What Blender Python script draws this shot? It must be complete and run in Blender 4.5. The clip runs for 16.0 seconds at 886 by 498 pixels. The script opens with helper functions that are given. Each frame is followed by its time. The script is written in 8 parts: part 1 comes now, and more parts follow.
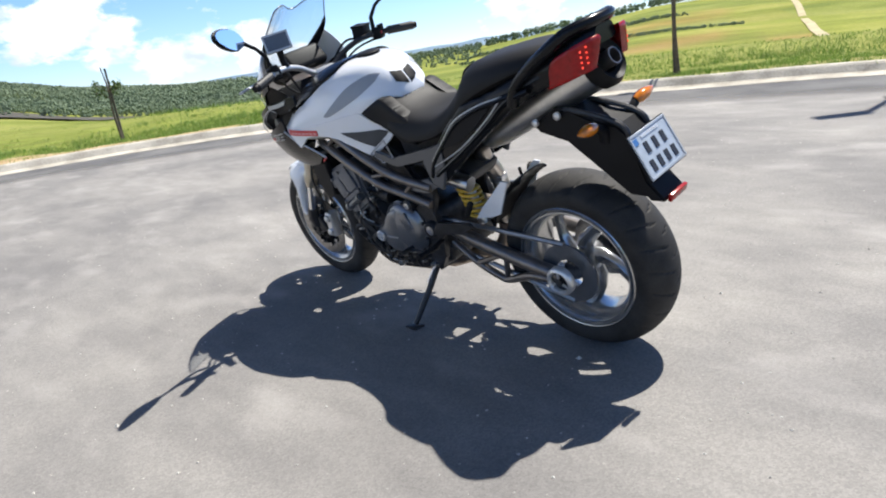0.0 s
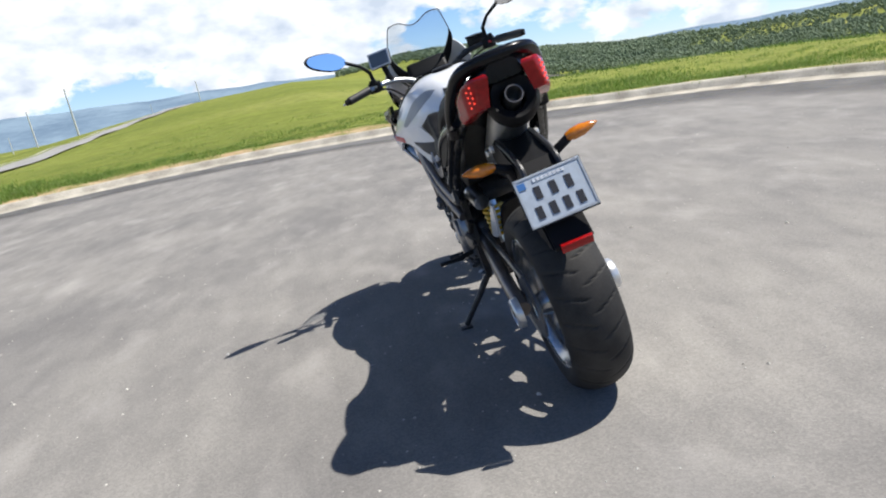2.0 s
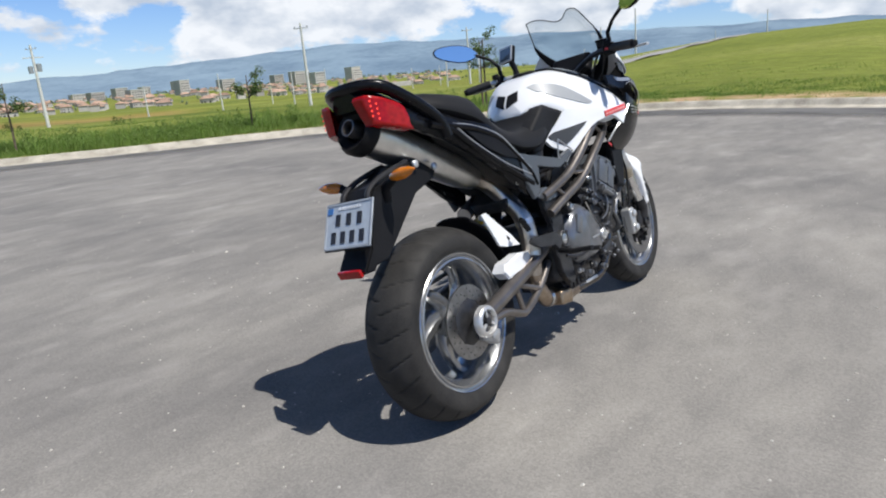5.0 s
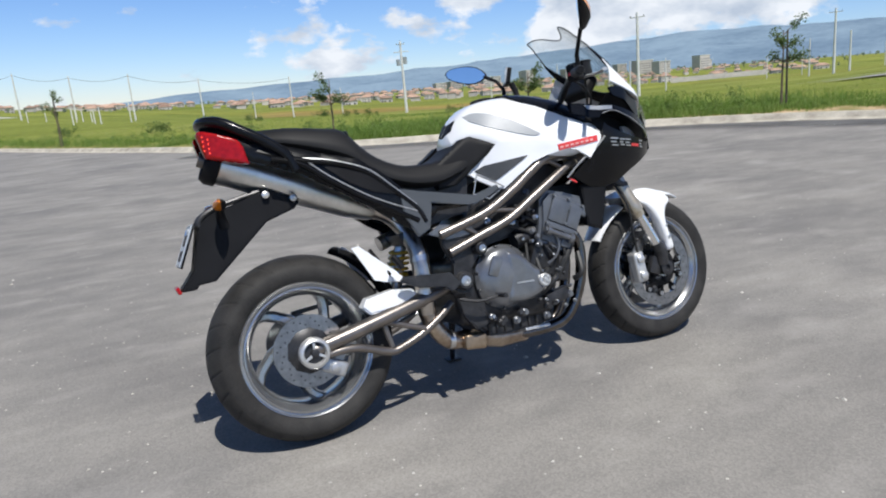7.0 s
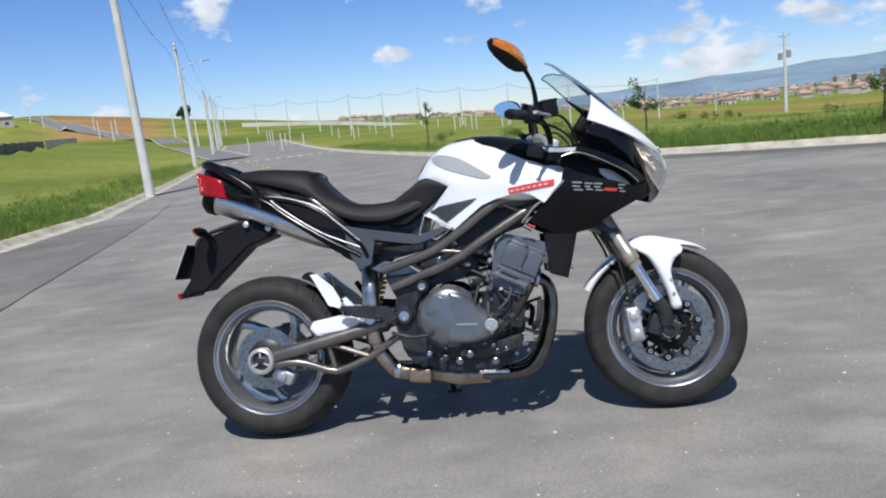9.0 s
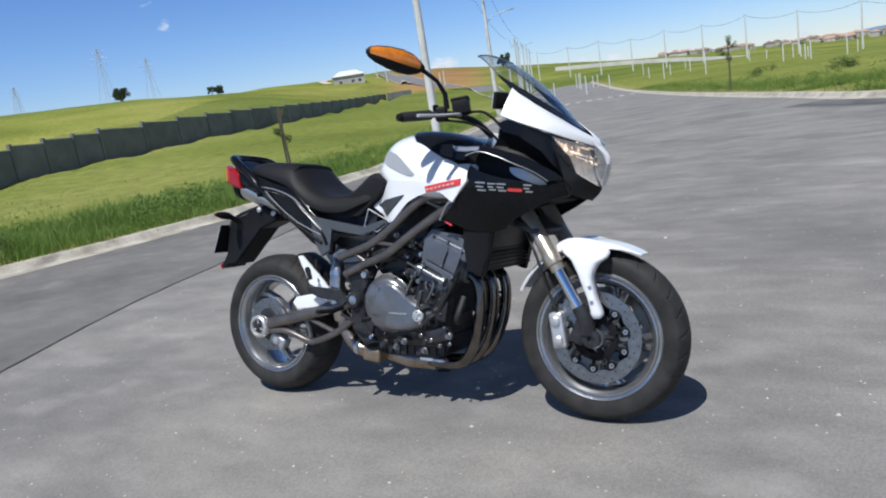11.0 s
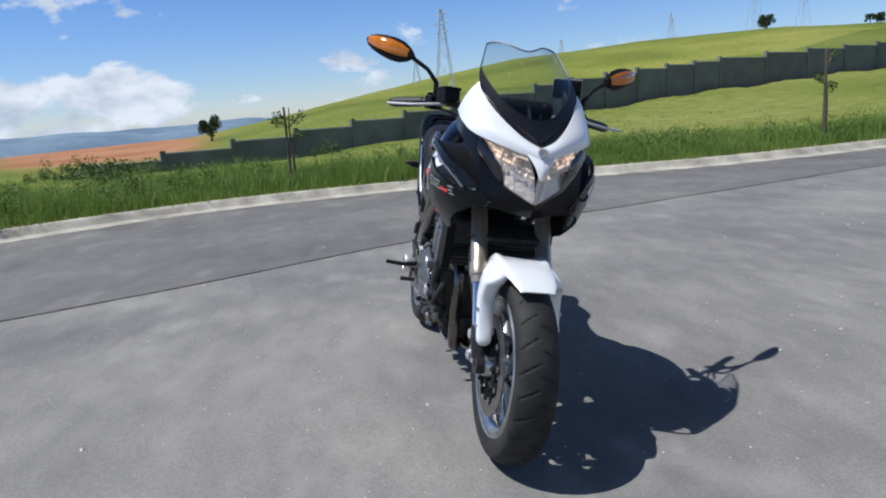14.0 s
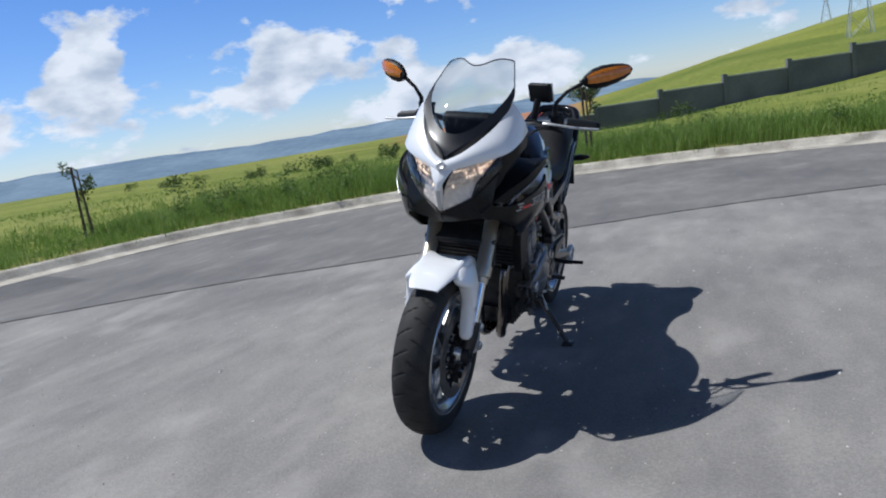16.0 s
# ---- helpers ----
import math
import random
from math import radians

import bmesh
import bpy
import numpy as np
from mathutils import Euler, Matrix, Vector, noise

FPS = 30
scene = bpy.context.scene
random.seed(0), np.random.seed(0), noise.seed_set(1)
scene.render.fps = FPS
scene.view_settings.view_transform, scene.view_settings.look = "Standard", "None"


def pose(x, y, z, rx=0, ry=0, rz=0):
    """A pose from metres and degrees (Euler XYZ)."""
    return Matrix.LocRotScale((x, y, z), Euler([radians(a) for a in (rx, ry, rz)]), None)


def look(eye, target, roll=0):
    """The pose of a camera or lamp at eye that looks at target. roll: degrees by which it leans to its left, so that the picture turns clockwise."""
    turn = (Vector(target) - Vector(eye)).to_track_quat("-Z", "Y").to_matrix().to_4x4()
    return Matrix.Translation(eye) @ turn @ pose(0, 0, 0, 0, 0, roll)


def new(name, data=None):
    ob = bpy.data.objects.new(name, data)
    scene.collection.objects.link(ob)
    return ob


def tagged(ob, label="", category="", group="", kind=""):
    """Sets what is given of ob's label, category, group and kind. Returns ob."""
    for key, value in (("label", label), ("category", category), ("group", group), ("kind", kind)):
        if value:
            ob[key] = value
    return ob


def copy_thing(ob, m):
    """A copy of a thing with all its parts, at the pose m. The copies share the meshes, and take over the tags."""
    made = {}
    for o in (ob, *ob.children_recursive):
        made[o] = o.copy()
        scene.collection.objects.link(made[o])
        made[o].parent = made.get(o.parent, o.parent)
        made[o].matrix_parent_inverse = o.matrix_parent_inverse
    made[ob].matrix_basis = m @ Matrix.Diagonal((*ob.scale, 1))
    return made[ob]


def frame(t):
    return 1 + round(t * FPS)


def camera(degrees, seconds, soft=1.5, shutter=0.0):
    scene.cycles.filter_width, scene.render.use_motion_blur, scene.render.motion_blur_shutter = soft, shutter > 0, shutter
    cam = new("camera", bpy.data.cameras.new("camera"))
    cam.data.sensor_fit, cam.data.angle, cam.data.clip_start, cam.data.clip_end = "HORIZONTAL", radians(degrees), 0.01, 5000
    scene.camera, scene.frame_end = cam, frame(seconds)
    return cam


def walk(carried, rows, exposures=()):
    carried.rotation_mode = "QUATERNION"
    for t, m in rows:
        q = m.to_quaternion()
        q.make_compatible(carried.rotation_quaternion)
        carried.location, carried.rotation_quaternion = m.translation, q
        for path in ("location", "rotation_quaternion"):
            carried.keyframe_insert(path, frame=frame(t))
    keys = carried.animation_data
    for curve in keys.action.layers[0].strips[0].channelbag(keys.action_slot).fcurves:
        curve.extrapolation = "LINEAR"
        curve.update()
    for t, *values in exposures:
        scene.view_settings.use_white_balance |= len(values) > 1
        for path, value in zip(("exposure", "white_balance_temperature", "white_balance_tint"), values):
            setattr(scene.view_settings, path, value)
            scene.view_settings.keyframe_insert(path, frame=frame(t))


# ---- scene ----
cam = camera(66.5, 16.0, 2.0)
PATH = [
    (0, (-1.302, 1.802, 1.081), (0.146, 0.561, 0.477), -8.3),
    (0.5, (-1.479, 1.488, 1.061), (0.14, 0.454, 0.506), -10.0),
    (1, (-1.704, 1.2, 1.058), (0.071, 0.45, 0.524), -10.8),
    (1.5, (-1.881, 0.92, 1.065), (-0.019, 0.463, 0.496), -9.4),
    (2, (-1.974, 0.577, 1.07), (-0.051, 0.414, 0.547), -11.0),
    (2.5, (-2.115, 0.296, 1.088), (-0.184, 0.468, 0.593), -9.0),
    (3, (-2.144, -0.051, 1.091), (-0.256, 0.377, 0.588), -7.4),
    (3.5, (-2.055, -0.36, 1.084), (-0.212, 0.224, 0.574), -8.2),
    (4, (-1.965, -0.696, 1.107), (-0.213, 0.13, 0.606), -6.0),
    (6.5, (-0.739, -1.881, 1.083), (0.31, -0.247, 0.604), -6.6),
    (7, (-0.426, -2.114, 1.108), (0.37, -0.338, 0.65), -5.2),
    (7.5, (-0.089, -2.235, 1.087), (0.475, -0.364, 0.657), -6.3),
    (8, (0.273, -2.396, 1.098), (0.513, -0.448, 0.716), -6.1),
    (8.5, (0.622, -2.447, 1.097), (0.61, -0.48, 0.74), -5.9),
    (9, (0.98, -2.436, 1.106), (0.768, -0.478, 0.76), -6.6),
    (11.5, (2.588, -1.85, 1.116), (1.322, -0.351, 0.73), -8.6),
    (12, (2.84, -1.581, 1.104), (1.383, -0.263, 0.728), -6.6),
    (12.5, (3.034, -1.326, 1.068), (1.388, -0.257, 0.685), -4.7),
    (13, (3.194, -0.99, 1.061), (1.413, -0.157, 0.693), -6.3),
    (13.5, (3.368, -0.723, 1.061), (1.49, -0.143, 0.691), -4.5),
    (14, (3.456, -0.397, 1.062), (1.512, -0.118, 0.683), -4.0),
    (14.5, (3.498, -0.08, 1.062), (1.536, -0.06, 0.678), -4.9),
    (15, (3.592, 0.3, 1.08), (1.653, -0.01, 0.701), -4.9),
    (15.5, (3.569, 0.689, 1.089), (1.691, 0.105, 0.725), -6.6),
    (16, (3.58, 1.067, 1.082), (1.785, 0.264, 0.714), -8.3),
]
EXPOSURES = [(0.0, 0.75, 6450, 10), (1.5, 0.6, 6450, 10), (2.5, 0.35, 6450, 10), (4.0, 0.15, 6400, 10), (6.5, 0.12, 6300, 10), (9.0, 0.05, 6150, 10), (12.5, -0.03, 5980, 10), (16.0, -0.06, 5900, 10)]
walk(cam, [(t, look(eye, target, roll)) for t, eye, target, roll in PATH], EXPOSURES)

# ---- light ----
SUN_ELEV, SUN_AZ = 61.5, -91.0
world = bpy.data.worlds.new("sky")
scene.world = world
world.use_nodes = True


def build_sky():
    nt = world.node_tree
    nt.nodes.clear()
    out = nt.nodes.new("ShaderNodeOutputWorld")
    bg = nt.nodes.new("ShaderNodeBackground")
    sky = nt.nodes.new("ShaderNodeTexSky")
    sky.sky_type, sky.sun_disc = "NISHITA", False
    sky.sun_elevation, sky.sun_rotation = radians(SUN_ELEV), radians(90 - SUN_AZ)
    sky.altitude, sky.air_density, sky.dust_density, sky.ozone_density = 600, 1.0, 0.0, 1.2
    co = nt.nodes.new("ShaderNodeTexCoord")
    # the tarmac, square to z, slopes two degrees against the level
    level = nt.nodes.new("ShaderNodeMapping")
    level.inputs["Rotation"].default_value = (radians(-1.15), radians(-1.65), 0)
    nt.links.new(co.outputs["Generated"], level.inputs[0])
    nt.links.new(level.outputs[0], sky.inputs["Vector"])
    sep = nt.nodes.new("ShaderNodeSeparateXYZ")
    nt.links.new(level.outputs[0], sep.inputs[0])
    stretch = nt.nodes.new("ShaderNodeMapping")
    stretch.inputs["Scale"].default_value = (1, 1, 1.9)
    stretch.inputs["Location"].default_value = (0.35, 0.1, 0.0)
    nt.links.new(level.outputs[0], stretch.inputs[0])
    big = nt.nodes.new("ShaderNodeTexNoise")
    big.inputs["Scale"].default_value, big.inputs["Detail"].default_value = 7.5, 9
    big.inputs["Roughness"].default_value = 0.58
    nt.links.new(stretch.outputs[0], big.inputs["Vector"])

    def maths(op, a, b=None, c=None):
        n = nt.nodes.new("ShaderNodeMath")
        n.operation = op
        for i, v in enumerate((a, b, c)):
            if v is None:
                continue
            if isinstance(v, (int, float)):
                n.inputs[i].default_value = v
            else:
                nt.links.new(v, n.inputs[i])
        return n.outputs[0]

    # cumulus heaps by bearing, height and width in degrees
    amount = maths("ADD", big.outputs["Fac"], -0.07)
    for az, el, wide, heavy in ((-147, 4.2, 5, .17), (-145, 7, 2.4, .16), (-132, 10, 3, .16), (-131, 7, 2.6, .16), (-137, 3.2, 5, .16), (-128, 3, 5, .16), (-154, 3, 4, .14), (-165, 3.9, 3.2, .15), (-160, 2.4, 3, .13), (-173, 4.5, 2.5, .12), (-120, 3, 5, .15), (178, 3.5, 3, .10),
                                (46, 7, 10, .17), (35, 9, 9, .17), (25, 9, 9, .18), (14, 11, 10, .19), (2, 11, 10, .18), (4, 5, 10, .18), (-20, 4.0, 6, .11), (-60, 5, 12, .10), (-4, 12, 8, .15), (20, 17, 12, .14),
                                (57, 6, 7, .15), (50, 10, 8, .13), (77, 3.2, 6, .10), (94, 3.6, 2.5, .10), (-12, 6.5, 5, .12), (-30, 4, 6, .10), (-50, 9, 9, .11), (-70, 12, 10, .12)):
        d = nt.nodes.new("ShaderNodeVectorMath")
        d.operation = "DOT_PRODUCT"
        nt.links.new(co.outputs["Generated"], d.inputs[0])
        e, a = radians(el), radians(az)
        d.inputs[1].default_value = (math.cos(e) * math.cos(a), math.cos(e) * math.sin(a), math.sin(e))
        mr = nt.nodes.new("ShaderNodeMapRange")
        mr.interpolation_type = "SMOOTHSTEP"
        mr.inputs[1].default_value, mr.inputs[2].default_value = math.cos(radians(wide * 1.25)), math.cos(radians(wide * 0.25))
        mr.inputs[3].default_value, mr.inputs[4].default_value = 0.0, heavy
        nt.links.new(d.outputs["Value"], mr.inputs[0])
        amount = maths("ADD", amount, mr.outputs[0])
    ramp = nt.nodes.new("ShaderNodeValToRGB")
    ramp.color_ramp.elements[0].position, ramp.color_ramp.elements[0].color = 0.53, (0, 0, 0, 1)
    ramp.color_ramp.elements[1].position, ramp.color_ramp.elements[1].color = 0.60, (1, 1, 1, 1)
    nt.links.new(amount, ramp.inputs[0])
    fine = nt.nodes.new("ShaderNodeTexNoise")
    fine.inputs["Scale"].default_value, fine.inputs["Detail"].default_value = 16, 6
    nt.links.new(stretch.outputs[0], fine.inputs["Vector"])
    tone = nt.nodes.new("ShaderNodeValToRGB")
    tone.color_ramp.elements[0].position, tone.color_ramp.elements[0].color = 0.32, (6.4, 7.3, 8.6, 1)
    tone.color_ramp.elements[1].position, tone.color_ramp.elements[1].color = 0.60, (11.2, 11.5, 11.9, 1)
    nt.links.new(fine.outputs["Fac"], tone.inputs[0])
    mix = nt.nodes.new("ShaderNodeMixRGB")
    nt.links.new(ramp.outputs[0], mix.inputs[0])
    haze = nt.nodes.new("ShaderNodeValToRGB")
    haze.color_ramp.elements[0].position, haze.color_ramp.elements[0].color = 0.0, (0.98, 1.14, 1.52, 1)
    haze.color_ramp.elements[1].position, haze.color_ramp.elements[1].color = 0.30, (0.74, 1.06, 1.56, 1)
    top = haze.color_ramp.elements.new(0.75)
    top.color = (0.50, 0.50, 0.54, 1)
    nt.links.new(sep.outputs[2], haze.inputs[0])
    deep = nt.nodes.new("ShaderNodeMixRGB")
    deep.blend_type = "MULTIPLY"
    deep.inputs[0].default_value = 1.0
    nt.links.new(sky.outputs[0], deep.inputs[1])
    nt.links.new(haze.outputs[0], deep.inputs[2])
    nt.links.new(deep.outputs[0], mix.inputs[1])
    nt.links.new(tone.outputs[0], mix.inputs[2])
    nt.links.new(mix.outputs[0], bg.inputs[0])
    bg.inputs[1].default_value = 0.075
    nt.links.new(bg.outputs[0], out.inputs[0])


build_sky()
sun = new("sun", bpy.data.lights.new("sun", "SUN"))
sun.data.energy, sun.data.angle, sun.data.color = 5.0, radians(0.55), (1.0, 0.955, 0.88)
sun.matrix_world = look((0.0, -30.0 * math.cos(radians(SUN_ELEV)), 30.0 * math.sin(radians(SUN_ELEV))), (-0.4, 0, 0))

# ---- materials ----
MATS = {}


def mat(name, col, rough=0.5, metal=0.0, vary=0.12, scale=8.0, bump=0.0, bscale=60.0, col2=None, clear=0.0, spec=0.5, trans=0.0, emit=0.0, wear=None, obrand=0.0):
    """A procedural surface: colour varied at two scales, optional fine relief, coat and worn patches."""
    if name in MATS:
        return MATS[name]
    m = bpy.data.materials.new(name)
    m.use_nodes = True
    nt = m.node_tree
    b = nt.nodes["Principled BSDF"]
    b.inputs["Roughness"].default_value, b.inputs["Metallic"].default_value = rough, metal
    b.inputs["Coat Weight"].default_value, b.inputs["Coat Roughness"].default_value = clear, 0.04
    b.inputs["Specular IOR Level"].default_value = spec
    b.inputs["Transmission Weight"].default_value = trans
    if emit:
        b.inputs["Emission Color"].default_value, b.inputs["Emission Strength"].default_value = (*col, 1), emit
    co = nt.nodes.new("ShaderNodeTexCoord")
    n1 = nt.nodes.new("ShaderNodeTexNoise")
    n1.inputs["Scale"].default_value, n1.inputs["Detail"].default_value = scale, 6
    nt.links.new(co.outputs["Object"], n1.inputs["Vector"])
    n2 = nt.nodes.new("ShaderNodeTexNoise")
    n2.inputs["Scale"].default_value, n2.inputs["Detail"].default_value = bscale, 4
    nt.links.new(co.outputs["Object"], n2.inputs["Vector"])
    add = nt.nodes.new("ShaderNodeMath")
    add.operation = "MULTIPLY_ADD"
    nt.links.new(n2.outputs["Fac"], add.inputs[0])
    add.inputs[1].default_value = 0.4
    nt.links.new(n1.outputs["Fac"], add.inputs[2])
    ramp = nt.nodes.new("ShaderNodeValToRGB")
    dark = tuple(c * (1 - vary) for c in col)
    light = col2 or tuple(min(1, c * (1 + vary)) for c in col)
    ramp.color_ramp.elements[0].position, ramp.color_ramp.elements[0].color = 0.5, (*dark, 1)
    ramp.color_ramp.elements[1].position, ramp.color_ramp.elements[1].color = 0.9, (*light, 1)
    nt.links.new(add.outputs[0], ramp.inputs[0])
    colour = ramp.outputs[0]
    if obrand:
        info = nt.nodes.new("ShaderNodeObjectInfo")
        hsv = nt.nodes.new("ShaderNodeHueSaturation")
        mr = nt.nodes.new("ShaderNodeMapRange")
        mr.inputs[3].default_value, mr.inputs[4].default_value = 1 - obrand, 1 + obrand
        nt.links.new(info.outputs["Random"], mr.inputs[0])
        nt.links.new(mr.outputs[0], hsv.inputs["Value"])
        nt.links.new(colour, hsv.inputs["Color"])
        colour = hsv.outputs[0]
    nt.links.new(colour, b.inputs["Base Color"])
    if wear:
        r2 = nt.nodes.new("ShaderNodeMapRange")
        r2.inputs[3].default_value, r2.inputs[4].default_value = max(0.02, rough - wear), min(1, rough + wear)
        nt.links.new(n1.outputs["Fac"], r2.inputs[0])
        nt.links.new(r2.outputs[0], b.inputs["Roughness"])
    if bump:
        bn = nt.nodes.new("ShaderNodeBump")
        bn.inputs["Strength"].default_value, bn.inputs["Distance"].default_value = bump, 0.01
        nt.links.new(n2.outputs["Fac"], bn.inputs["Height"])
        nt.links.new(bn.outputs[0], b.inputs["Normal"])
    MATS[name] = m
    return m


def asphalt_material(name="asphalt", tone=1.0):
    """Worn asphalt: grit, stones, broad mottling, pale dust and chips; tone is the age of the laying."""
    m = bpy.data.materials.new(name)
    m.use_nodes = True
    nt = m.node_tree
    b = nt.nodes["Principled BSDF"]
    co = nt.nodes.new("ShaderNodeTexCoord")

    def tex(kind, scale, detail=5, stretch=(1, 1, 1), turn=0.0):
        mp = nt.nodes.new("ShaderNodeMapping")
        mp.inputs["Scale"].default_value = stretch
        mp.inputs["Rotation"].default_value = (0, 0, turn)
        nt.links.new(co.outputs["Object"], mp.inputs[0])
        n = nt.nodes.new(kind)
        n.inputs["Scale"].default_value = scale
        if kind == "ShaderNodeTexNoise":
            n.inputs["Detail"].default_value = detail
        nt.links.new(mp.outputs[0], n.inputs["Vector"])
        return n

    def ramp(src, p0, c0, p1, c1):
        r = nt.nodes.new("ShaderNodeValToRGB")
        r.color_ramp.elements[0].position, r.color_ramp.elements[0].color = p0, (*c0, 1)
        r.color_ramp.elements[1].position, r.color_ramp.elements[1].color = p1, (*c1, 1)
        nt.links.new(src, r.inputs[0])
        return r.outputs[0]

    def mix(kind, fac, a, c):
        x = nt.nodes.new("ShaderNodeMixRGB")
        x.blend_type = kind
        if isinstance(fac, float):
            x.inputs[0].default_value = fac
        else:
            nt.links.new(fac, x.inputs[0])
        for i, v in ((1, a), (2, c)):
            if isinstance(v, tuple):
                x.inputs[i].default_value = (*v, 1)
            else:
                nt.links.new(v, x.inputs[i])
        return x.outputs[0]

    stones = tex("ShaderNodeTexVoronoi", 165)
    grit = tex("ShaderNodeTexNoise", 240, 3)
    broad = tex("ShaderNodeTexNoise", 0.55, 7, (1, 1, 1))
    streak = tex("ShaderNodeTexNoise", 1.3, 9, (0.8, 1.5, 1), radians(25))
    pale = tex("ShaderNodeTexNoise", 1.6, 10, (1, 1.6, 1), radians(-35))
    base = ramp(stones.outputs["Color"], 0.15, (0.188, 0.180, 0.168), 0.9, (0.248, 0.238, 0.220))
    base = mix("MULTIPLY", 0.8, base, ramp(grit.outputs["Fac"], 0.3, (0.87, 0.87, 0.87), 0.72, (1.11, 1.11, 1.11)))
    base = mix("MULTIPLY", 1.0, base, ramp(broad.outputs["Fac"], 0.32, (0.80, 0.80, 0.81), 0.68, (1.2, 1.19, 1.17)))
    base = mix("MULTIPLY", 0.8, base, ramp(streak.outputs["Fac"], 0.34, (0.84, 0.84, 0.85), 0.66, (1.12, 1.115, 1.10)))
    dust = ramp(pale.outputs["Fac"], 0.55, (0, 0, 0), 0.76, (0.45, 0.45, 0.45))
    base = mix("MIX", dust, base, (0.40, 0.38, 0.35))
    scuff = tex("ShaderNodeTexNoise", 4.5, 12, (0.7, 1.6, 1), radians(70))
    base = mix("MULTIPLY", 0.9, base, ramp(scuff.outputs["Fac"], 0.36, (0.90, 0.90, 0.905), 0.68, (1.10, 1.10, 1.095)))
    chips = tex("ShaderNodeTexVoronoi", 22)
    speck = ramp(chips.outputs["Distance"], 0.0, (1, 1, 1), 0.055, (0, 0, 0))
    rare = ramp(tex("ShaderNodeTexNoise", 2.5, 4).outputs["Fac"], 0.48, (0, 0, 0), 0.58, (0.9, 0.9, 0.9))
    speck = mix("MULTIPLY", 1.0, speck, rare)
    base = mix("MIX", speck, base, (0.5, 0.49, 0.46))
    base = mix("MULTIPLY", 1.0, base, (tone, tone, tone * 1.01))
    nt.links.new(base, b.inputs["Base Color"])
    b.inputs["Roughness"].default_value = 0.82
    b.inputs["Specular IOR Level"].default_value = 0.35
    bn = nt.nodes.new("ShaderNodeBump")
    bn.inputs["Strength"].default_value, bn.inputs["Distance"].default_value = 0.16, 0.004
    nt.links.new(stones.outputs["Distance"], bn.inputs["Height"])
    bn2 = nt.nodes.new("ShaderNodeBump")
    bn2.inputs["Strength"].default_value, bn2.inputs["Distance"].default_value = 0.15, 0.002
    nt.links.new(grit.outputs["Fac"], bn2.inputs["Height"])
    nt.links.new(bn.outputs[0], bn2.inputs["Normal"])
    nt.links.new(bn2.outputs[0], b.inputs["Normal"])
    return m


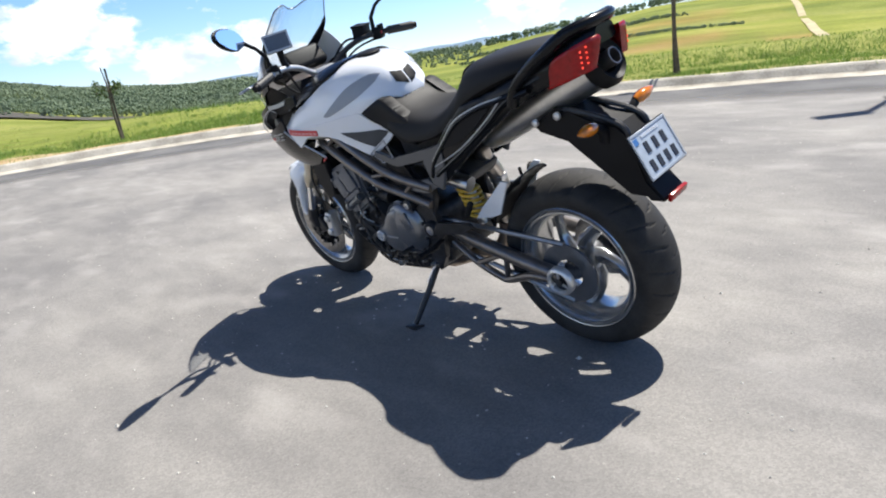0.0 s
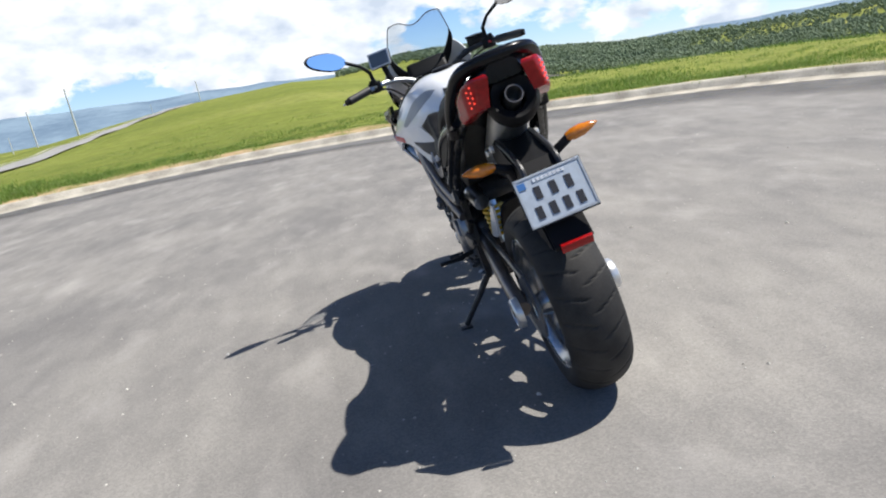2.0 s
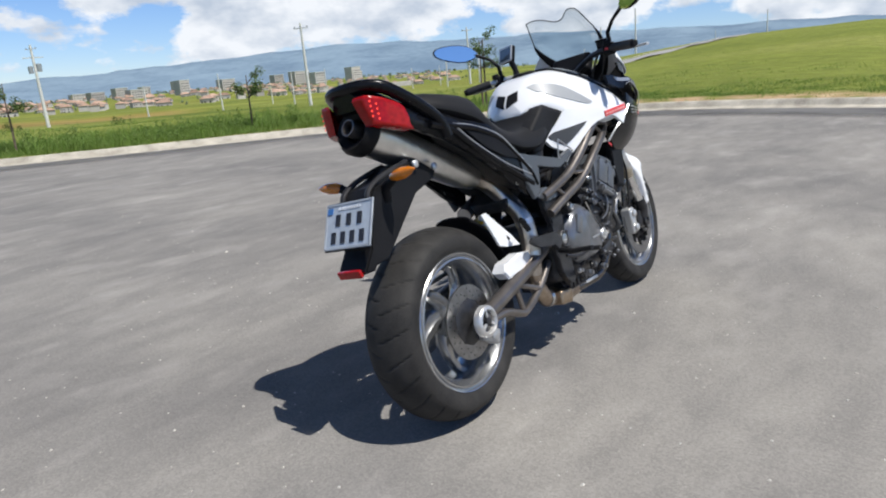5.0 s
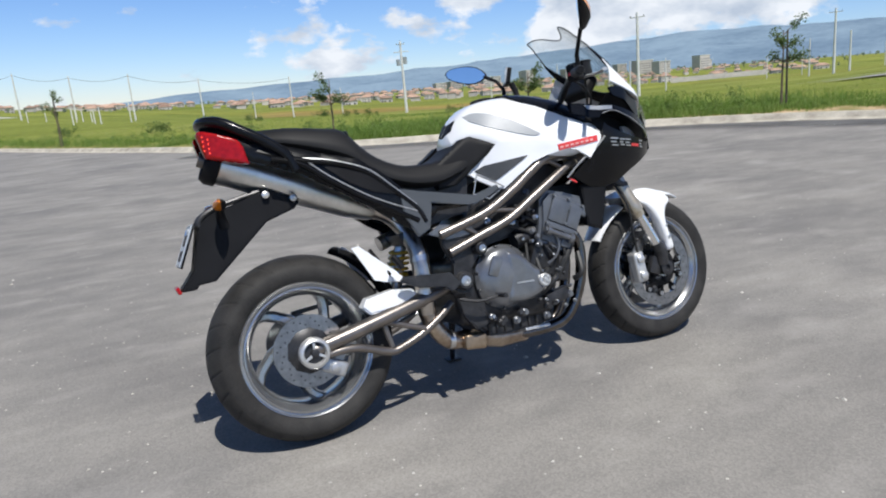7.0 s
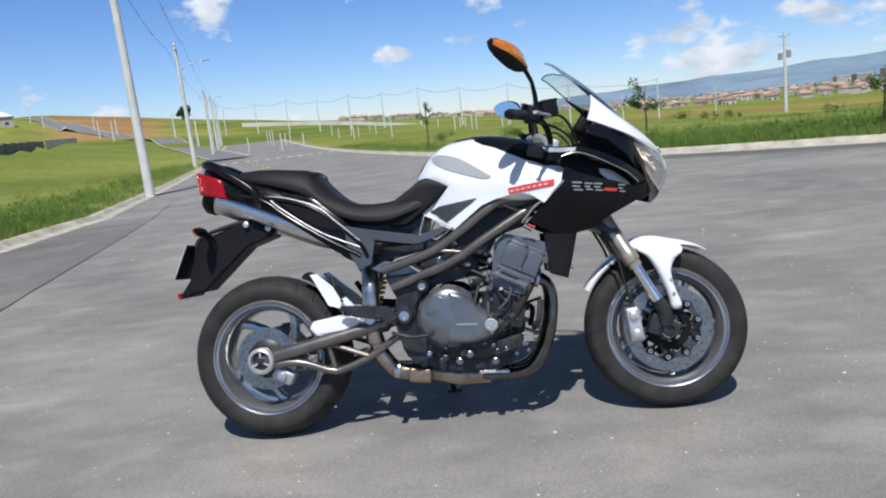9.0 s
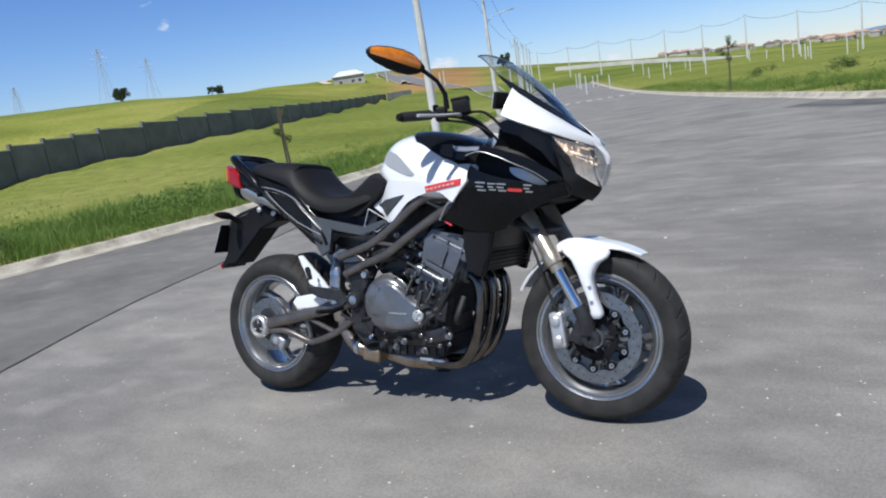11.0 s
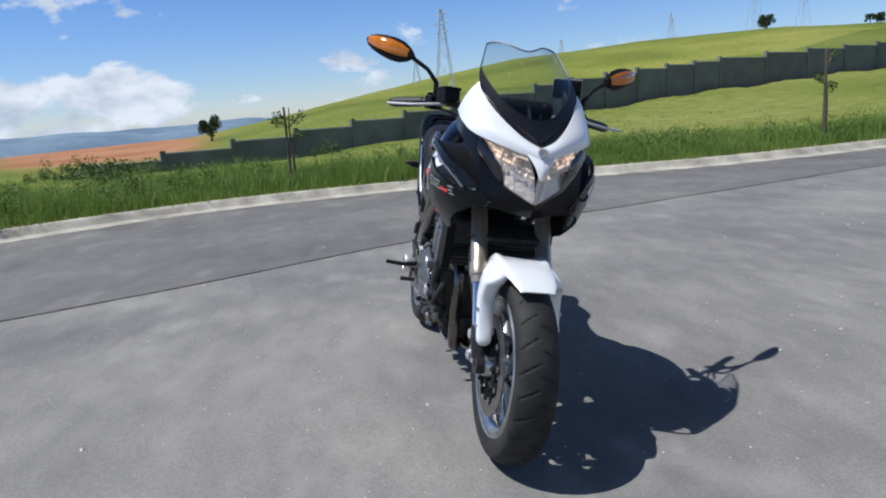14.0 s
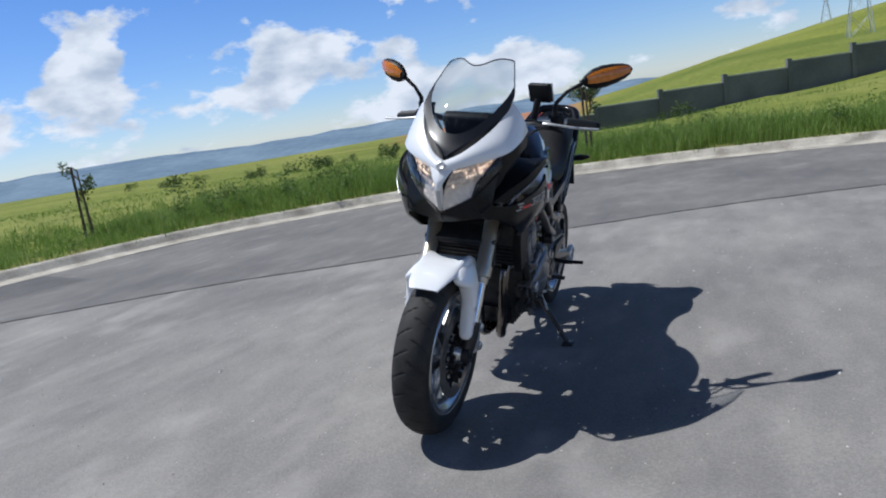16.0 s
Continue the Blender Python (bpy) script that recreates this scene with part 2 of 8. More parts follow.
def land_material():
    """Meadow, paler dry grass, bare earth by the kerb and ploughed fields, by noise and by distance from the kerb kept as an attribute."""
    m = bpy.data.materials.new("meadow")
    m.use_nodes = True
    nt = m.node_tree
    b = nt.nodes["Principled BSDF"]
    co = nt.nodes.new("ShaderNodeTexCoord")

    def noise_tex(scale, detail):
        n = nt.nodes.new("ShaderNodeTexNoise")
        n.inputs["Scale"].default_value, n.inputs["Detail"].default_value = scale, detail
        nt.links.new(co.outputs["Object"], n.inputs["Vector"])
        return n.outputs["Fac"]

    def ramp(src, *stops):
        r = nt.nodes.new("ShaderNodeValToRGB")
        while len(r.color_ramp.elements) < len(stops):
            r.color_ramp.elements.new(0.5)
        for e, (p, c) in zip(r.color_ramp.elements, stops):
            e.position, e.color = p, (*c, 1)
        nt.links.new(src, r.inputs[0])
        return r.outputs[0]

    def mix(kind, fac, a, c):
        x = nt.nodes.new("ShaderNodeMixRGB")
        x.blend_type = kind
        if isinstance(fac, float):
            x.inputs[0].default_value = fac
        else:
            nt.links.new(fac, x.inputs[0])
        for i, v in ((1, a), (2, c)):
            if isinstance(v, tuple):
                x.inputs[i].default_value = (*v, 1)
            else:
                nt.links.new(v, x.inputs[i])
        return x.outputs[0]

    broad = ramp(noise_tex(0.035, 6), (0.35, (0.135, 0.165, 0.036)), (0.5, (0.180, 0.210, 0.048)), (0.66, (0.235, 0.248, 0.076)))
    fine = ramp(noise_tex(1.3, 8), (0.3, (0.72, 0.74, 0.66)), (0.7, (1.22, 1.2, 1.1)))
    col = mix("MULTIPLY", 1.0, broad, fine)
    # far fields, each its own green
    cells = nt.nodes.new("ShaderNodeTexVoronoi")
    cells.inputs["Scale"].default_value = 0.017
    nt.links.new(co.outputs["Object"], cells.inputs["Vector"])
    away = nt.nodes.new("ShaderNodeVectorMath")
    away.operation = "LENGTH"
    nt.links.new(co.outputs["Object"], away.inputs[0])
    reach = nt.nodes.new("ShaderNodeMapRange")
    reach.inputs[1].default_value, reach.inputs[2].default_value = 70, 130
    nt.links.new(away.outputs["Value"], reach.inputs[0])
    crops = ramp(cells.outputs["Color"], (0.1, (0.72, 0.80, 0.72)), (0.4, (1.0, 1.0, 1.0)), (0.65, (1.22, 1.16, 1.05)), (0.9, (0.98, 0.90, 0.95)))
    col = mix("MULTIPLY", reach.outputs[0], col, crops)
    blades = ramp(noise_tex(26, 5), (0.3, (0.7, 0.72, 0.66)), (0.7, (1.25, 1.22, 1.15)))
    col = mix("MULTIPLY", 0.7, col, blades)
    soil = nt.nodes.new("ShaderNodeAttribute")
    soil.attribute_name = "soil"
    patch = mix("MULTIPLY", 1.0, soil.outputs["Color"], ramp(noise_tex(1.4, 8), (0.33, (0.1, 0.1, 0.1)), (0.52, (1, 1, 1))))
    col = mix("MIX", patch, col, ramp(noise_tex(3, 6), (0.3, (0.34, 0.22, 0.12)), (0.7, (0.52, 0.39, 0.24))))
    wood = nt.nodes.new("ShaderNodeAttribute")
    wood.attribute_name = "field"
    col = mix("MIX", wood.outputs["Fac"], col, ramp(noise_tex(0.02, 5), (0.4, (0.30, 0.13, 0.06)), (0.6, (0.42, 0.22, 0.12))))
    nt.links.new(col, b.inputs["Base Color"])
    b.inputs["Roughness"].default_value = 0.95
    b.inputs["Specular IOR Level"].default_value = 0.1
    bn = nt.nodes.new("ShaderNodeBump")
    bn.inputs["Strength"].default_value, bn.inputs["Distance"].default_value = 0.8, 0.06
    nt.links.new(noise_tex(9, 6), bn.inputs["Height"])
    nt.links.new(bn.outputs[0], b.inputs["Normal"])
    return m


# ---- mesh helpers ----
def mesh_object(name, verts, faces, material, parent=None, label="", smooth=False):
    me = bpy.data.meshes.new(name)
    me.from_pydata([tuple(v) for v in verts], [], faces)
    me.materials.append(material)
    if smooth:
        me.polygons.foreach_set("use_smooth", [True] * len(me.polygons))
    ob = new(name, me)
    if parent:
        ob.parent = parent
    if label:
        tagged(ob, label)
    return ob


def part(name, bm, material, parent=None, label="", smooth=40):
    """Links a bmesh as one mesh object under a thing or a part. smooth: faces that meet at less than this angle shade smoothly."""
    bmesh.ops.recalc_face_normals(bm, faces=bm.faces)
    for f in bm.faces:
        f.smooth = smooth > 0
    for e in bm.edges:
        if len(e.link_faces) == 2 and e.calc_face_angle(0) > radians(max(smooth, 1)):
            e.smooth = False
    me = bpy.data.meshes.new(name)
    bm.to_mesh(me)
    bm.free()
    me.materials.append(material)
    ob = new(name, me)
    if parent:
        ob.parent = parent
    if label:
        tagged(ob, label)
    return ob


def spline(pts, n):
    """n points, evenly in parameter, on a smooth curve through pts."""
    p = np.array(pts, float)
    if len(p) == 2:
        return [p[0] + (p[1] - p[0]) * k / (n - 1) for k in range(n)]
    out = []
    for k in range(n):
        u = k / (n - 1) * (len(p) - 1)
        i = min(int(u), len(p) - 2)
        f = u - i
        a, b, c, d = p[max(i - 1, 0)], p[i], p[i + 1], p[min(i + 2, len(p) - 1)]
        out.append(0.5 * (2 * b + (c - a) * f + (2 * a - 5 * b + 4 * c - d) * f * f + (3 * b - a - 3 * c + d) * f ** 3))
    return out


def add_tube(bm, pts, r, sides=10, caps=True, flat=1.0):
    """A round bar along pts; r one radius or one per point."""
    pts = [Vector(p) for p in pts]
    rs = r if isinstance(r, (list, tuple)) else [r] * len(pts)
    rings = []
    up = None
    for i, p in enumerate(pts):
        d = (pts[min(i + 1, len(pts) - 1)] - pts[max(i - 1, 0)]).normalized()
        if up is None:
            up = Vector((0, 0, 1)) if abs(d.z) < 0.9 else Vector((1, 0, 0))
        side = d.cross(up).normalized()
        up = side.cross(d).normalized()
        rings.append([bm.verts.new(p + (side * math.cos(a) + up * math.sin(a) * flat) * rs[i]) for a in (2 * math.pi * k / sides for k in range(sides))])
    for a, b in zip(rings, rings[1:]):
        for k in range(sides):
            bm.faces.new((a[k], a[(k + 1) % sides], b[(k + 1) % sides], b[k]))
    if caps:
        bm.faces.new(rings[0][::-1])
        bm.faces.new(rings[-1])


def tube(pts, r, sides=10, n=0, flat=1.0):
    bm = bmesh.new()
    add_tube(bm, spline(pts, n) if n else pts, r, sides, True, flat)
    return bm


def add_lathe(bm, profile, centre, axis=(0, 1, 0), seg=48, closed=False):
    """Turns a profile of (along, radius) round an axis through centre."""
    axis = Vector(axis).normalized()
    u = axis.cross(Vector((0, 0, 1)) if abs(axis.z) < 0.9 else Vector((1, 0, 0))).normalized()
    v = axis.cross(u)
    c = Vector(centre)
    rings = []
    for h, r in profile:
        if r < 1e-6:
            rings.append([bm.verts.new(c + axis * h)])
        else:
            rings.append([bm.verts.new(c + axis * h + (u * math.cos(a) + v * math.sin(a)) * r) for a in (2 * math.pi * k / seg for k in range(seg))])
    pairs = list(zip(rings, rings[1:])) + ([(rings[-1], rings[0])] if closed else [])
    for a, b in pairs:
        for k in range(seg):
            j = (k + 1) % seg
            if len(a) == 1 and len(b) == 1:
                continue
            if len(a) == 1:
                bm.faces.new((a[0], b[j], b[k]))
            elif len(b) == 1:
                bm.faces.new((a[k], a[j], b[0]))
            else:
                bm.faces.new((a[k], a[j], b[j], b[k]))


def lathe(profile, centre, axis=(0, 1, 0), seg=48, closed=False):
    bm = bmesh.new()
    add_lathe(bm, profile, centre, axis, seg, closed)
    return bm


def add_box(bm, size, m=None, bevel=0.0, seg=2):
    made = bmesh.ops.create_cube(bm, size=1.0, matrix=(m or Matrix()) @ Matrix.Diagonal((*size, 1)))
    if bevel:
        es = list({e for v in made["verts"] for e in v.link_edges})
        bmesh.ops.bevel(bm, geom=es, offset=bevel, segments=seg, affect="EDGES", profile=0.6)


def box(size, m=None, bevel=0.0, seg=2):
    bm = bmesh.new()
    add_box(bm, size, m, bevel, seg)
    return bm


def plate_mesh(outline, yfun, thick, cut=0.03, bevel=0.0):
    """A shell from an outline in x and z, laid on the surface y = yfun(x, z), with its thickness inwards."""
    bm = bmesh.new()
    f = bm.faces.new([bm.verts.new((x, 0, z)) for x, z in outline])
    if cut:
        xs = [p[0] for p in outline]
        zs = [p[1] for p in outline]
        for lo, hi, no in ((min(xs), max(xs), (1, 0, 0)), (min(zs), max(zs), (0, 0, 1))):
            k = lo + cut
            while k < hi - cut * 0.3:
                bmesh.ops.bisect_plane(bm, geom=bm.verts[:] + bm.edges[:] + bm.faces[:], plane_co=tuple(k * c for c in no), plane_no=no)
                k += cut
    faces = bm.faces[:]
    ext = bmesh.ops.extrude_face_region(bm, geom=faces)
    moved = [g for g in ext["geom"] if isinstance(g, bmesh.types.BMVert)]
    inner = set(moved)
    for v in bm.verts:
        y = yfun(v.co.x, v.co.z)
        s = 1 if y >= 0 else -1
        v.co.y = y - s * (thick if v in inner else 0)
    if bevel:
        rim = [e for e in bm.edges if len(e.link_faces) == 2 and e.calc_face_angle(0) > radians(50)]
        bmesh.ops.bevel(bm, geom=rim, offset=bevel, segments=2, affect="EDGES")
    return bm


def soft(outline, yfun, r):
    """The surface yfun, rounded off inwards over the last r metres before the outline."""
    a = np.array(outline, float)
    d = np.roll(a, -1, 0) - a
    dd = np.maximum((d * d).sum(1), 1e-12)

    def y(x, z):
        p = np.array((x, z))
        f = np.clip(((p - a) * d).sum(1) / dd, 0, 1)
        near = float(np.hypot(*(a + d * f[:, None] - p).T).min())
        k = 1 - min(near / r, 1.0)
        base = yfun(x, z)
        return base - math.copysign(r * 0.8 * (1 - math.sqrt(max(0.0, 1 - k * k))), base)
    return y


def rounded_plate(outline, yfun, thick, cut, r):
    return plate_mesh(outline, soft(outline, yfun, r), thick, cut, 0)


def prism(outline, half, bevel=0.0, seg=2):
    """A block with an outline in x and z, as wide as twice half, its edges rounded."""
    bm = bmesh.new()
    f = bm.faces.new([bm.verts.new((x, -half, z)) for x, z in outline])
    ext = bmesh.ops.extrude_face_region(bm, geom=[f])
    for g in ext["geom"]:
        if isinstance(g, bmesh.types.BMVert):
            g.co.y = half
    if bevel:
        bmesh.ops.bevel(bm, geom=[e for e in bm.edges if e.calc_face_angle(0) > radians(20)], offset=bevel, segments=seg, affect="EDGES")
    return bm


def loft(stations, n=20, m=0, caps=True):
    """Skins half profiles of (y, z) from the top middle to the bottom middle, given at x, mirrored to both sides."""
    rings = [[(x, y, z) for y, z in spline(prof, n)] for x, prof in stations]
    if m:
        arr = np.array(rings)
        rings = [[tuple(q) for q in ring] for ring in zip(*[spline(arr[:, k], m) for k in range(n)])]
    bm = bmesh.new()
    loops = []
    for ring in rings:
        right = [(x, max(y, 0), z) for x, y, z in ring]
        full = right + [(x, -y, z) for x, y, z in reversed(right[1:-1])]
        loops.append([bm.verts.new(p) for p in full])
    c = len(loops[0])
    for a, b in zip(loops, loops[1:]):
        for k in range(c):
            bm.faces.new((a[k], a[(k + 1) % c], b[(k + 1) % c], b[k]))
    if caps:
        bm.faces.new(loops[0][::-1])
        bm.faces.new(loops[-1])
    bmesh.ops.remove_doubles(bm, verts=bm.verts, dist=1e-5)
    return bm


def ruled(a, b, n=16, m=6, bulge=0.0, thick=0.004, out=(1, 0, 0), mid=None):
    """A shell between two curves, bulged outwards and thickened."""
    bm = bmesh.new()
    A, B = spline(a, n), spline(b, n)
    C = spline(mid, n) if mid else None
    o = np.array(out, float)
    o /= np.linalg.norm(o)
    grids = []
    for d in (0, -thick):
        g = []
        for i in range(n):
            row = []
            for j in range(m):
                f = j / (m - 1)
                p = A[i] * (1 - f) + B[i] * f
                if C:
                    p = p + (C[i] - (A[i] + B[i]) / 2) * 4 * f * (1 - f)
                row.append(bm.verts.new(p + o * (bulge * 4 * f * (1 - f) + d)))
            g.append(row)
        grids.append(g)
    for g, flip in zip(grids, (False, True)):
        for i in range(n - 1):
            for j in range(m - 1):
                q = (g[i][j], g[i + 1][j], g[i + 1][j + 1], g[i][j + 1])
                bm.faces.new(q[::-1] if flip else q)
    g, h = grids
    rim = [(i, 0) for i in range(n)] + [(n - 1, j) for j in range(1, m)] + [(i, m - 1) for i in range(n - 2, -1, -1)] + [(0, j) for j in range(m - 2, 0, -1)]
    for (i, j), (k, l) in zip(rim, rim[1:] + rim[:1]):
        bm.faces.new((g[i][j], h[i][j], h[k][l], g[k][l]))
    bmesh.ops.remove_doubles(bm, verts=bm.verts, dist=1e-5)
    return bm


# ---- the lie of the land ----
ROAD_DIR = Vector((-0.365, 0.931))
ROAD_NOR = Vector((0.931, 0.365))
KERB_TURN = [(-8.1, 11.6), (-7.6, 9.0), (-7.05, 6.4), (-6.95, 4.0), (-7.2, 1.5), (-7.0, -0.6), (-6.4, -2.5), (-5.1, -4.4), (-3.6, -5.75),
             (-1.6, -6.55), (0.6, -6.95), (2.6, -6.6), (4.6, -5.9), (6.8, -4.95), (8.6, -3.25), (10.05, -1.2), (11.0, 1.2),
             (11.3, 3.55), (10.95, 5.8), (10.0, 8.0), (8.5, 9.85), (6.65, 11.4), (4.8, 13.0), (3.1, 14.9), (1.9, 17.0)]
ROAD_LEFT, ROAD_RIGHT, ROAD_END = -3.35, 8.1, 150.0


def road_z(x, y):
    s = x * ROAD_DIR.x + y * ROAD_DIR.y
    return 0.0002 * min(80.0, max(0.0, s - 18)) ** 2 + 0.032 * max(0.0, s - 98)


def kerb_loop():
    """The kerb from far along the road's one side, round the turning place and back along the other side."""
    turn = [Vector((p[0], p[1])) for p in spline(KERB_TURN, 140)]
    left, right = [], []
    for k in range(24):
        s = 15.0 + (ROAD_END - 15.0) * (k / 23) ** 1.8
        left.append(ROAD_NOR * ROAD_LEFT + ROAD_DIR * s)
    for k in range(24):
        s = 19.5 + (ROAD_END - 19.5) * (k / 23) ** 1.8
        right.append(ROAD_NOR * ROAD_RIGHT + ROAD_DIR * s)
    return left[::-1] + turn + right


LOOP = kerb_loop()
LOOP_A = np.array([tuple(p) for p in LOOP])


def kerb_distance(x, y):
    """Metres outside the kerb; below nought on the tarmac."""
    a, b = LOOP_A, np.roll(LOOP_A, -1, 0)
    p = np.array((x, y))
    d = b - a
    f = np.clip(((p - a) * d).sum(1) / np.maximum((d * d).sum(1), 1e-9), 0, 1)
    near = np.hypot(*(a + d * f[:, None] - p).T)
    cross = (a[:, 1] > y) != (b[:, 1] > y)
    xs = a[:, 0] + (y - a[:, 1]) / np.where(np.abs(d[:, 1]) < 1e-9, 1e-9, d[:, 1]) * d[:, 0]
    inside = np.count_nonzero(cross & (x < xs)) % 2 == 1
    return -near.min() if inside else near[:-1].min()


# heights of the land by bearing (degrees), at growing distances
BEAR = [-180, -173, -165, -150, -130, -100, -75, -60, -45, -30, -22, -15, -10, -5, 5, 15, 25, 35, 50, 65, 80, 95, 105, 115, 125, 135, 145, 155, 165, 172, 180]
LAND = {
    30: [-.2, -.5, -.6, -.4, -.3, -.5, -1.9, -1.8, -1.4, -1.0, -.9, -.7, -.45, -.2, .3, .2, 0, -.2, -.3, -.2, .1, .3, .4, .4, .4, .4, .3, .3, .2, 0, -.2],
    60: [-.9, -2.2, -2.4, -1.2, -.8, -1.4, -4.5, -4.3, -3.7, -3.3, -2.8, -1.9, -1.0, -.3, 1.0, .6, 0, -.6, -1, -.8, 0, .7, 1, 1.2, 1.6, 2.0, 2.0, 1.6, .7, 0, -.9],
    120: [4.2, 1.2, -1.5, -1.8, -1.8, -3, -7.4, -7.0, -7, -7.2, -6, -4.4, -2.2, -.2, 2.6, 2.1, 0, -1.8, -2.8, -2.4, -1, 1.6, 2.6, 4, 5, 4.5, 4.5, 5, 5.5, 4.8, 4.2],
    250: [9.2, 3.3, -1.6, -3.6, -4, -6, -10.6, -9.0, -11, -12, -9.5, -6.5, -1.5, 1, 3, 1, -2, -5, -6, -6, -3, 4, 6, 8, 10.5, 19, 23, 23, 20, 15.5, 9.2],
    600: [4, 0.5, -1.5, -7, -12, -12, -1.0, -1.5, -16, -17.5, -14, -5, 7.5, 11, 3, -5, -9, -8, -8, -6, 0, 10, 20, 33, 46, 43, 30, 26, 16, 10, 4],
    1500: [0, 0, -14, -30, -35, -20, -26, -23, -36, -41, -36, -25, -8, 5, 0, -10, -8, -4, 2, 4, 10, 30, 42, 45, 60, 50, 30, 20, 10, 4, 0],
}
LAND[4400] = [z * 2.9 if z < 0 else z * 0.6 for z in LAND[1500]]
RADII = sorted(LAND)


def smooth_step(a, b, x):
    f = min(1.0, max(0.0, (x - a) / (b - a)))
    return f * f * (3 - 2 * f)


# how steeply the meadow climbs, seen from the middle, to the foot of the long wall (bearing, slope in degrees)
FOOT_AZ = [122.4, 124, 125, 129.4, 137, 139, 145.5, 150, 155, 162, 166, 172, 180, 194]
FOOT_EL = [9.0, 2.3, 1.85, 1.55, 1.22, 1.25, 0.75, 0.55, -0.05, -0.68, -0.95, -1.5, -2.1, -2.0]


def wall_distance(az):
    """Metres from the middle to the line of the long wall on a bearing."""
    c, s = math.cos(radians(az)), math.sin(radians(az))
    return (-36 * 0.9 - 17.2 * 0.43) / (c * 0.9 + s * 0.43)


def below_wall(x, y, z):
    """The meadow kept under the foot of the wall, and rising again behind it."""
    r, az = math.hypot(x, y), math.degrees(math.atan2(y, x)) % 360
    if not 122.4 < az < 194:
        return z
    far = wall_distance(az)
    top = 1.03 + min(r, far) * math.tan(radians(float(np.interp(az, FOOT_AZ, FOOT_EL)))) + max(0.0, r - far) * 0.13
    return min(z, top)


def land_z(x, y, kd=None):
    """Height of the land: level by the kerb, then by bearing and distance."""
    kd = kerb_distance(x, y) if kd is None else kd
    r, az = math.hypot(x, y), math.degrees(math.atan2(y, x))
    zs = [0.1] + [float(np.interp(az, BEAR, LAND[q])) for q in RADII]
    lr = math.log(max(r, 12.0))
    far = float(np.interp(lr, [math.log(12.0)] + [math.log(q) for q in RADII], zs))
    near = road_z(x, y) + 0.11
    near -= 0.11 * smooth_step(0.3, 2.2, kd) * smooth_step(-100, -80, az) * (1 - smooth_step(-8, 0, az))
    f = smooth_step(0.0, 30.0 - 16.0 * smooth_step(-95, -85, az) * (1 - smooth_step(-50, -35, az)), kd)
    bumps = noise.noise((x * 0.12, y * 0.12, 3)) * 0.12 * smooth_step(1, 8, kd) + noise.noise((x * 0.02, y * 0.02, 7)) * 0.6 * smooth_step(20, 120, kd)
    return below_wall(x, y, near * (1 - f) + far * f + bumps)


def outward(i):
    """The way out of the tarmac at a point of the loop, which runs against the clock."""
    d = (LOOP[min(i + 1, len(LOOP) - 1)] - LOOP[max(i - 1, 0)]).normalized()
    return Vector((d.y, -d.x))


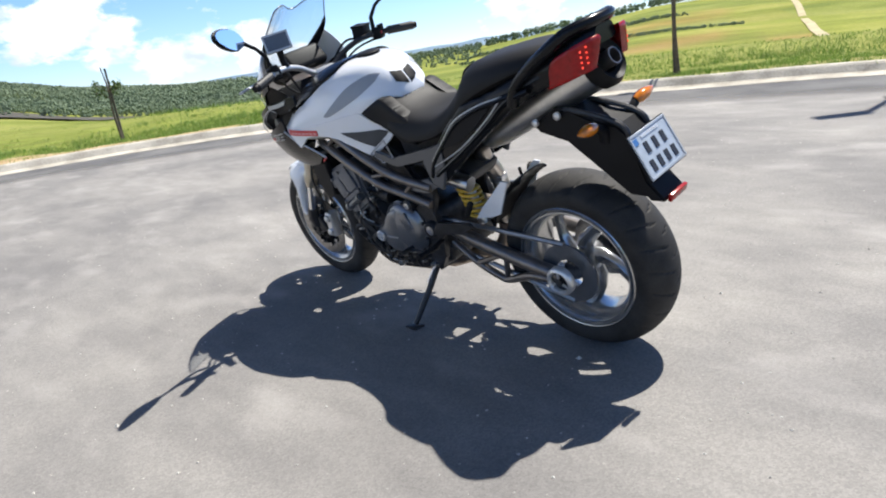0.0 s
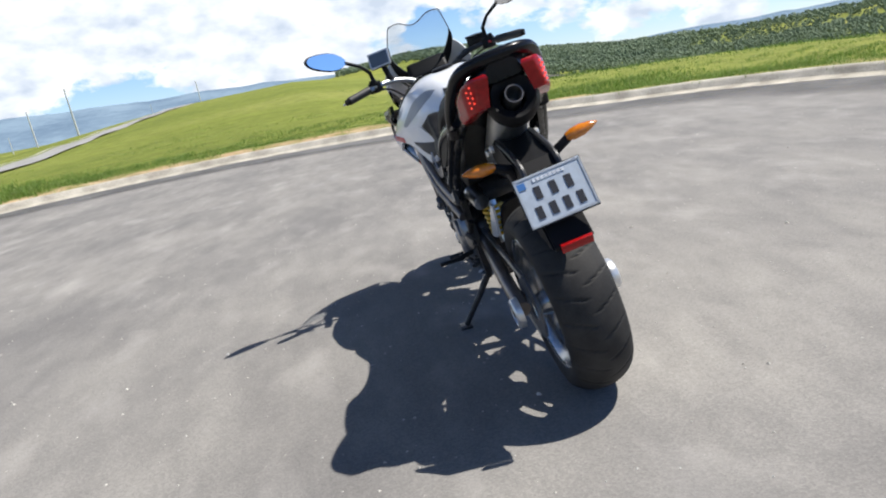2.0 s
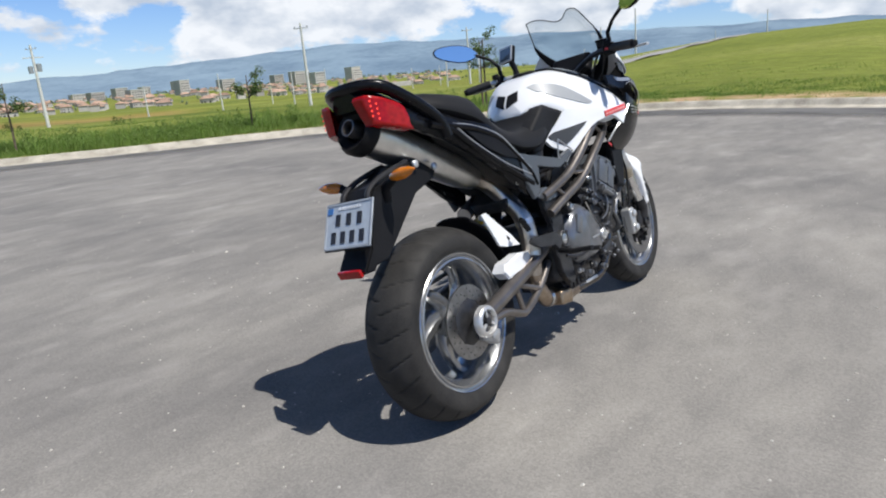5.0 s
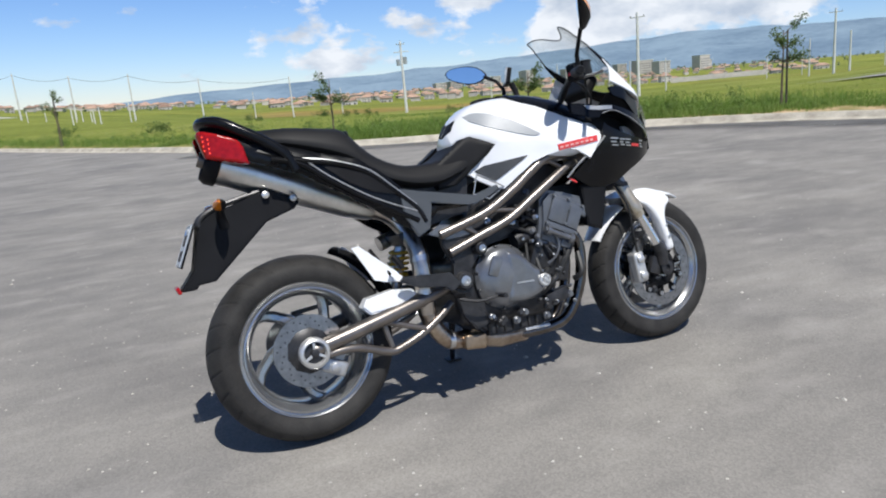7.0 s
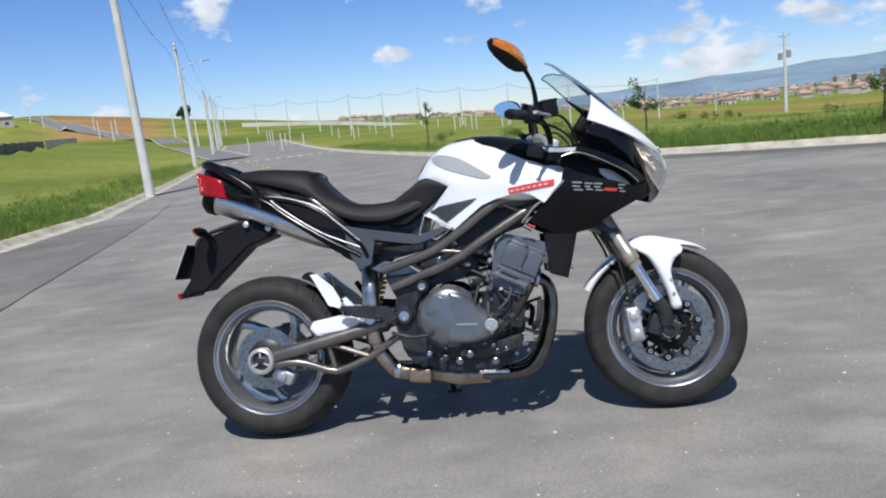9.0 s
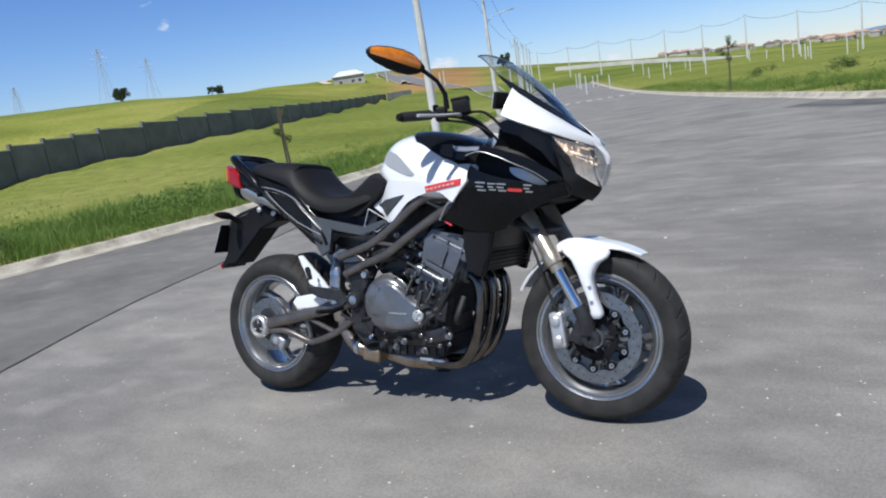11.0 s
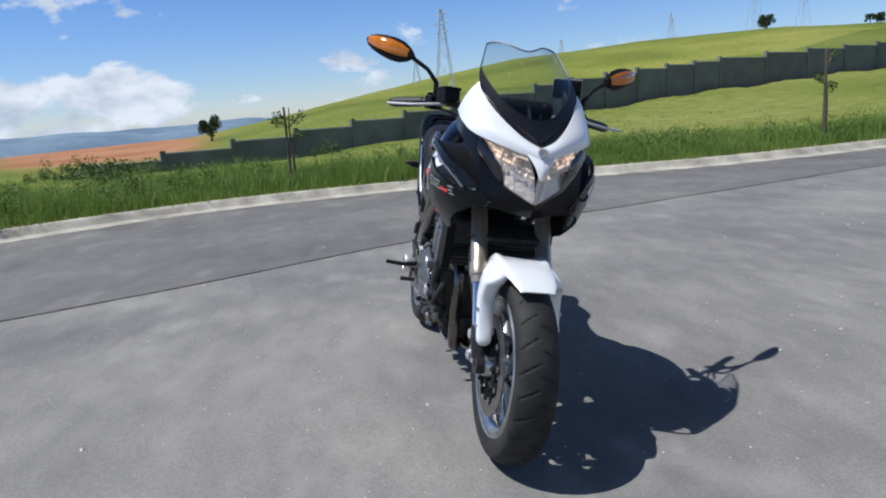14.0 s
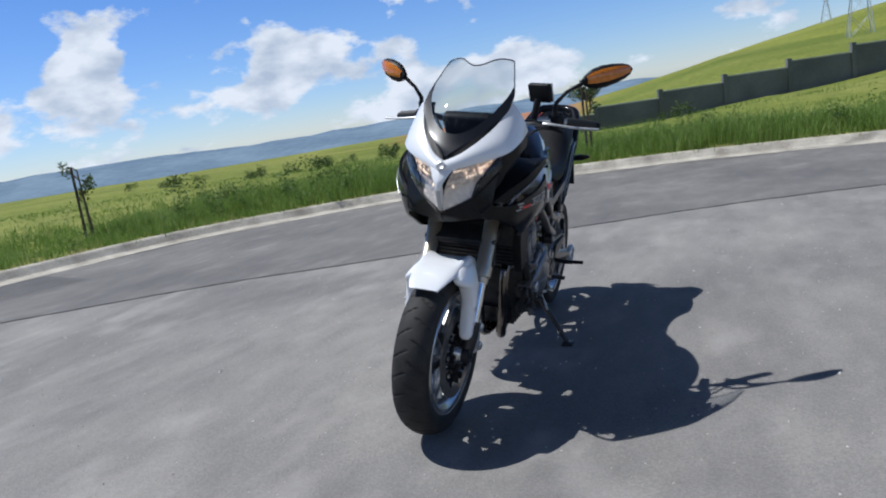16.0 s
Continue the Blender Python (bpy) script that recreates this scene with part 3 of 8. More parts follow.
def build_ground():
    verts, faces, soil, field = [], [], [], []
    # a strip that follows the kerb
    offs = [0.155, 0.4, 0.7, 1.0, 1.4, 1.9, 2.6, 3.8]
    n = len(LOOP)
    for i in range(n):
        for k, o in enumerate(offs):
            p = LOOP[i] + outward(i) * o
            kd = o
            z = land_z(p.x, p.y, kd) + (noise.noise((p.x * 1.5, p.y * 1.5, 0)) * 0.03 if 0 < k < len(offs) - 1 else 0) - (0.02 if k == 0 else 0)
            if k == len(offs) - 1:
                z -= 0.25
            verts.append((p.x, p.y, z))
            soil.append(min(1.0, max(0.0, 1.75 - o / 1.0)) * float(np.interp(math.degrees(math.atan2(p.y, p.x)), [-180, -60, -25, -5, 45, 60, 180], [0.3, 0.3, 0.6, 1, 1, 0.4, 0.3])))
            field.append(0.0)
    m = len(offs)
    for i in range(n - 1):
        for k in range(m - 1):
            a = i * m + k
            faces.append((a, a + 1, a + m + 1, a + m))
    base = len(verts)
    # the wide sheet, dipping below the strip and the tarmac
    rings = [0.01, 3, 5] + [6 + 0.5 * k for k in range(24)] + [18 * 1.13 ** k for k in range(1, 46)]
    seg = 300
    for r in rings:
        for k in range(seg):
            a = 2 * math.pi * k / seg
            x, y = 1.5 + r * math.cos(a), 3.0 + r * math.sin(a)
            kd = kerb_distance(x, y)
            z = land_z(x, y, max(kd, 0)) - 0.5 * (1 - smooth_step(1.2, 3.0, kd))
            verts.append((x, y, z))
            soil.append(0.0)
            az = math.degrees(math.atan2(y, x))
            red = smooth_step(-171, -167, az) * (1 - smooth_step(-157, -152, az)) * smooth_step(80, 120, r) * (1 - smooth_step(600, 700, r))
            trail = float(np.interp(r, [60, 200, 590], [-72.4, -70.3, -68.2]))
            plough = smooth_step(trail, trail + 0.4, az) * (1 - smooth_step(trail + 3.5, trail + 4.2, az)) * smooth_step(60, 75, r) * (1 - smooth_step(190, 220, r)) * (0.30 + 0.25 * math.sin(r * 0.30))
            strips = smooth_step(-66, -64, az) * (1 - smooth_step(-52, -50, az)) * smooth_step(130, 140, r) * (1 - smooth_step(380, 420, r)) * max(0.0, 0.45 * math.sin(r * 0.045 + az * 0.3))
            plough = max(plough, strips)
            bank = smooth_step(116, 119, az) * (1 - smooth_step(123, 126, az)) * smooth_step(230, 260, r) * (1 - smooth_step(420, 480, r)) * 0.7
            town = smooth_step(56, 60, az) * (1 - smooth_step(78, 82, az)) * smooth_step(215, 235, r) * (1 - smooth_step(300, 330, r)) * 0.4
            field.append(max(red, plough, bank, town))
    for i in range(len(rings) - 1):
        for k in range(seg):
            j = (k + 1) % seg
            faces.append((base + i * seg + k, base + i * seg + j, base + (i + 1) * seg + j, base + (i + 1) * seg + k))
    ob = mesh_object("ground", verts, faces, land_material(), smooth=True)
    for key, vals in (("soil", soil), ("field", field)):
        at = ob.data.attributes.new(key, "FLOAT_COLOR" if key == "soil" else "FLOAT", "POINT")
        if key == "soil":
            at.data.foreach_set("color", np.repeat(np.array(vals, np.float32), 4))
        else:
            at.data.foreach_set("value", np.array(vals, np.float32))
    return tagged(ob, "bright green meadow land rolling to hills, bare earth by the kerb", "ground", kind="structure")


def build_road():
    """The tarmac: rows across from kerb to kerb, so that it can follow the rise of the road."""
    bm = bmesh.new()
    vs = [bm.verts.new((p.x, p.y, road_z(p.x, p.y))) for p in LOOP]
    f = bm.faces.new(vs)
    for k in (18, 30, 45, 60, 80, 100, 125, 150, 175):
        bmesh.ops.bisect_plane(bm, geom=bm.verts[:] + bm.edges[:] + bm.faces[:], plane_co=(*(ROAD_DIR * k), 0), plane_no=(*ROAD_DIR, 0))
    for v in bm.verts:
        v.co.z = road_z(v.co.x, v.co.y)
    bmesh.ops.triangulate(bm, faces=bm.faces)
    return tagged(part("road", bm, asphalt_material(), smooth=0), "weathered grey asphalt turning place and road", "road", kind="structure")


def build_kerb():
    m = mat("kerb_concrete", (0.38, 0.345, 0.28), 0.9, vary=0.3, scale=3, bump=0.6, bscale=40, col2=(0.54, 0.50, 0.42))
    prof = [(-0.27, -0.05), (-0.27, 0.006), (-0.05, 0.018), (-0.02, 0.030), (0.045, 0.098), (0.07, 0.116), (0.10, 0.122), (0.15, 0.124), (0.17, 0.11), (0.17, -0.05)]
    verts, faces = [], []
    for i, p in enumerate(LOOP):
        o = outward(i)
        wob = noise.noise((p.x * 0.9, p.y * 0.9, 1)) * 0.012
        for off, z in prof:
            q = p + o * (off + wob)
            verts.append((q.x, q.y, road_z(p.x, p.y) + z + wob * 0.5))
    c = len(prof)
    for i in range(len(LOOP) - 1):
        for k in range(c - 1):
            a = i * c + k
            faces.append((a, a + 1, a + c + 1, a + c))
    ob = mesh_object("kerb", verts, faces, m)
    return tagged(ob, "pale cast concrete kerb with gutter round the asphalt", "kerb", kind="structure")


ground = build_ground()
road = build_road()
kerb = build_kerb()

from mathutils.bvhtree import BVHTree

# ---- the motorcycle: x ahead, y to its left, z up, leaning on its stand ----
bike = tagged(new("motorcycle"), "white and black touring motorcycle leaning on its side stand", "motorcycle")
bike.matrix_world = pose(0, 0, 0, -10.5, 0, 0.6)
bike.empty_display_size = 0.3

WHITE = mat("white_paint", (0.80, 0.81, 0.82), 0.25, vary=0.02, clear=0.8, scale=5)
INSERT = mat("silver_grey_insert", (0.32, 0.335, 0.35), 0.45, 0.0, vary=0.06, clear=0.08)
DARKGREY = mat("dark_grey_panel", (0.060, 0.066, 0.074), 0.36, vary=0.08, clear=0.3)
BLACK = mat("black_paint", (0.006, 0.0065, 0.008), 0.24, vary=0.3, clear=0.05, wear=0.05, spec=0.2)
PLASTIC = mat("black_plastic", (0.010, 0.010, 0.011), 0.48, vary=0.25, bump=0.03, bscale=400, spec=0.14)
SEAT = mat("seat_vinyl", (0.012, 0.012, 0.013), 0.58, vary=0.2, bump=0.035, bscale=300, wear=0.06, spec=0.22)
RUBBER = mat("tyre_rubber", (0.018, 0.0175, 0.017), 0.72, vary=0.3, scale=14, bump=0.06, bscale=220, col2=(0.034, 0.032, 0.030), spec=0.35)
RIM_M = mat("rim_paint", (0.40, 0.405, 0.41), 0.24, 0.85, vary=0.1, clear=0.3)
STEEL = mat("brushed_steel", (0.60, 0.60, 0.60), 0.3, 1.0, vary=0.12, scale=30, bump=0.05)
CHROME = mat("chrome", (0.78, 0.78, 0.79), 0.09, 1.0, vary=0.05)
ALU = mat("cast_aluminium", (0.66, 0.66, 0.65), 0.36, 0.7, vary=0.1, bump=0.03, bscale=180)
TUBE_M = mat("frame_tube", (0.20, 0.18, 0.165), 0.34, 0.8, vary=0.18, scale=14)
GUNMETAL = mat("engine_gunmetal", (0.185, 0.192, 0.205), 0.28, 0.65, vary=0.15, scale=16, bump=0.02, bscale=240)
ENGINE = mat("engine_black", (0.030, 0.030, 0.032), 0.40, 0.3, vary=0.4, scale=30, bump=0.05, bscale=160)
BRONZE = mat("heat_tinted_pipe", (0.34, 0.25, 0.19), 0.34, 1.0, vary=0.35, scale=12, col2=(0.50, 0.42, 0.34))
MUFF = mat("satin_muffler", (0.72, 0.72, 0.71), 0.36, 1.0, vary=0.08, scale=25)
GOLD = mat("fork_gold", (0.52, 0.455, 0.35), 0.34, 0.75, vary=0.12, col2=(0.60, 0.54, 0.44))
HEAD_M = mat("cylinder_head_paint", (0.125, 0.136, 0.155), 0.36, 0.4, vary=0.15, scale=20, bump=0.03, bscale=260)
DISC_M = mat("worn_disc_steel", (0.31, 0.30, 0.29), 0.34, 1.0, vary=0.2, scale=40)
# Warm reflections of the lit lamp are tinted into this reflector.
LAMP_REF = mat("lamp_reflector", (0.80, 0.70, 0.60), 0.42, 0.6, vary=0.15, scale=90, bump=0.6, bscale=45)
JUNCTION = mat("dull_junction_steel", (0.34, 0.26, 0.18), 0.38, 0.85, vary=0.2, scale=20, bump=0.2, bscale=90)
AMBER = mat("amber_lens", (0.56, 0.17, 0.010), 0.12, vary=0.15, scale=60, clear=0.6)
RED = mat("red_lens", (0.29, 0.005, 0.006), 0.22, vary=0.2, scale=70, clear=0.15, spec=0.3)
REDGLOW = mat("tail_diode", (0.9, 0.05, 0.03), 0.2, emit=0.8)
LAMPGLOW = mat("lamp_block", (1.0, 0.74, 0.54), 0.2, emit=0.95)
# Peach colour carries the bulb glow that falls on the facets.
BOWL = mat("glow_tinted_facet", (0.95, 0.78, 0.62), 0.5, 0.0, vary=0.12, scale=70, bump=0.25, bscale=30)
PLATE = mat("plate_grey", (0.40, 0.45, 0.51), 0.4, vary=0.08, scale=40)
INK = mat("plate_ink", (0.02, 0.02, 0.025), 0.5)
BLUEINK = mat("plate_blue", (0.05, 0.16, 0.40), 0.45)
REDINK = mat("red_sticker", (0.62, 0.05, 0.05), 0.35)
PINK = mat("pale_lettering", (0.72, 0.38, 0.36), 0.4)
SILVER = mat("silver_trim", (0.45, 0.46, 0.47), 0.33, 0.6, vary=0.05)
MIRROR = mat("mirror_glass", (0.86, 0.89, 0.92), 0.02, 1.0, vary=0.01)
SCREEN_M = mat("display_glass", (0.10, 0.11, 0.12), 0.08, vary=0.1, clear=0.5)
SILVER_P = mat("silver_plastic", (0.50, 0.51, 0.52), 0.35, 0.3, vary=0.05)
SPRING = mat("yellow_spring", (0.60, 0.38, 0.04), 0.35, vary=0.1)
HOSE = mat("rubber_hose", (0.018, 0.018, 0.018), 0.55, vary=0.2)


def glass_material(name, tint, rough=0.02, haze=0.0):
    m = bpy.data.materials.new(name)
    m.use_nodes = True
    nt = m.node_tree
    nt.nodes.remove(nt.nodes["Principled BSDF"])
    out = nt.nodes["Material Output"]
    clear, gloss, mixer = (nt.nodes.new(k) for k in ("ShaderNodeBsdfTransparent", "ShaderNodeBsdfGlossy", "ShaderNodeMixShader"))
    clear.inputs[0].default_value = (*tint, 1)
    gloss.inputs["Roughness"].default_value = rough
    lw = nt.nodes.new("ShaderNodeLayerWeight")
    lw.inputs[0].default_value = 0.5
    power = nt.nodes.new("ShaderNodeMath")
    power.operation, power.inputs[1].default_value = "POWER", 4.0
    nt.links.new(lw.outputs["Facing"], power.inputs[0])
    scale = nt.nodes.new("ShaderNodeMath")
    scale.operation, scale.inputs[1].default_value, scale.inputs[2].default_value = "MULTIPLY_ADD", 0.75, 0.035
    nt.links.new(power.outputs[0], scale.inputs[0])
    nt.links.new(scale.outputs[0], mixer.inputs[0])
    nt.links.new(clear.outputs[0], mixer.inputs[1])
    nt.links.new(gloss.outputs[0], mixer.inputs[2])
    nt.links.new(mixer.outputs[0], out.inputs[0])
    return m


GLASS = glass_material("clear_screen", (0.92, 0.94, 0.95))
LENS = glass_material("lamp_lens", (0.93, 0.94, 0.95))
SMOKE = mat("smoked_screen", (0.010, 0.011, 0.015), 0.28, vary=0.1, clear=0.12, spec=0.4)

FC, RC = Vector((1.507, 0, 0.297)), Vector((0.0, 0, 0.312))


# -- wheels --
def tyre_mesh(c, R, width, rim_r, grooves, slant):
    """A road tyre with a rounded crown, side walls and cut grooves that slant back from the middle."""
    verts, faces = [], []
    seg, rows = 720, 33
    h = width / 2
    for i in range(seg):
        a = 2 * math.pi * i / seg
        for j in range(rows):
            u = -1 + 2 * j / (rows - 1)
            t = abs(u)
            if t < 0.74:  # crown
                ang = t / 0.74 * radians(62)
                y = math.copysign(h * 0.97 * math.sin(ang) / math.sin(radians(62)), u)
                r = R - (1 - math.cos(ang)) * h * 0.80
                g = (i / seg * grooves + slant * t * (1 if u > 0 else 1.0) + (0.5 if u > 0 else 0)) % 1.0
                if 0.05 < t < 0.66 and abs(g - 0.5) < 0.032:
                    r -= 0.0045
                if t < 0.02 and width > 0.15:
                    r -= 0.0
            else:
                f = (t - 0.74) / 0.26
                edge = R - (1 - math.cos(radians(62))) * h * 0.80
                r = edge + (rim_r - edge) * f
                y = math.copysign(h * (0.97 + 0.05 * math.sin(f * math.pi) - 0.12 * f * f), u)
            verts.append((c.x + r * math.cos(a), c.y + y, c.z + r * math.sin(a)))
    for i in range(seg):
        k = (i + 1) % seg
        for j in range(rows - 1):
            faces.append((i * rows + j, i * rows + j + 1, k * rows + j + 1, k * rows + j))
    return verts, faces


def wheel(name, c, R, width, discs, spokes, label):
    rim_r = 0.218
    h = width * 0.43
    side = [(h * 0.5, rim_r - 0.040), (h * 0.80, rim_r - 0.030), (h - 0.004, rim_r - 0.021), (h + 0.001, rim_r - 0.017), (h, rim_r - 0.0125), (h - 0.006, rim_r - 0.009),
            (h - 0.005, rim_r - 0.005), (h + 0.003, rim_r - 0.003), (h + 0.005, rim_r + 0.001), (h, rim_r + 0.006)]
    lip = side + [(h * 0.5, rim_r - 0.022), (-h * 0.5, rim_r - 0.022)] + [(-a, r) for a, r in side[::-1]]
    ob = part(name, lathe(lip, c, (0, 1, 0), 72, True), RIM_M, bike, label)
    v, f = tyre_mesh(c, R, width, rim_r, 24 if width > 0.15 else 26, 0.75)
    mesh_object("tyre", v, f, RUBBER, ob, "black road tyre with slanting tread grooves", True)
    part("hub", lathe([(-0.09, 0.0), (-0.09, 0.035), (-0.05, 0.045), (-0.03, 0.055), (0.03, 0.055), (0.05, 0.045), (0.09, 0.035), (0.09, 0.0)], c, (0, 1, 0), 32), RIM_M, ob)
    for k in range(spokes):
        a = 2 * math.pi * k / spokes + radians(-5 if discs > 1 else 65)
        bm = bmesh.new()
        # a cast blade that sweeps back from rim to hub; the front wheel has them in twos
        for shift in ((-9, 9) if discs > 1 else (0,)):
            rows = []
            for r, lag, wide, deep in ((0.035, 62, 0.034, 0.030), (0.075, 40, 0.031, 0.024), (0.115, 24, 0.025, 0.017), (0.155, 11, 0.023, 0.014), (rim_r - 0.030, 0, 0.030, 0.018)):
                if discs > 1:
                    lag, wide = lag * 0.35, wide * 0.55
                q = a - radians(lag) + radians(shift) * (r / rim_r)
                w = Vector((math.cos(q), 0, math.sin(q)))
                s = Vector((-math.sin(q), 0, math.cos(q)))
                rows.append([bm.verts.new(c + w * r + s * wide * u + Vector((0, deep * v, 0))) for u, v in ((1, 0.25), (0.45, 1), (-0.45, 1), (-1, 0.25), (-1, -0.25), (-0.45, -1), (0.45, -1), (1, -0.25))])
            for p, q in zip(rows, rows[1:]):
                for j in range(8):
                    bm.faces.new((p[j], p[(j + 1) % 8], q[(j + 1) % 8], q[j]))
            bm.faces.new(rows[0])
            bm.faces.new(rows[-1])
        part("spoke", bm, RIM_M, ob)
    return ob


def disc(c, y, r_out, r_in, parent, label):
    """A drilled brake rotor with a scalloped inner edge and a dark carrier."""
    bm = bmesh.new()
    seg, holes = 120, 30
    rings = []
    for yy in (y - 0.0025, y + 0.0025):
        outer, inner = [], []
        for k in range(seg):
            a = 2 * math.pi * k / seg
            ro, ri = r_out * (1 + 0.004 * math.sin(a * 12)), r_in * (1 + 0.05 * math.sin(a * 10))
            outer.append(bm.verts.new((c.x + ro * math.cos(a), yy, c.z + ro * math.sin(a))))
            inner.append(bm.verts.new((c.x + ri * math.cos(a), yy, c.z + ri * math.sin(a))))
        rings.append((outer, inner))
    (o1, i1), (o2, i2) = rings
    for k in range(seg):
        j = (k + 1) % seg
        for q in ((o1[k], o1[j], i1[j], i1[k]), (o2[j], o2[k], i2[k], i2[j]), (o1[j], o1[k], o2[k], o2[j]), (i1[k], i1[j], i2[j], i2[k])):
            bm.faces.new(q)
    d = part("brake_disc", bm, DISC_M, parent, label)
    bm = bmesh.new()
    for k in range(36):
        a = 2 * math.pi * k / 36
        r = r_in + (r_out - r_in) * (0.3 + 0.22 * (k % 3))
        s = 1 if y > 0 else -1
        add_lathe(bm, [(0.0, 0.0), (0.0, 0.0028)], (c.x + r * math.cos(a), y + s * 0.0032, c.z + r * math.sin(a)), (0, s, 0), 8)
    tagged(part("drill_holes", bm, INK, d, smooth=0), "small drilled holes of the disc", kind="stuff")
    return d


front = wheel("front_wheel", FC, 0.297, 0.122, 2, 5, "polished cast front wheel with double spokes")
rear = wheel("rear_wheel", RC, 0.312, 0.188, 1, 5, "polished cast rear wheel with broad spokes")
for s in (-1, 1):
    disc(FC, 0.066 * s, 0.158, 0.118, front, "drilled steel front brake disc")
    bm = bmesh.new()
    add_lathe(bm, [(0.0, 0.052), (0.0, 0.080), (0.006, 0.080), (0.008, 0.076), (0.008, 0.055)], FC + Vector((0, 0.063 * s, 0)), (0, s, 0), 40, True)
    add_lathe(bm, [(0.0, 0.0), (0.0, 0.036), (0.016, 0.034), (0.020, 0.020), (0.046, 0.018), (0.048, 0.0)], FC + Vector((0, 0.060 * s, 0)), (0, s, 0), 28)
    for k in range(5):
        a = 2 * math.pi * k / 5
        add_tube(bm, [FC + Vector((0.03 * math.cos(a), 0.067 * s, 0.03 * math.sin(a))), FC + Vector((0.066 * math.cos(a), 0.067 * s, 0.066 * math.sin(a)))], 0.010, 8)
    carrier = part("disc_carrier", bm, PLASTIC, front, "black anodised disc carrier with rivets")
    for k in range(10):
        a = 2 * math.pi * k / 10 + 0.2
        w = Vector((math.cos(a), 0, math.sin(a)))
        bm = bmesh.new()
        add_lathe(bm, [(0, 0.0), (0, 0.0165), (0.006, 0.0165), (0.008, 0.014), (0.008, 0.0)], FC + w * 0.104 + Vector((0, 0.0635 * s, 0)), (0, s, 0), 14)
        add_tube(bm, [FC + w * 0.075 + Vector((0, 0.067 * s, 0)), FC + w * 0.100 + Vector((0, 0.067 * s, 0))], [0.019, 0.015], 8, True, 0.25)
        part("carrier_arm", bm, PLASTIC, carrier)
        part("disc_bobbin", lathe([(0, 0.0035), (0, 0.0085), (0.003, 0.0085), (0.003, 0.0035)], FC + w * 0.108 + Vector((0, 0.0722 * s, 0)), (0, s, 0), 12, True), STEEL, carrier, "bright floating disc rivet")
disc(RC, -0.098, 0.118, 0.072, rear, "drilled steel rear brake disc")
part("disc_carrier", lathe([(0, 0.078), (0.008, 0.07), (0.012, 0.03), (0.02, 0.0)], RC + Vector((0, -0.095, 0)), (0, -1, 0), 30), ENGINE, rear)
bm = bmesh.new()
add_box(bm, (0.085, 0.05, 0.050), pose(0.066, -0.105, 0.245, 0, 30), 0.012, 3)
add_lathe(bm, [(0, 0.016), (0.008, 0.016), (0.011, 0.010), (0.011, 0)], (0.066, -0.130, 0.245), (0, -1, 0), 14)
part("rear_caliper", bm, SILVER, bike, "satin rear brake caliper")
# chain wheel and chain
bm = bmesh.new()
add_lathe(bm, [(-0.004, 0.105), (-0.004, 0.05), (0.004, 0.05), (0.004, 0.105)], RC + Vector((0, 0.108, 0)), (0, 1, 0), 44, True)
part("sprocket", bm, GUNMETAL, rear, "dark toothed chain sprocket")
bm = bmesh.new()
for z0, z1 in ((0.105, 0.055), (-0.105, -0.055)):
    add_tube(bm, [RC + Vector((0, 0.108, z0)), Vector((0.58, 0.108, 0.40 + z1))], 0.009, 6)
part("chain", bm, GUNMETAL, bike, "dark drive chain")


# -- swing arm and rear end --
for s, lab in ((-1, ""), (1, "")):
    y = 0.125 * s
    bm = bmesh.new()
    add_tube(bm, spline([(0.0, y * 1.12, 0.315), (0.18, y * 1.1, 0.350), (0.40, y, 0.395), (0.55, y * 0.9, 0.43)], 12), 0.025, 14)
    arm = part("swing_arm", bm, TUBE_M, bike, "satin tubular swing arm with lower brace")
    bm = bmesh.new()
    add_tube(bm, spline([(0.03, y * 1.1, 0.292), (0.14, y * 1.1, 0.292), (0.25, y * 1.02, 0.252), (0.30, y, 0.252), (0.41, y * 0.95, 0.292), (0.52, y * 0.9, 0.36)], 24), 0.014, 10)
    part("brace_tube", bm, TUBE_M, arm)
    bm = bmesh.new()
    add_tube(bm, [(0.27, y, 0.262), (0.25, y, 0.355)], 0.010, 8)
    add_tube(bm, [(0.40, y, 0.295), (0.26, y, 0.35)], 0.010, 8)
    part("brace_strut", bm, TUBE_M, arm)
    ring = part("axle_block", lathe([(0, 0.033), (0, 0.050), (0.018, 0.050), (0.024, 0.045), (0.026, 0.038), (0.020, 0.034)], RC + Vector((0, 0.150 * s, 0)), (0, s, 0), 36, True), ALU, arm, "round chrome axle adjuster")
    part("axle_nut", lathe([(0, 0.034), (0.010, 0.034), (0.011, 0.014), (0.024, 0.013), (0.026, 0.008), (0.026, 0)], RC + Vector((0, 0.150 * s, 0)), (0, s, 0), 24), ENGINE, arm, "dark axle end")
    for k in range(3):
        a = radians(90 + 120 * k)
        part("adjuster_rib", box((0.024, 0.006, 0.008), Matrix.Translation(RC + Vector((0.024 * math.cos(a), 0.168 * s, 0.024 * math.sin(a)))) @ Matrix.Rotation(-a, 4, "Y"), 0.001), ALU, arm)
# white cast bridge and hugger over the wheel's leading side
bm = plate_mesh([(0.188, 0.412), (0.206, 0.440), (0.303, 0.453), (0.373, 0.441), (0.388, 0.421), (0.297, 0.391), (0.211, 0.386)], lambda x, z: -0.132 - 0.01 * math.sin((x - 0.15) * 14), 0.05, 0.03, 0.006)
part("swing_arm_cover", bm, WHITE, bike, "white plastic cover on the swing arm")


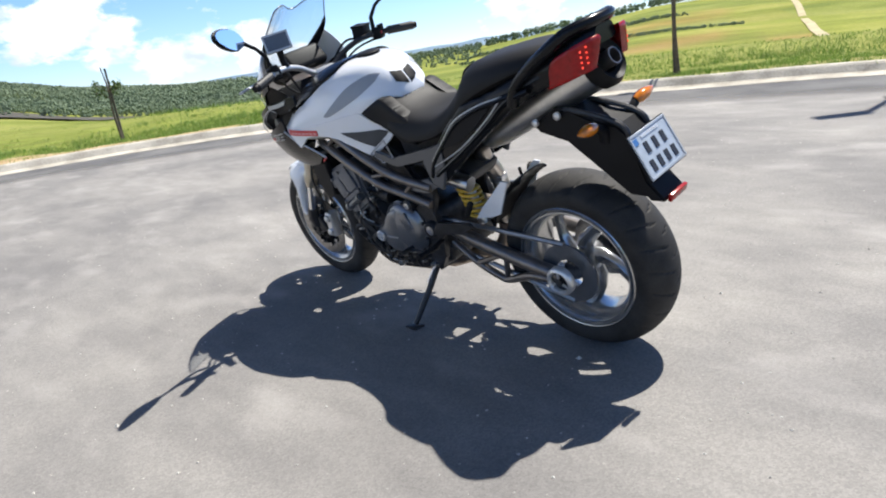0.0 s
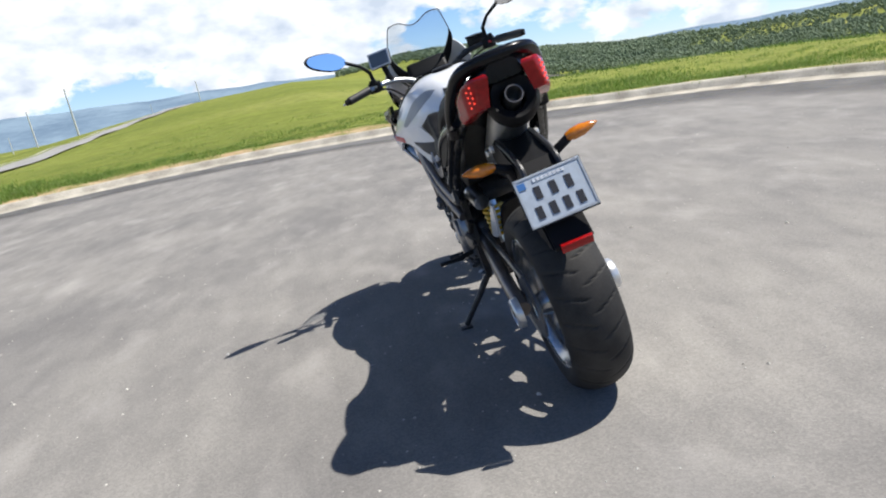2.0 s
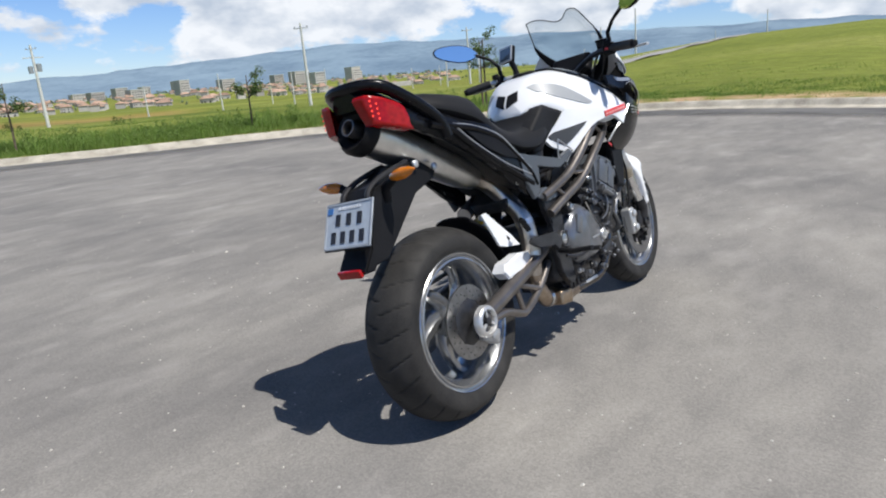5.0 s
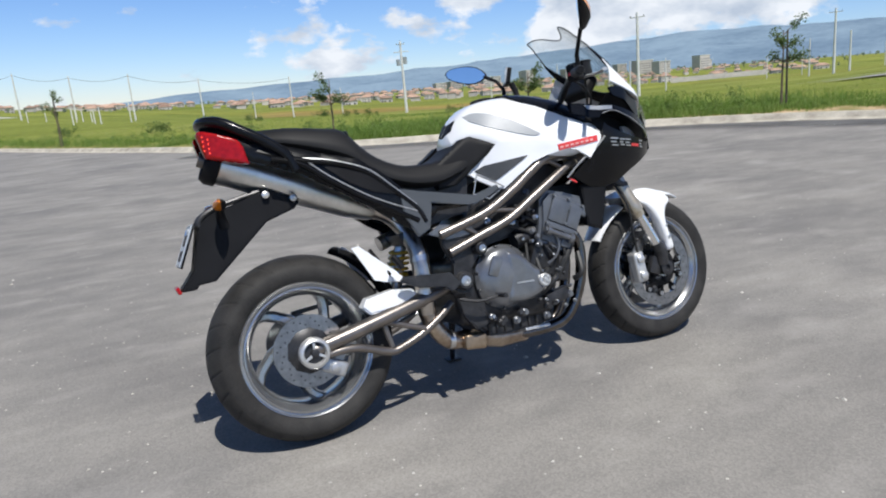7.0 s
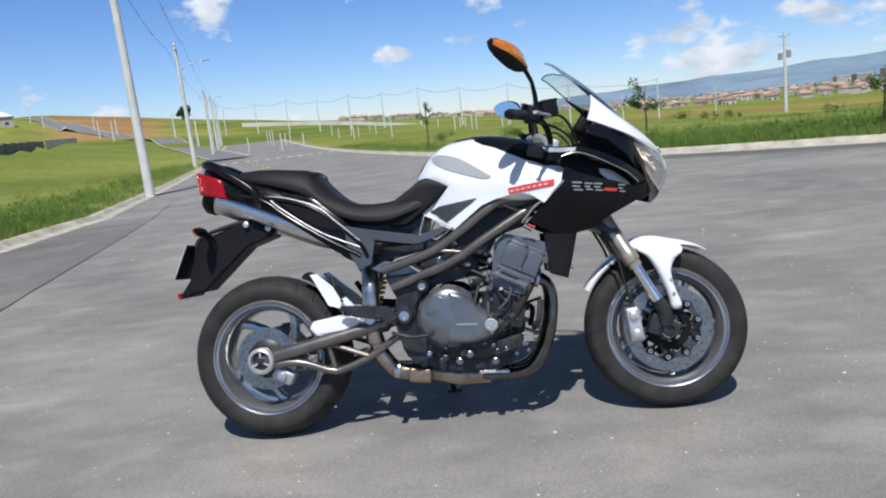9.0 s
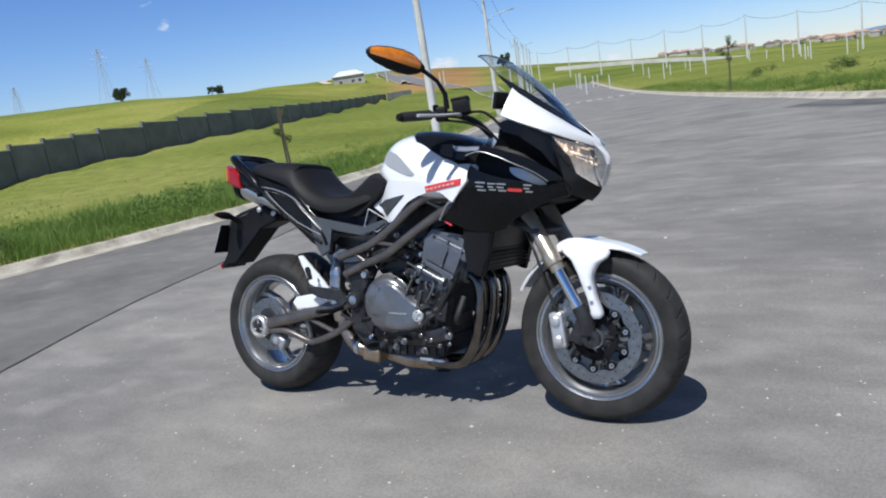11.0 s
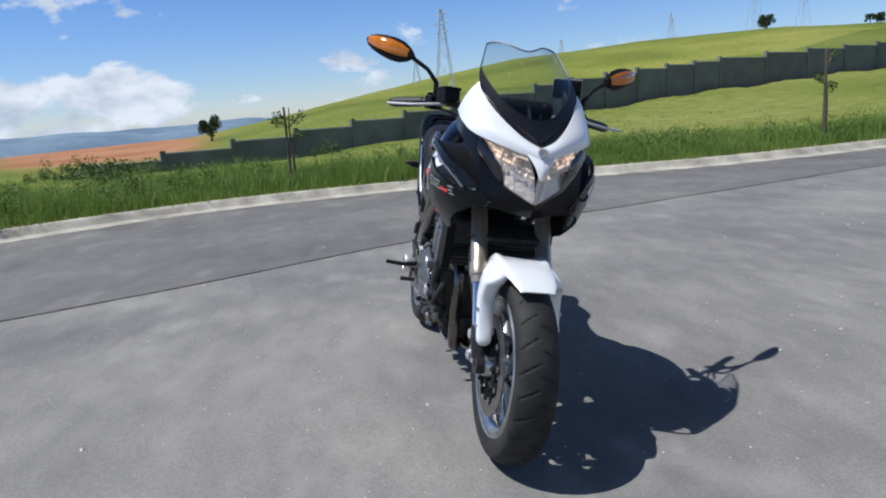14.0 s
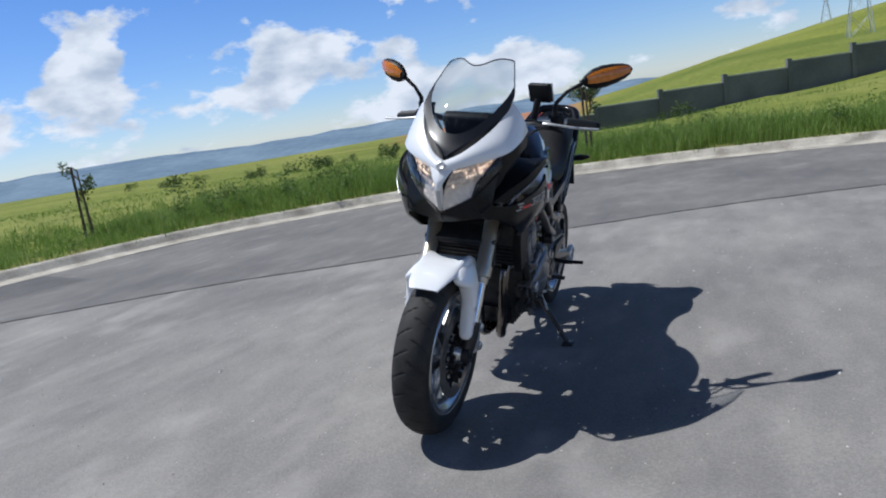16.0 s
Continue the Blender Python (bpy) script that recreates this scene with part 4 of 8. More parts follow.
def arc_shell(c, r0, a0, a1, half, thick, drop, n=26, m=9, r1=None, taper=(1.0, 1.0)):
    """A mudguard: an arc round a wheel's axle, curved down at its sides."""
    bm = bmesh.new()
    grids = []
    for t in (0, -thick):
        g = []
        for i in range(n):
            f = i / (n - 1)
            a = radians(a0 + (a1 - a0) * f)
            rr = r0 + ((r1 or r0) - r0) * f + t
            w = half * (taper[0] + (taper[1] - taper[0]) * f)
            row = []
            for j in range(m):
                u = -1 + 2 * j / (m - 1)
                r = rr - drop * abs(u) ** 2.6
                row.append(bm.verts.new((c.x + r * math.cos(a), c.y + (w + t * 0.5) * math.sin(u * 1.35) / math.sin(1.35), c.z + r * math.sin(a))))
            g.append(row)
        grids.append(g)
    for g in grids:
        for i in range(n - 1):
            for j in range(m - 1):
                bm.faces.new((g[i][j], g[i + 1][j], g[i + 1][j + 1], g[i][j + 1]))
    g, h = grids
    rim = [(i, 0) for i in range(n)] + [(n - 1, j) for j in range(1, m)] + [(i, m - 1) for i in range(n - 2, -1, -1)] + [(0, j) for j in range(m - 2, 0, -1)]
    for (i, j), (k, l) in zip(rim, rim[1:] + rim[:1]):
        bm.faces.new((g[i][j], h[i][j], h[k][l], g[k][l]))
    return bm


hug = part("rear_hugger", arc_shell(RC, 0.355, 62, 18, 0.075, 0.004, 0.02, r1=0.365), PLASTIC, bike, "black and white rear wheel hugger")
for s in (-1, 1):
    bm = plate_mesh([(0.196, 0.614), (0.222, 0.616), (0.275, 0.566), (0.334, 0.512), (0.372, 0.468), (0.300, 0.478), (0.258, 0.492), (0.228, 0.552)], lambda x, z: s * (0.094 + 0.06 * max(0, x - 0.2)), 0.008, 0.03, 0)
    part("hugger_side", bm, WHITE, hug, "white hugger side piece")
part("hugger_stay", tube([(0.27, -0.06, 0.595), (0.285, -0.08, 0.56), (0.315, -0.10, 0.50)], 0.006, 8), PLASTIC, hug)
# shock absorber between the arms
bm = bmesh.new()
top, bot = Vector((0.44, 0.06, 0.62)), Vector((0.38, 0.06, 0.43))
d = (bot - top)
pts = []
for k in range(90):
    f = k / 89
    a = f * 2 * math.pi * 6
    pts.append(top + d * (0.25 + 0.6 * f) + Vector((0.036 * math.cos(a), 0.036 * math.sin(a), 0)))
add_tube(bm, pts, 0.0065, 8)
shock = part("shock_spring", bm, SPRING, bike, "yellow coil spring of the shock absorber")
part("shock_damper", tube([top, bot], 0.022, 16), STEEL, shock)
part("shock_reservoir", tube([(0.36, 0.10, 0.60), (0.46, 0.11, 0.63)], 0.028, 16), STEEL, bike, "steel shock reservoir canister")
part("subframe_mount", box((0.12, 0.16, 0.05), pose(0.44, 0, 0.635, 0, -30), 0.01), ENGINE, bike)

# -- engine --
eng = part("crankcase", box((0.40, 0.28, 0.24), pose(0.74, 0, 0.37, 0, 4), 0.05, 4), ENGINE, bike, "black engine crankcase")
part("sump", prism([(0.60, 0.30), (0.62, 0.235), (0.66, 0.205), (0.72, 0.200), (0.88, 0.200), (0.93, 0.225), (0.96, 0.29)], 0.105, 0.010), ENGINE, eng)
for k in range(9):
    part("sump_rib", box((0.008, 0.225, 0.070), pose(0.650 + 0.034 * k, 0, 0.245, 0, 4), 0.003), ENGINE, eng)
part("heat_plate", box((0.11, 0.05, 0.012), pose(0.86, -0.075, 0.190, -8, 3), 0.004), ALU, bike, "bright strip on the exhaust collector")
part("airbox", prism([(0.60, 0.60), (0.66, 0.69), (0.78, 0.77), (0.92, 0.80), (1.06, 0.785), (1.02, 0.72), (0.92, 0.70), (0.86, 0.60), (0.80, 0.55), (0.66, 0.53)], 0.125, 0.015), ENGINE, bike, "black airbox under the tank")
for s in (-1, 1):
    for k, (x, z) in enumerate(((0.70, 0.62), (0.76, 0.68), (0.84, 0.64), (0.80, 0.60), (0.88, 0.70))):
        part("throttle_link", lathe([(0, 0.0), (0, 0.012), (0.012, 0.012), (0.014, 0.006), (0.022, 0.006), (0.022, 0)], (x, 0.125 * s, z), (0, s, 0.2), 10), (STEEL, GUNMETAL, ENGINE)[k % 3], eng)
    part("wiring_loom", tube([(0.62, 0.135 * s, 0.60), (0.72, 0.145 * s, 0.585), (0.82, 0.15 * s, 0.62), (0.90, 0.15 * s, 0.58)], 0.008, 8, 18), HOSE, eng)
    part("wiring_loom", tube([(0.66, 0.14 * s, 0.55), (0.74, 0.15 * s, 0.60), (0.86, 0.155 * s, 0.55), (0.90, 0.16 * s, 0.50)], 0.006, 8, 18), HOSE, eng)
fit_rng = random.Random(17)
for s in (-1, 1):
    for k in range(34):
        x, z = fit_rng.choice(((fit_rng.uniform(0.80, 0.90), fit_rng.uniform(0.50, 0.66)), (fit_rng.uniform(0.86, 0.98), fit_rng.uniform(0.28, 0.50)), (fit_rng.uniform(0.58, 0.92), fit_rng.uniform(0.265, 0.32))))
        r = fit_rng.uniform(0.006, 0.012)
        part("engine_fitting", lathe([(0, 0), (0, r), (0.010, r), (0.013, r * 0.7), (0.020, r * 0.65), (0.020, 0)], (x, (0.150 + fit_rng.uniform(0, 0.02)) * s, z), (fit_rng.uniform(-.4, .4), s, fit_rng.uniform(-.2, .5)), 8), fit_rng.choice((STEEL, GUNMETAL, GUNMETAL, ENGINE, ENGINE, ENGINE)), eng)
tilt = pose(0.982, 0, 0.572, 0, 27)
part("cylinder_block", box((0.150, 0.32, 0.14), tilt @ pose(0.0, 0, -0.13), 0.010, 2), ENGINE, eng, "black cylinder block")
hd = part("cylinder_head", prism([(0.905, 0.664), (0.945, 0.697), (1.02, 0.676), (1.092, 0.650), (1.090, 0.605), (1.045, 0.535), (0.992, 0.454), (0.93, 0.487), (0.871, 0.519), (0.893, 0.585)], 0.180, 0.012), HEAD_M, eng, "dark grey cylinder head with ribbed side plates")
for s in (-1, 1):
    part("head_plate", box((0.075, 0.014, 0.085), tilt @ pose(-0.026, 0.183 * s, 0.030), 0.006), HEAD_M, hd)
    part("head_plate", box((0.052, 0.014, 0.085), tilt @ pose(0.044, 0.183 * s, 0.030), 0.006), HEAD_M, hd)
    part("head_plate", box((0.135, 0.010, 0.020), tilt @ pose(0.0, 0.184 * s, -0.026), 0.004), HEAD_M, hd)
    part("head_pipe", tube([tilt @ Vector((-0.075, 0.20 * s, -0.052)), tilt @ Vector((0.05, 0.20 * s, -0.052))], 0.010, 12), GUNMETAL, hd, "cast coolant pipe")
    for x in (-0.066, 0.036):
        part("pipe_collar", tube([tilt @ Vector((x, 0.198 * s, -0.052)), tilt @ Vector((x + 0.016, 0.198 * s, -0.052))], 0.018, 12), GUNMETAL, hd)
    part("head_plate", box((0.045, 0.012, 0.055), tilt @ pose(0.040, 0.181 * s, -0.060), 0.004), HEAD_M, hd)
    part("cam_cover", box((0.150, 0.012, 0.040), tilt @ pose(0.020, 0.180 * s, 0.066), 0.006, 3), HEAD_M, hd, "rounded cam cover edge")
    for x, z in ((-0.066, 0.080), (0.0, 0.086), (0.066, 0.080), (-0.066, -0.026), (0.066, -0.026), (0.010, -0.005)):
        q = tilt @ Vector((x, 0.187 * s, z))
        part("head_bolt", lathe([(0, 0.0065), (0.006, 0.0065), (0.008, 0.005), (0.008, 0)], q, (0, s, 0), 8), GUNMETAL, hd)
for s in (-1, 1):
    cov = lathe([(0.0, 0.114), (0.010, 0.114), (0.013, 0.110), (0.024, 0.105), (0.034, 0.094), (0.041, 0.074), (0.046, 0.045), (0.048, 0.0)], (0.715, 0.148 * s, 0.418), (0, s, 0), 48)
    cover = part("clutch_cover" if s < 0 else "alternator_cover", cov, GUNMETAL, eng, "round dark grey engine side cover")
    wing = [(p[0], p[1]) for p in spline([(0.70, 0.325), (0.76, 0.316), (0.83, 0.320), (0.892, 0.341), (0.917, 0.376), (0.893, 0.408), (0.845, 0.432), (0.808, 0.468), (0.770, 0.498), (0.72, 0.512)], 40)]
    bm = rounded_plate(wing, lambda x, z: s * (0.195 - 0.026 * smooth_step(0.76, 0.93, x)), 0.055, 0.010, 0.022)
    part("cover_wing", bm, GUNMETAL, cover)
    bm = bmesh.new()
    add_box(bm, (0.042, 0.012, 0.072), pose(0.672, 0.189 * s, 0.462, 0, 24), 0.006)
    part("cover_boss", bm, GUNMETAL, cover)
    for k in range(11):
        a = 2 * math.pi * k / 11
        part("cover_bolt", lathe([(0, 0.007), (0.008, 0.007), (0.010, 0.0045), (0.010, 0)], (0.715 + 0.108 * math.cos(a), 0.158 * s, 0.418 + 0.108 * math.sin(a)), (0, s, 0), 8), ENGINE, cover)
    part("filler_cap" if s < 0 else "crank_cap", lathe([(0, 0.024), (0.012, 0.024), (0.016, 0.020), (0.016, 0.016), (0.012, 0.014), (0.012, 0.0)], (0.868, 0.176 * s, 0.376), (0, s, 0), 24), ALU, cover, "bright aluminium cap with spokes")
    for a in (40, 130):
        part("cap_rib", box((0.034, 0.004, 0.005), pose(0.868, 0.192 * s, 0.376, 0, a)), ALU, cover)
    bm = bmesh.new()
    for k in range(5):
        add_box(bm, (0.014, 0.003, 0.006), pose(0.752 + 0.015 * k, (0.1965 - 0.026 * smooth_step(0.76, 0.93, 0.752 + 0.015 * k)) * s, 0.388 - 0.001 * k, 0, 5))
    part("cover_lettering", bm, SILVER, cover, "bars of unreadable silver lettering")
# clutter round the engine: hoses, unions, brackets
rng = random.Random(7)
for s in (-1, 1):
    part("engine_box", box((0.06, 0.05, 0.05), pose(0.60, 0.13 * s, 0.33, 0, 10), 0.010), ENGINE, eng)
    part("engine_box", box((0.10, 0.04, 0.05), pose(0.93, 0.145 * s, 0.30, 0, -12), 0.012), ENGINE, eng)
    part("engine_box", box((0.05, 0.05, 0.09), pose(0.965, 0.15 * s, 0.40, 0, 14), 0.012), ENGINE, eng)
    part("starter_motor", lathe([(0, 0.0), (0, 0.032), (0.09, 0.032), (0.095, 0.02), (0.10, 0)], (0.80, 0.12 * s, 0.53), (0.97, 0, 0.24), 16), ENGINE, eng)
    part("oil_line", tube([(0.90, 0.175 * s, 0.43), (0.93, 0.19 * s, 0.455), (0.95, 0.19 * s, 0.50), (0.93, 0.185 * s, 0.55)], 0.0045, 8, 14), GUNMETAL, eng, "metal oil line")
    for k in range(8):
        x, z = rng.uniform(0.86, 1.02), rng.uniform(0.25, 0.48)
        part("engine_nut", lathe([(0, 0.008), (0.007, 0.008), (0.009, 0.005), (0.012, 0.004), (0.012, 0)], (x, 0.17 * s, z), (0, s, rng.uniform(-.3, .3)), 6), rng.choice((STEEL, GUNMETAL, GUNMETAL, ENGINE)), eng)
    for k in range(9):
        x, z = rng.uniform(0.84, 1.03), rng.uniform(0.26, 0.45)
        bm = tube([(x, 0.15 * s, z), (x + rng.uniform(-.05, .05), 0.18 * s, z + rng.uniform(.02, .08)), (x + rng.uniform(-.08, .08), 0.15 * s, z + rng.uniform(.05, .12))], rng.choice((0.006, 0.008, 0.011)), 8, 10)
        part("engine_hose", bm, rng.choice((HOSE, HOSE, ENGINE)), eng)
    for k in range(7):
        x, z = rng.uniform(0.62, 1.0), rng.uniform(0.24, 0.33)
        part("engine_fitting", lathe([(0, 0.014), (0.012, 0.014), (0.015, 0.009), (0.022, 0.009), (0.022, 0)], (x, 0.15 * s, z), (0, s, 0), 10), rng.choice((ENGINE, ENGINE, GUNMETAL)), eng)
    part("water_pump_hose", tube([(1.04, 0.12 * s, 0.60), (1.03, 0.165 * s, 0.52), (0.98, 0.175 * s, 0.44), (0.93, 0.155 * s, 0.36)], 0.014, 10, 16), HOSE, eng)
    part("throttle_body", lathe([(0, 0.03), (0.02, 0.03), (0.03, 0.024), (0.06, 0.024)], (0.86, 0.10 * s, 0.61), (-0.5, s, 0.4), 16), ENGINE, eng)

# -- exhaust --
for k, y in enumerate((-0.105, 0.0, 0.105)):
    bm = tube([(1.02, y, 0.53), (1.075, y, 0.51), (1.095, y, 0.455), (1.085, y * 1.0, 0.36), (1.055, y * 0.9, 0.27), (1.00, y * 0.75, 0.195), (0.92, y * 0.5, 0.172), (0.80, y * 0.35, 0.172)], 0.021, 12, 30)
    part("header_pipe", bm, mat("header_chrome", (0.15, 0.135, 0.125), 0.2, 1.0, vary=0.25, scale=18), bike, "dark chromed exhaust header pipe")
    bm = lathe([(-0.012, 0.024), (-0.012, 0.034), (0.012, 0.034), (0.012, 0.024)], (1.045, y, 0.525), (0.9, 0, -0.3), 16, True)
    part("header_flange", bm, STEEL, bike)
part("collector_pipe", tube([(0.84, -0.02, 0.172), (0.72, -0.03, 0.180), (0.62, -0.045, 0.205)], [0.036, 0.040, 0.034], 14), BRONZE, bike, "heat-tinted exhaust collector pipe")
part("catalyst_box", box((0.085, 0.075, 0.055), pose(0.585, -0.09, 0.205, 0, 8), 0.012, 3), JUNCTION, bike, "pale exhaust junction box")
# Paler steel for the upper pipe; its sunlit brightness is in the colour.
PIPE_LIT = mat("sunlit_pipe_steel", (0.50, 0.46, 0.42), 0.30, 1.0, vary=0.15, scale=14)
part("link_pipe", tube([(0.58, -0.07, 0.215), (0.50, -0.085, 0.225), (0.445, -0.09, 0.29), (0.425, -0.09, 0.36)], 0.031, 14, 18), BRONZE, bike, "heat-tinted link pipe to the muffler")
part("link_pipe", tube([(0.425, -0.098, 0.345), (0.424, -0.112, 0.42), (0.426, -0.112, 0.50), (0.428, -0.095, 0.57), (0.413, -0.045, 0.645), (0.375, -0.015, 0.705), (0.32, -0.005, 0.733)], 0.0325, 14, 30), PIPE_LIT, bike, "upper link pipe, coloured paler for its sunlit look")
for q, d in (((0.424, -0.112, 0.42), (0.05, 0, 1)), ((0.50, -0.085, 0.228), (-1, 0, 0.1)), ((0.427, -0.106, 0.535), (0, 0.2, 1))):
    part("pipe_clamp", lathe([(-0.010, 0.030), (-0.010, 0.034), (0.010, 0.034), (0.010, 0.030)], q, d, 16, True), STEEL, bike)
ax = Vector((-0.912, 0, 0.411)).normalized()
mc = Vector((0.33, -0.005, 0.728))
muff = part("muffler", lathe([(0.0, 0.03), (0.02, 0.042), (0.10, 0.054), (0.46, 0.061), (0.55, 0.063)], mc, ax, 40), MUFF, bike, "satin steel under-seat muffler")
part("muffler_end_cap", lathe([(0.535, 0.060), (0.540, 0.070), (0.570, 0.072), (0.588, 0.060), (0.572, 0.036), (0.54, 0.030)], mc, ax, 40), PLASTIC, muff, "black muffler end cap")
part("muffler_outlet", lathe([(0.52, 0.024), (0.575, 0.025), (0.605, 0.025), (0.605, 0.021), (0.52, 0.020), (0.52, 0.0)], mc, ax, 24), TUBE_M, muff, "short tailpipe outlet")

# -- frame --
for s in (-1, 1):
    y = 0.185 * s
    top_rail = spline([(1.13, 0.165 * s, 0.800), (1.05, 0.193 * s, 0.812), (0.954, 0.200 * s, 0.816), (0.875, 0.198 * s, 0.775), (0.802, 0.194 * s, 0.726), (0.690, 0.185 * s, 0.662), (0.590, 0.176 * s, 0.630), (0.493, 0.165 * s, 0.606)], 26)
    low_rail = spline([(1.07, 0.180 * s, 0.782), (1.02, 0.192 * s, 0.763), (0.880, 0.197 * s, 0.688), (0.755, 0.190 * s, 0.617), (0.640, 0.178 * s, 0.578), (0.520, 0.165 * s, 0.538)], 26)
    bm = bmesh.new()
    add_tube(bm, top_rail, 0.0168, 14)
    tr = part("frame_rail", bm, TUBE_M, bike, "satin steel trellis frame rail")
    bm = bmesh.new()
    add_tube(bm, low_rail, 0.0168, 14)
    part("frame_rail", bm, TUBE_M, bike, "satin steel trellis frame rail")
    for a, b in ((7, 5), (17, 13), (21, 20)):
        bm = bmesh.new()
        add_tube(bm, [top_rail[a + 1], low_rail[b]], 0.008, 10)
        part("frame_strut", bm, TUBE_M, tr)
    bm = plate_mesh([(0.50, 0.64), (0.565, 0.625), (0.625, 0.595), (0.66, 0.55), (0.63, 0.50), (0.602, 0.47), (0.592, 0.42), (0.600, 0.34), (0.640, 0.27), (0.58, 0.25), (0.54, 0.31), (0.518, 0.40), (0.53, 0.50), (0.50, 0.57)], lambda x, z: s * 0.158, 0.025, 0.06, 0.006)
    fp = part("frame_plate", bm, ENGINE, bike, "black cast frame plate")
    part("pivot_boss", lathe([(0, 0.034), (0.018, 0.032), (0.024, 0.027), (0.024, 0.019), (0.018, 0.018), (0.018, 0)], (0.556, 0.158 * s, 0.434), (0, s, 0), 28), ENGINE, fp)
    part("pivot_bolt", lathe([(0, 0.018), (0.006, 0.018), (0.007, 0.009), (0.004, 0.008), (0.004, 0)], (0.556, 0.176 * s, 0.434), (0, s, 0), 24), STEEL, fp, "bright pivot bolt")
    part("frame_boss", lathe([(0, 0.024), (0.030, 0.022), (0.034, 0.018), (0.034, 0)], (0.632, 0.158 * s, 0.535), (0, s, 0), 24), ENGINE, fp)
    part("frame_bolt", lathe([(0, 0.013), (0.004, 0.013), (0.005, 0.007), (0.002, 0.006), (0.002, 0)], (0.632, 0.192 * s, 0.535), (0, s, 0), 16), STEEL, fp)
    # foot rests
    bm = plate_mesh([(0.315, 0.478), (0.33, 0.492), (0.50, 0.475), (0.535, 0.43), (0.50, 0.405), (0.47, 0.43), (0.38, 0.445)], lambda x, z: s * 0.186, 0.014, 0.06, 0.004)
    hang = part("foot_rest_hanger", bm, ENGINE, bike, "black foot rest hanger plate")
    bm = bmesh.new()
    add_tube(bm, [(0.50, 0.18 * s, 0.405), (0.495, 0.235 * s, 0.398)], 0.010, 10)
    add_tube(bm, [(0.495, 0.225 * s, 0.397), (0.49, 0.315 * s, 0.405)], [0.014, 0.012], 8, True, 0.7)
    part("foot_peg", bm, PLASTIC, hang, "black rubber foot peg")
    bm = bmesh.new()
    add_tube(bm, spline([(0.51, 0.20 * s, 0.38), (0.58, 0.215 * s, 0.36), (0.66, 0.22 * s, 0.365)], 8), 0.006, 8)
    add_tube(bm, [(0.655, 0.205 * s, 0.365), (0.655, 0.265 * s, 0.367)], 0.009, 8)
    part("brake_pedal" if s < 0 else "gear_lever", bm, ENGINE, hang)
    part("passenger_peg", tube([(0.335, 0.175 * s, 0.52), (0.318, 0.168 * s, 0.555), (0.31, 0.165 * s, 0.565)], [0.010, 0.012, 0.010], 8), PLASTIC, hang, "folded black passenger peg")
    bm = plate_mesh([(0.45, 0.615), (0.50, 0.640), (0.61, 0.62), (0.64, 0.59), (0.52, 0.585)], lambda x, z: s * 0.168, 0.012, 0.06, 0.003)
    part("frame_gusset", bm, GUNMETAL, fp, "dark metal gusset on the frame")

# -- side stand --
bm = bmesh.new()
add_tube(bm, [(0.615, 0.11, 0.30), (0.635, 0.20, 0.185), (0.664, 0.300, 0.068)], [0.016, 0.013, 0.011], 10)
add_box(bm, (0.06, 0.05, 0.010), pose(0.667, 0.306, 0.060, 10.5), 0.003)
stand = part("side_stand", bm, ENGINE, bike, "black side stand folded down")
part("stand_spring", tube([(0.60, 0.12, 0.31), (0.645, 0.195, 0.20)], 0.006, 8), STEEL, stand)

# -- fork, front mudguard, brakes --
fa = Vector((0.235, 0, -0.455)).normalized()
ft = Vector((1.235, 0, 0.860))
for s in (-1, 1):
    o = Vector((0, 0.108 * s, 0))
    leg = part("fork_outer_tube", lathe([(0, 0.0), (0, 0.026), (0.30, 0.027), (0.305, 0.031), (0.345, 0.031), (0.35, 0.026), (0.37, 0.025), (0.37, 0.0)], ft + o, fa, 24), GOLD, bike, "bronze anodised fork tube")
    part("fork_inner_tube", tube([ft + o + fa * 0.36, ft + o + fa * 0.53], 0.0205, 20), CHROME, leg, "chrome fork slider")
    bm = bmesh.new()
    add_tube(bm, [ft + o + fa * 0.51, ft + o + fa * 0.555, FC + Vector((-0.012, 0.098 * s, 0.02))], [0.024, 0.027, 0.028], 14)
    add_lathe(bm, [(-0.02, 0.030), (0.018, 0.030), (0.020, 0.018), (0.020, 0.012), (0.010, 0.010), (0.010, 0.0)], FC + Vector((0, 0.098 * s, 0)), (0, s, 0), 20)
    add_box(bm, (0.055, 0.03, 0.075), pose(1.462, 0.092 * s, 0.315, 0, 25), 0.01)
    part("fork_foot", bm, ENGINE, leg, "black fork foot with axle clamp")
    bm = bmesh.new()
    add_box(bm, (0.050, 0.052, 0.125), pose(1.385, 0.078 * s, 0.322, 0, -6), 0.012, 3)
    for dz in (-0.034, 0.034):
        add_lathe(bm, [(0, 0.017), (0.010, 0.017), (0.014, 0.012), (0.014, 0)], (1.385 - 0.1 * dz, 0.103 * s, 0.322 + dz), (0, s, 0), 16)
    part("brake_caliper", bm, ALU, leg, "polished four-pot brake caliper")
    part("brake_hose", tube([(1.385, 0.09 * s, 0.385), (1.36, 0.11 * s, 0.47), (1.33, 0.13 * s, 0.60), (1.25, 0.10 * s, 0.75)], 0.005, 8, 20), HOSE, leg)
for q, nm in ((0.02, "top_yoke"), (0.20, "lower_yoke")):
    p = ft + fa * q
    part(nm, box((0.10, 0.27, 0.03), pose(p.x - 0.02, 0, p.z, 0, 27), 0.01), ALU if nm == "top_yoke" else ENGINE, bike, "cast aluminium fork yoke" if nm == "top_yoke" else "black lower fork yoke")
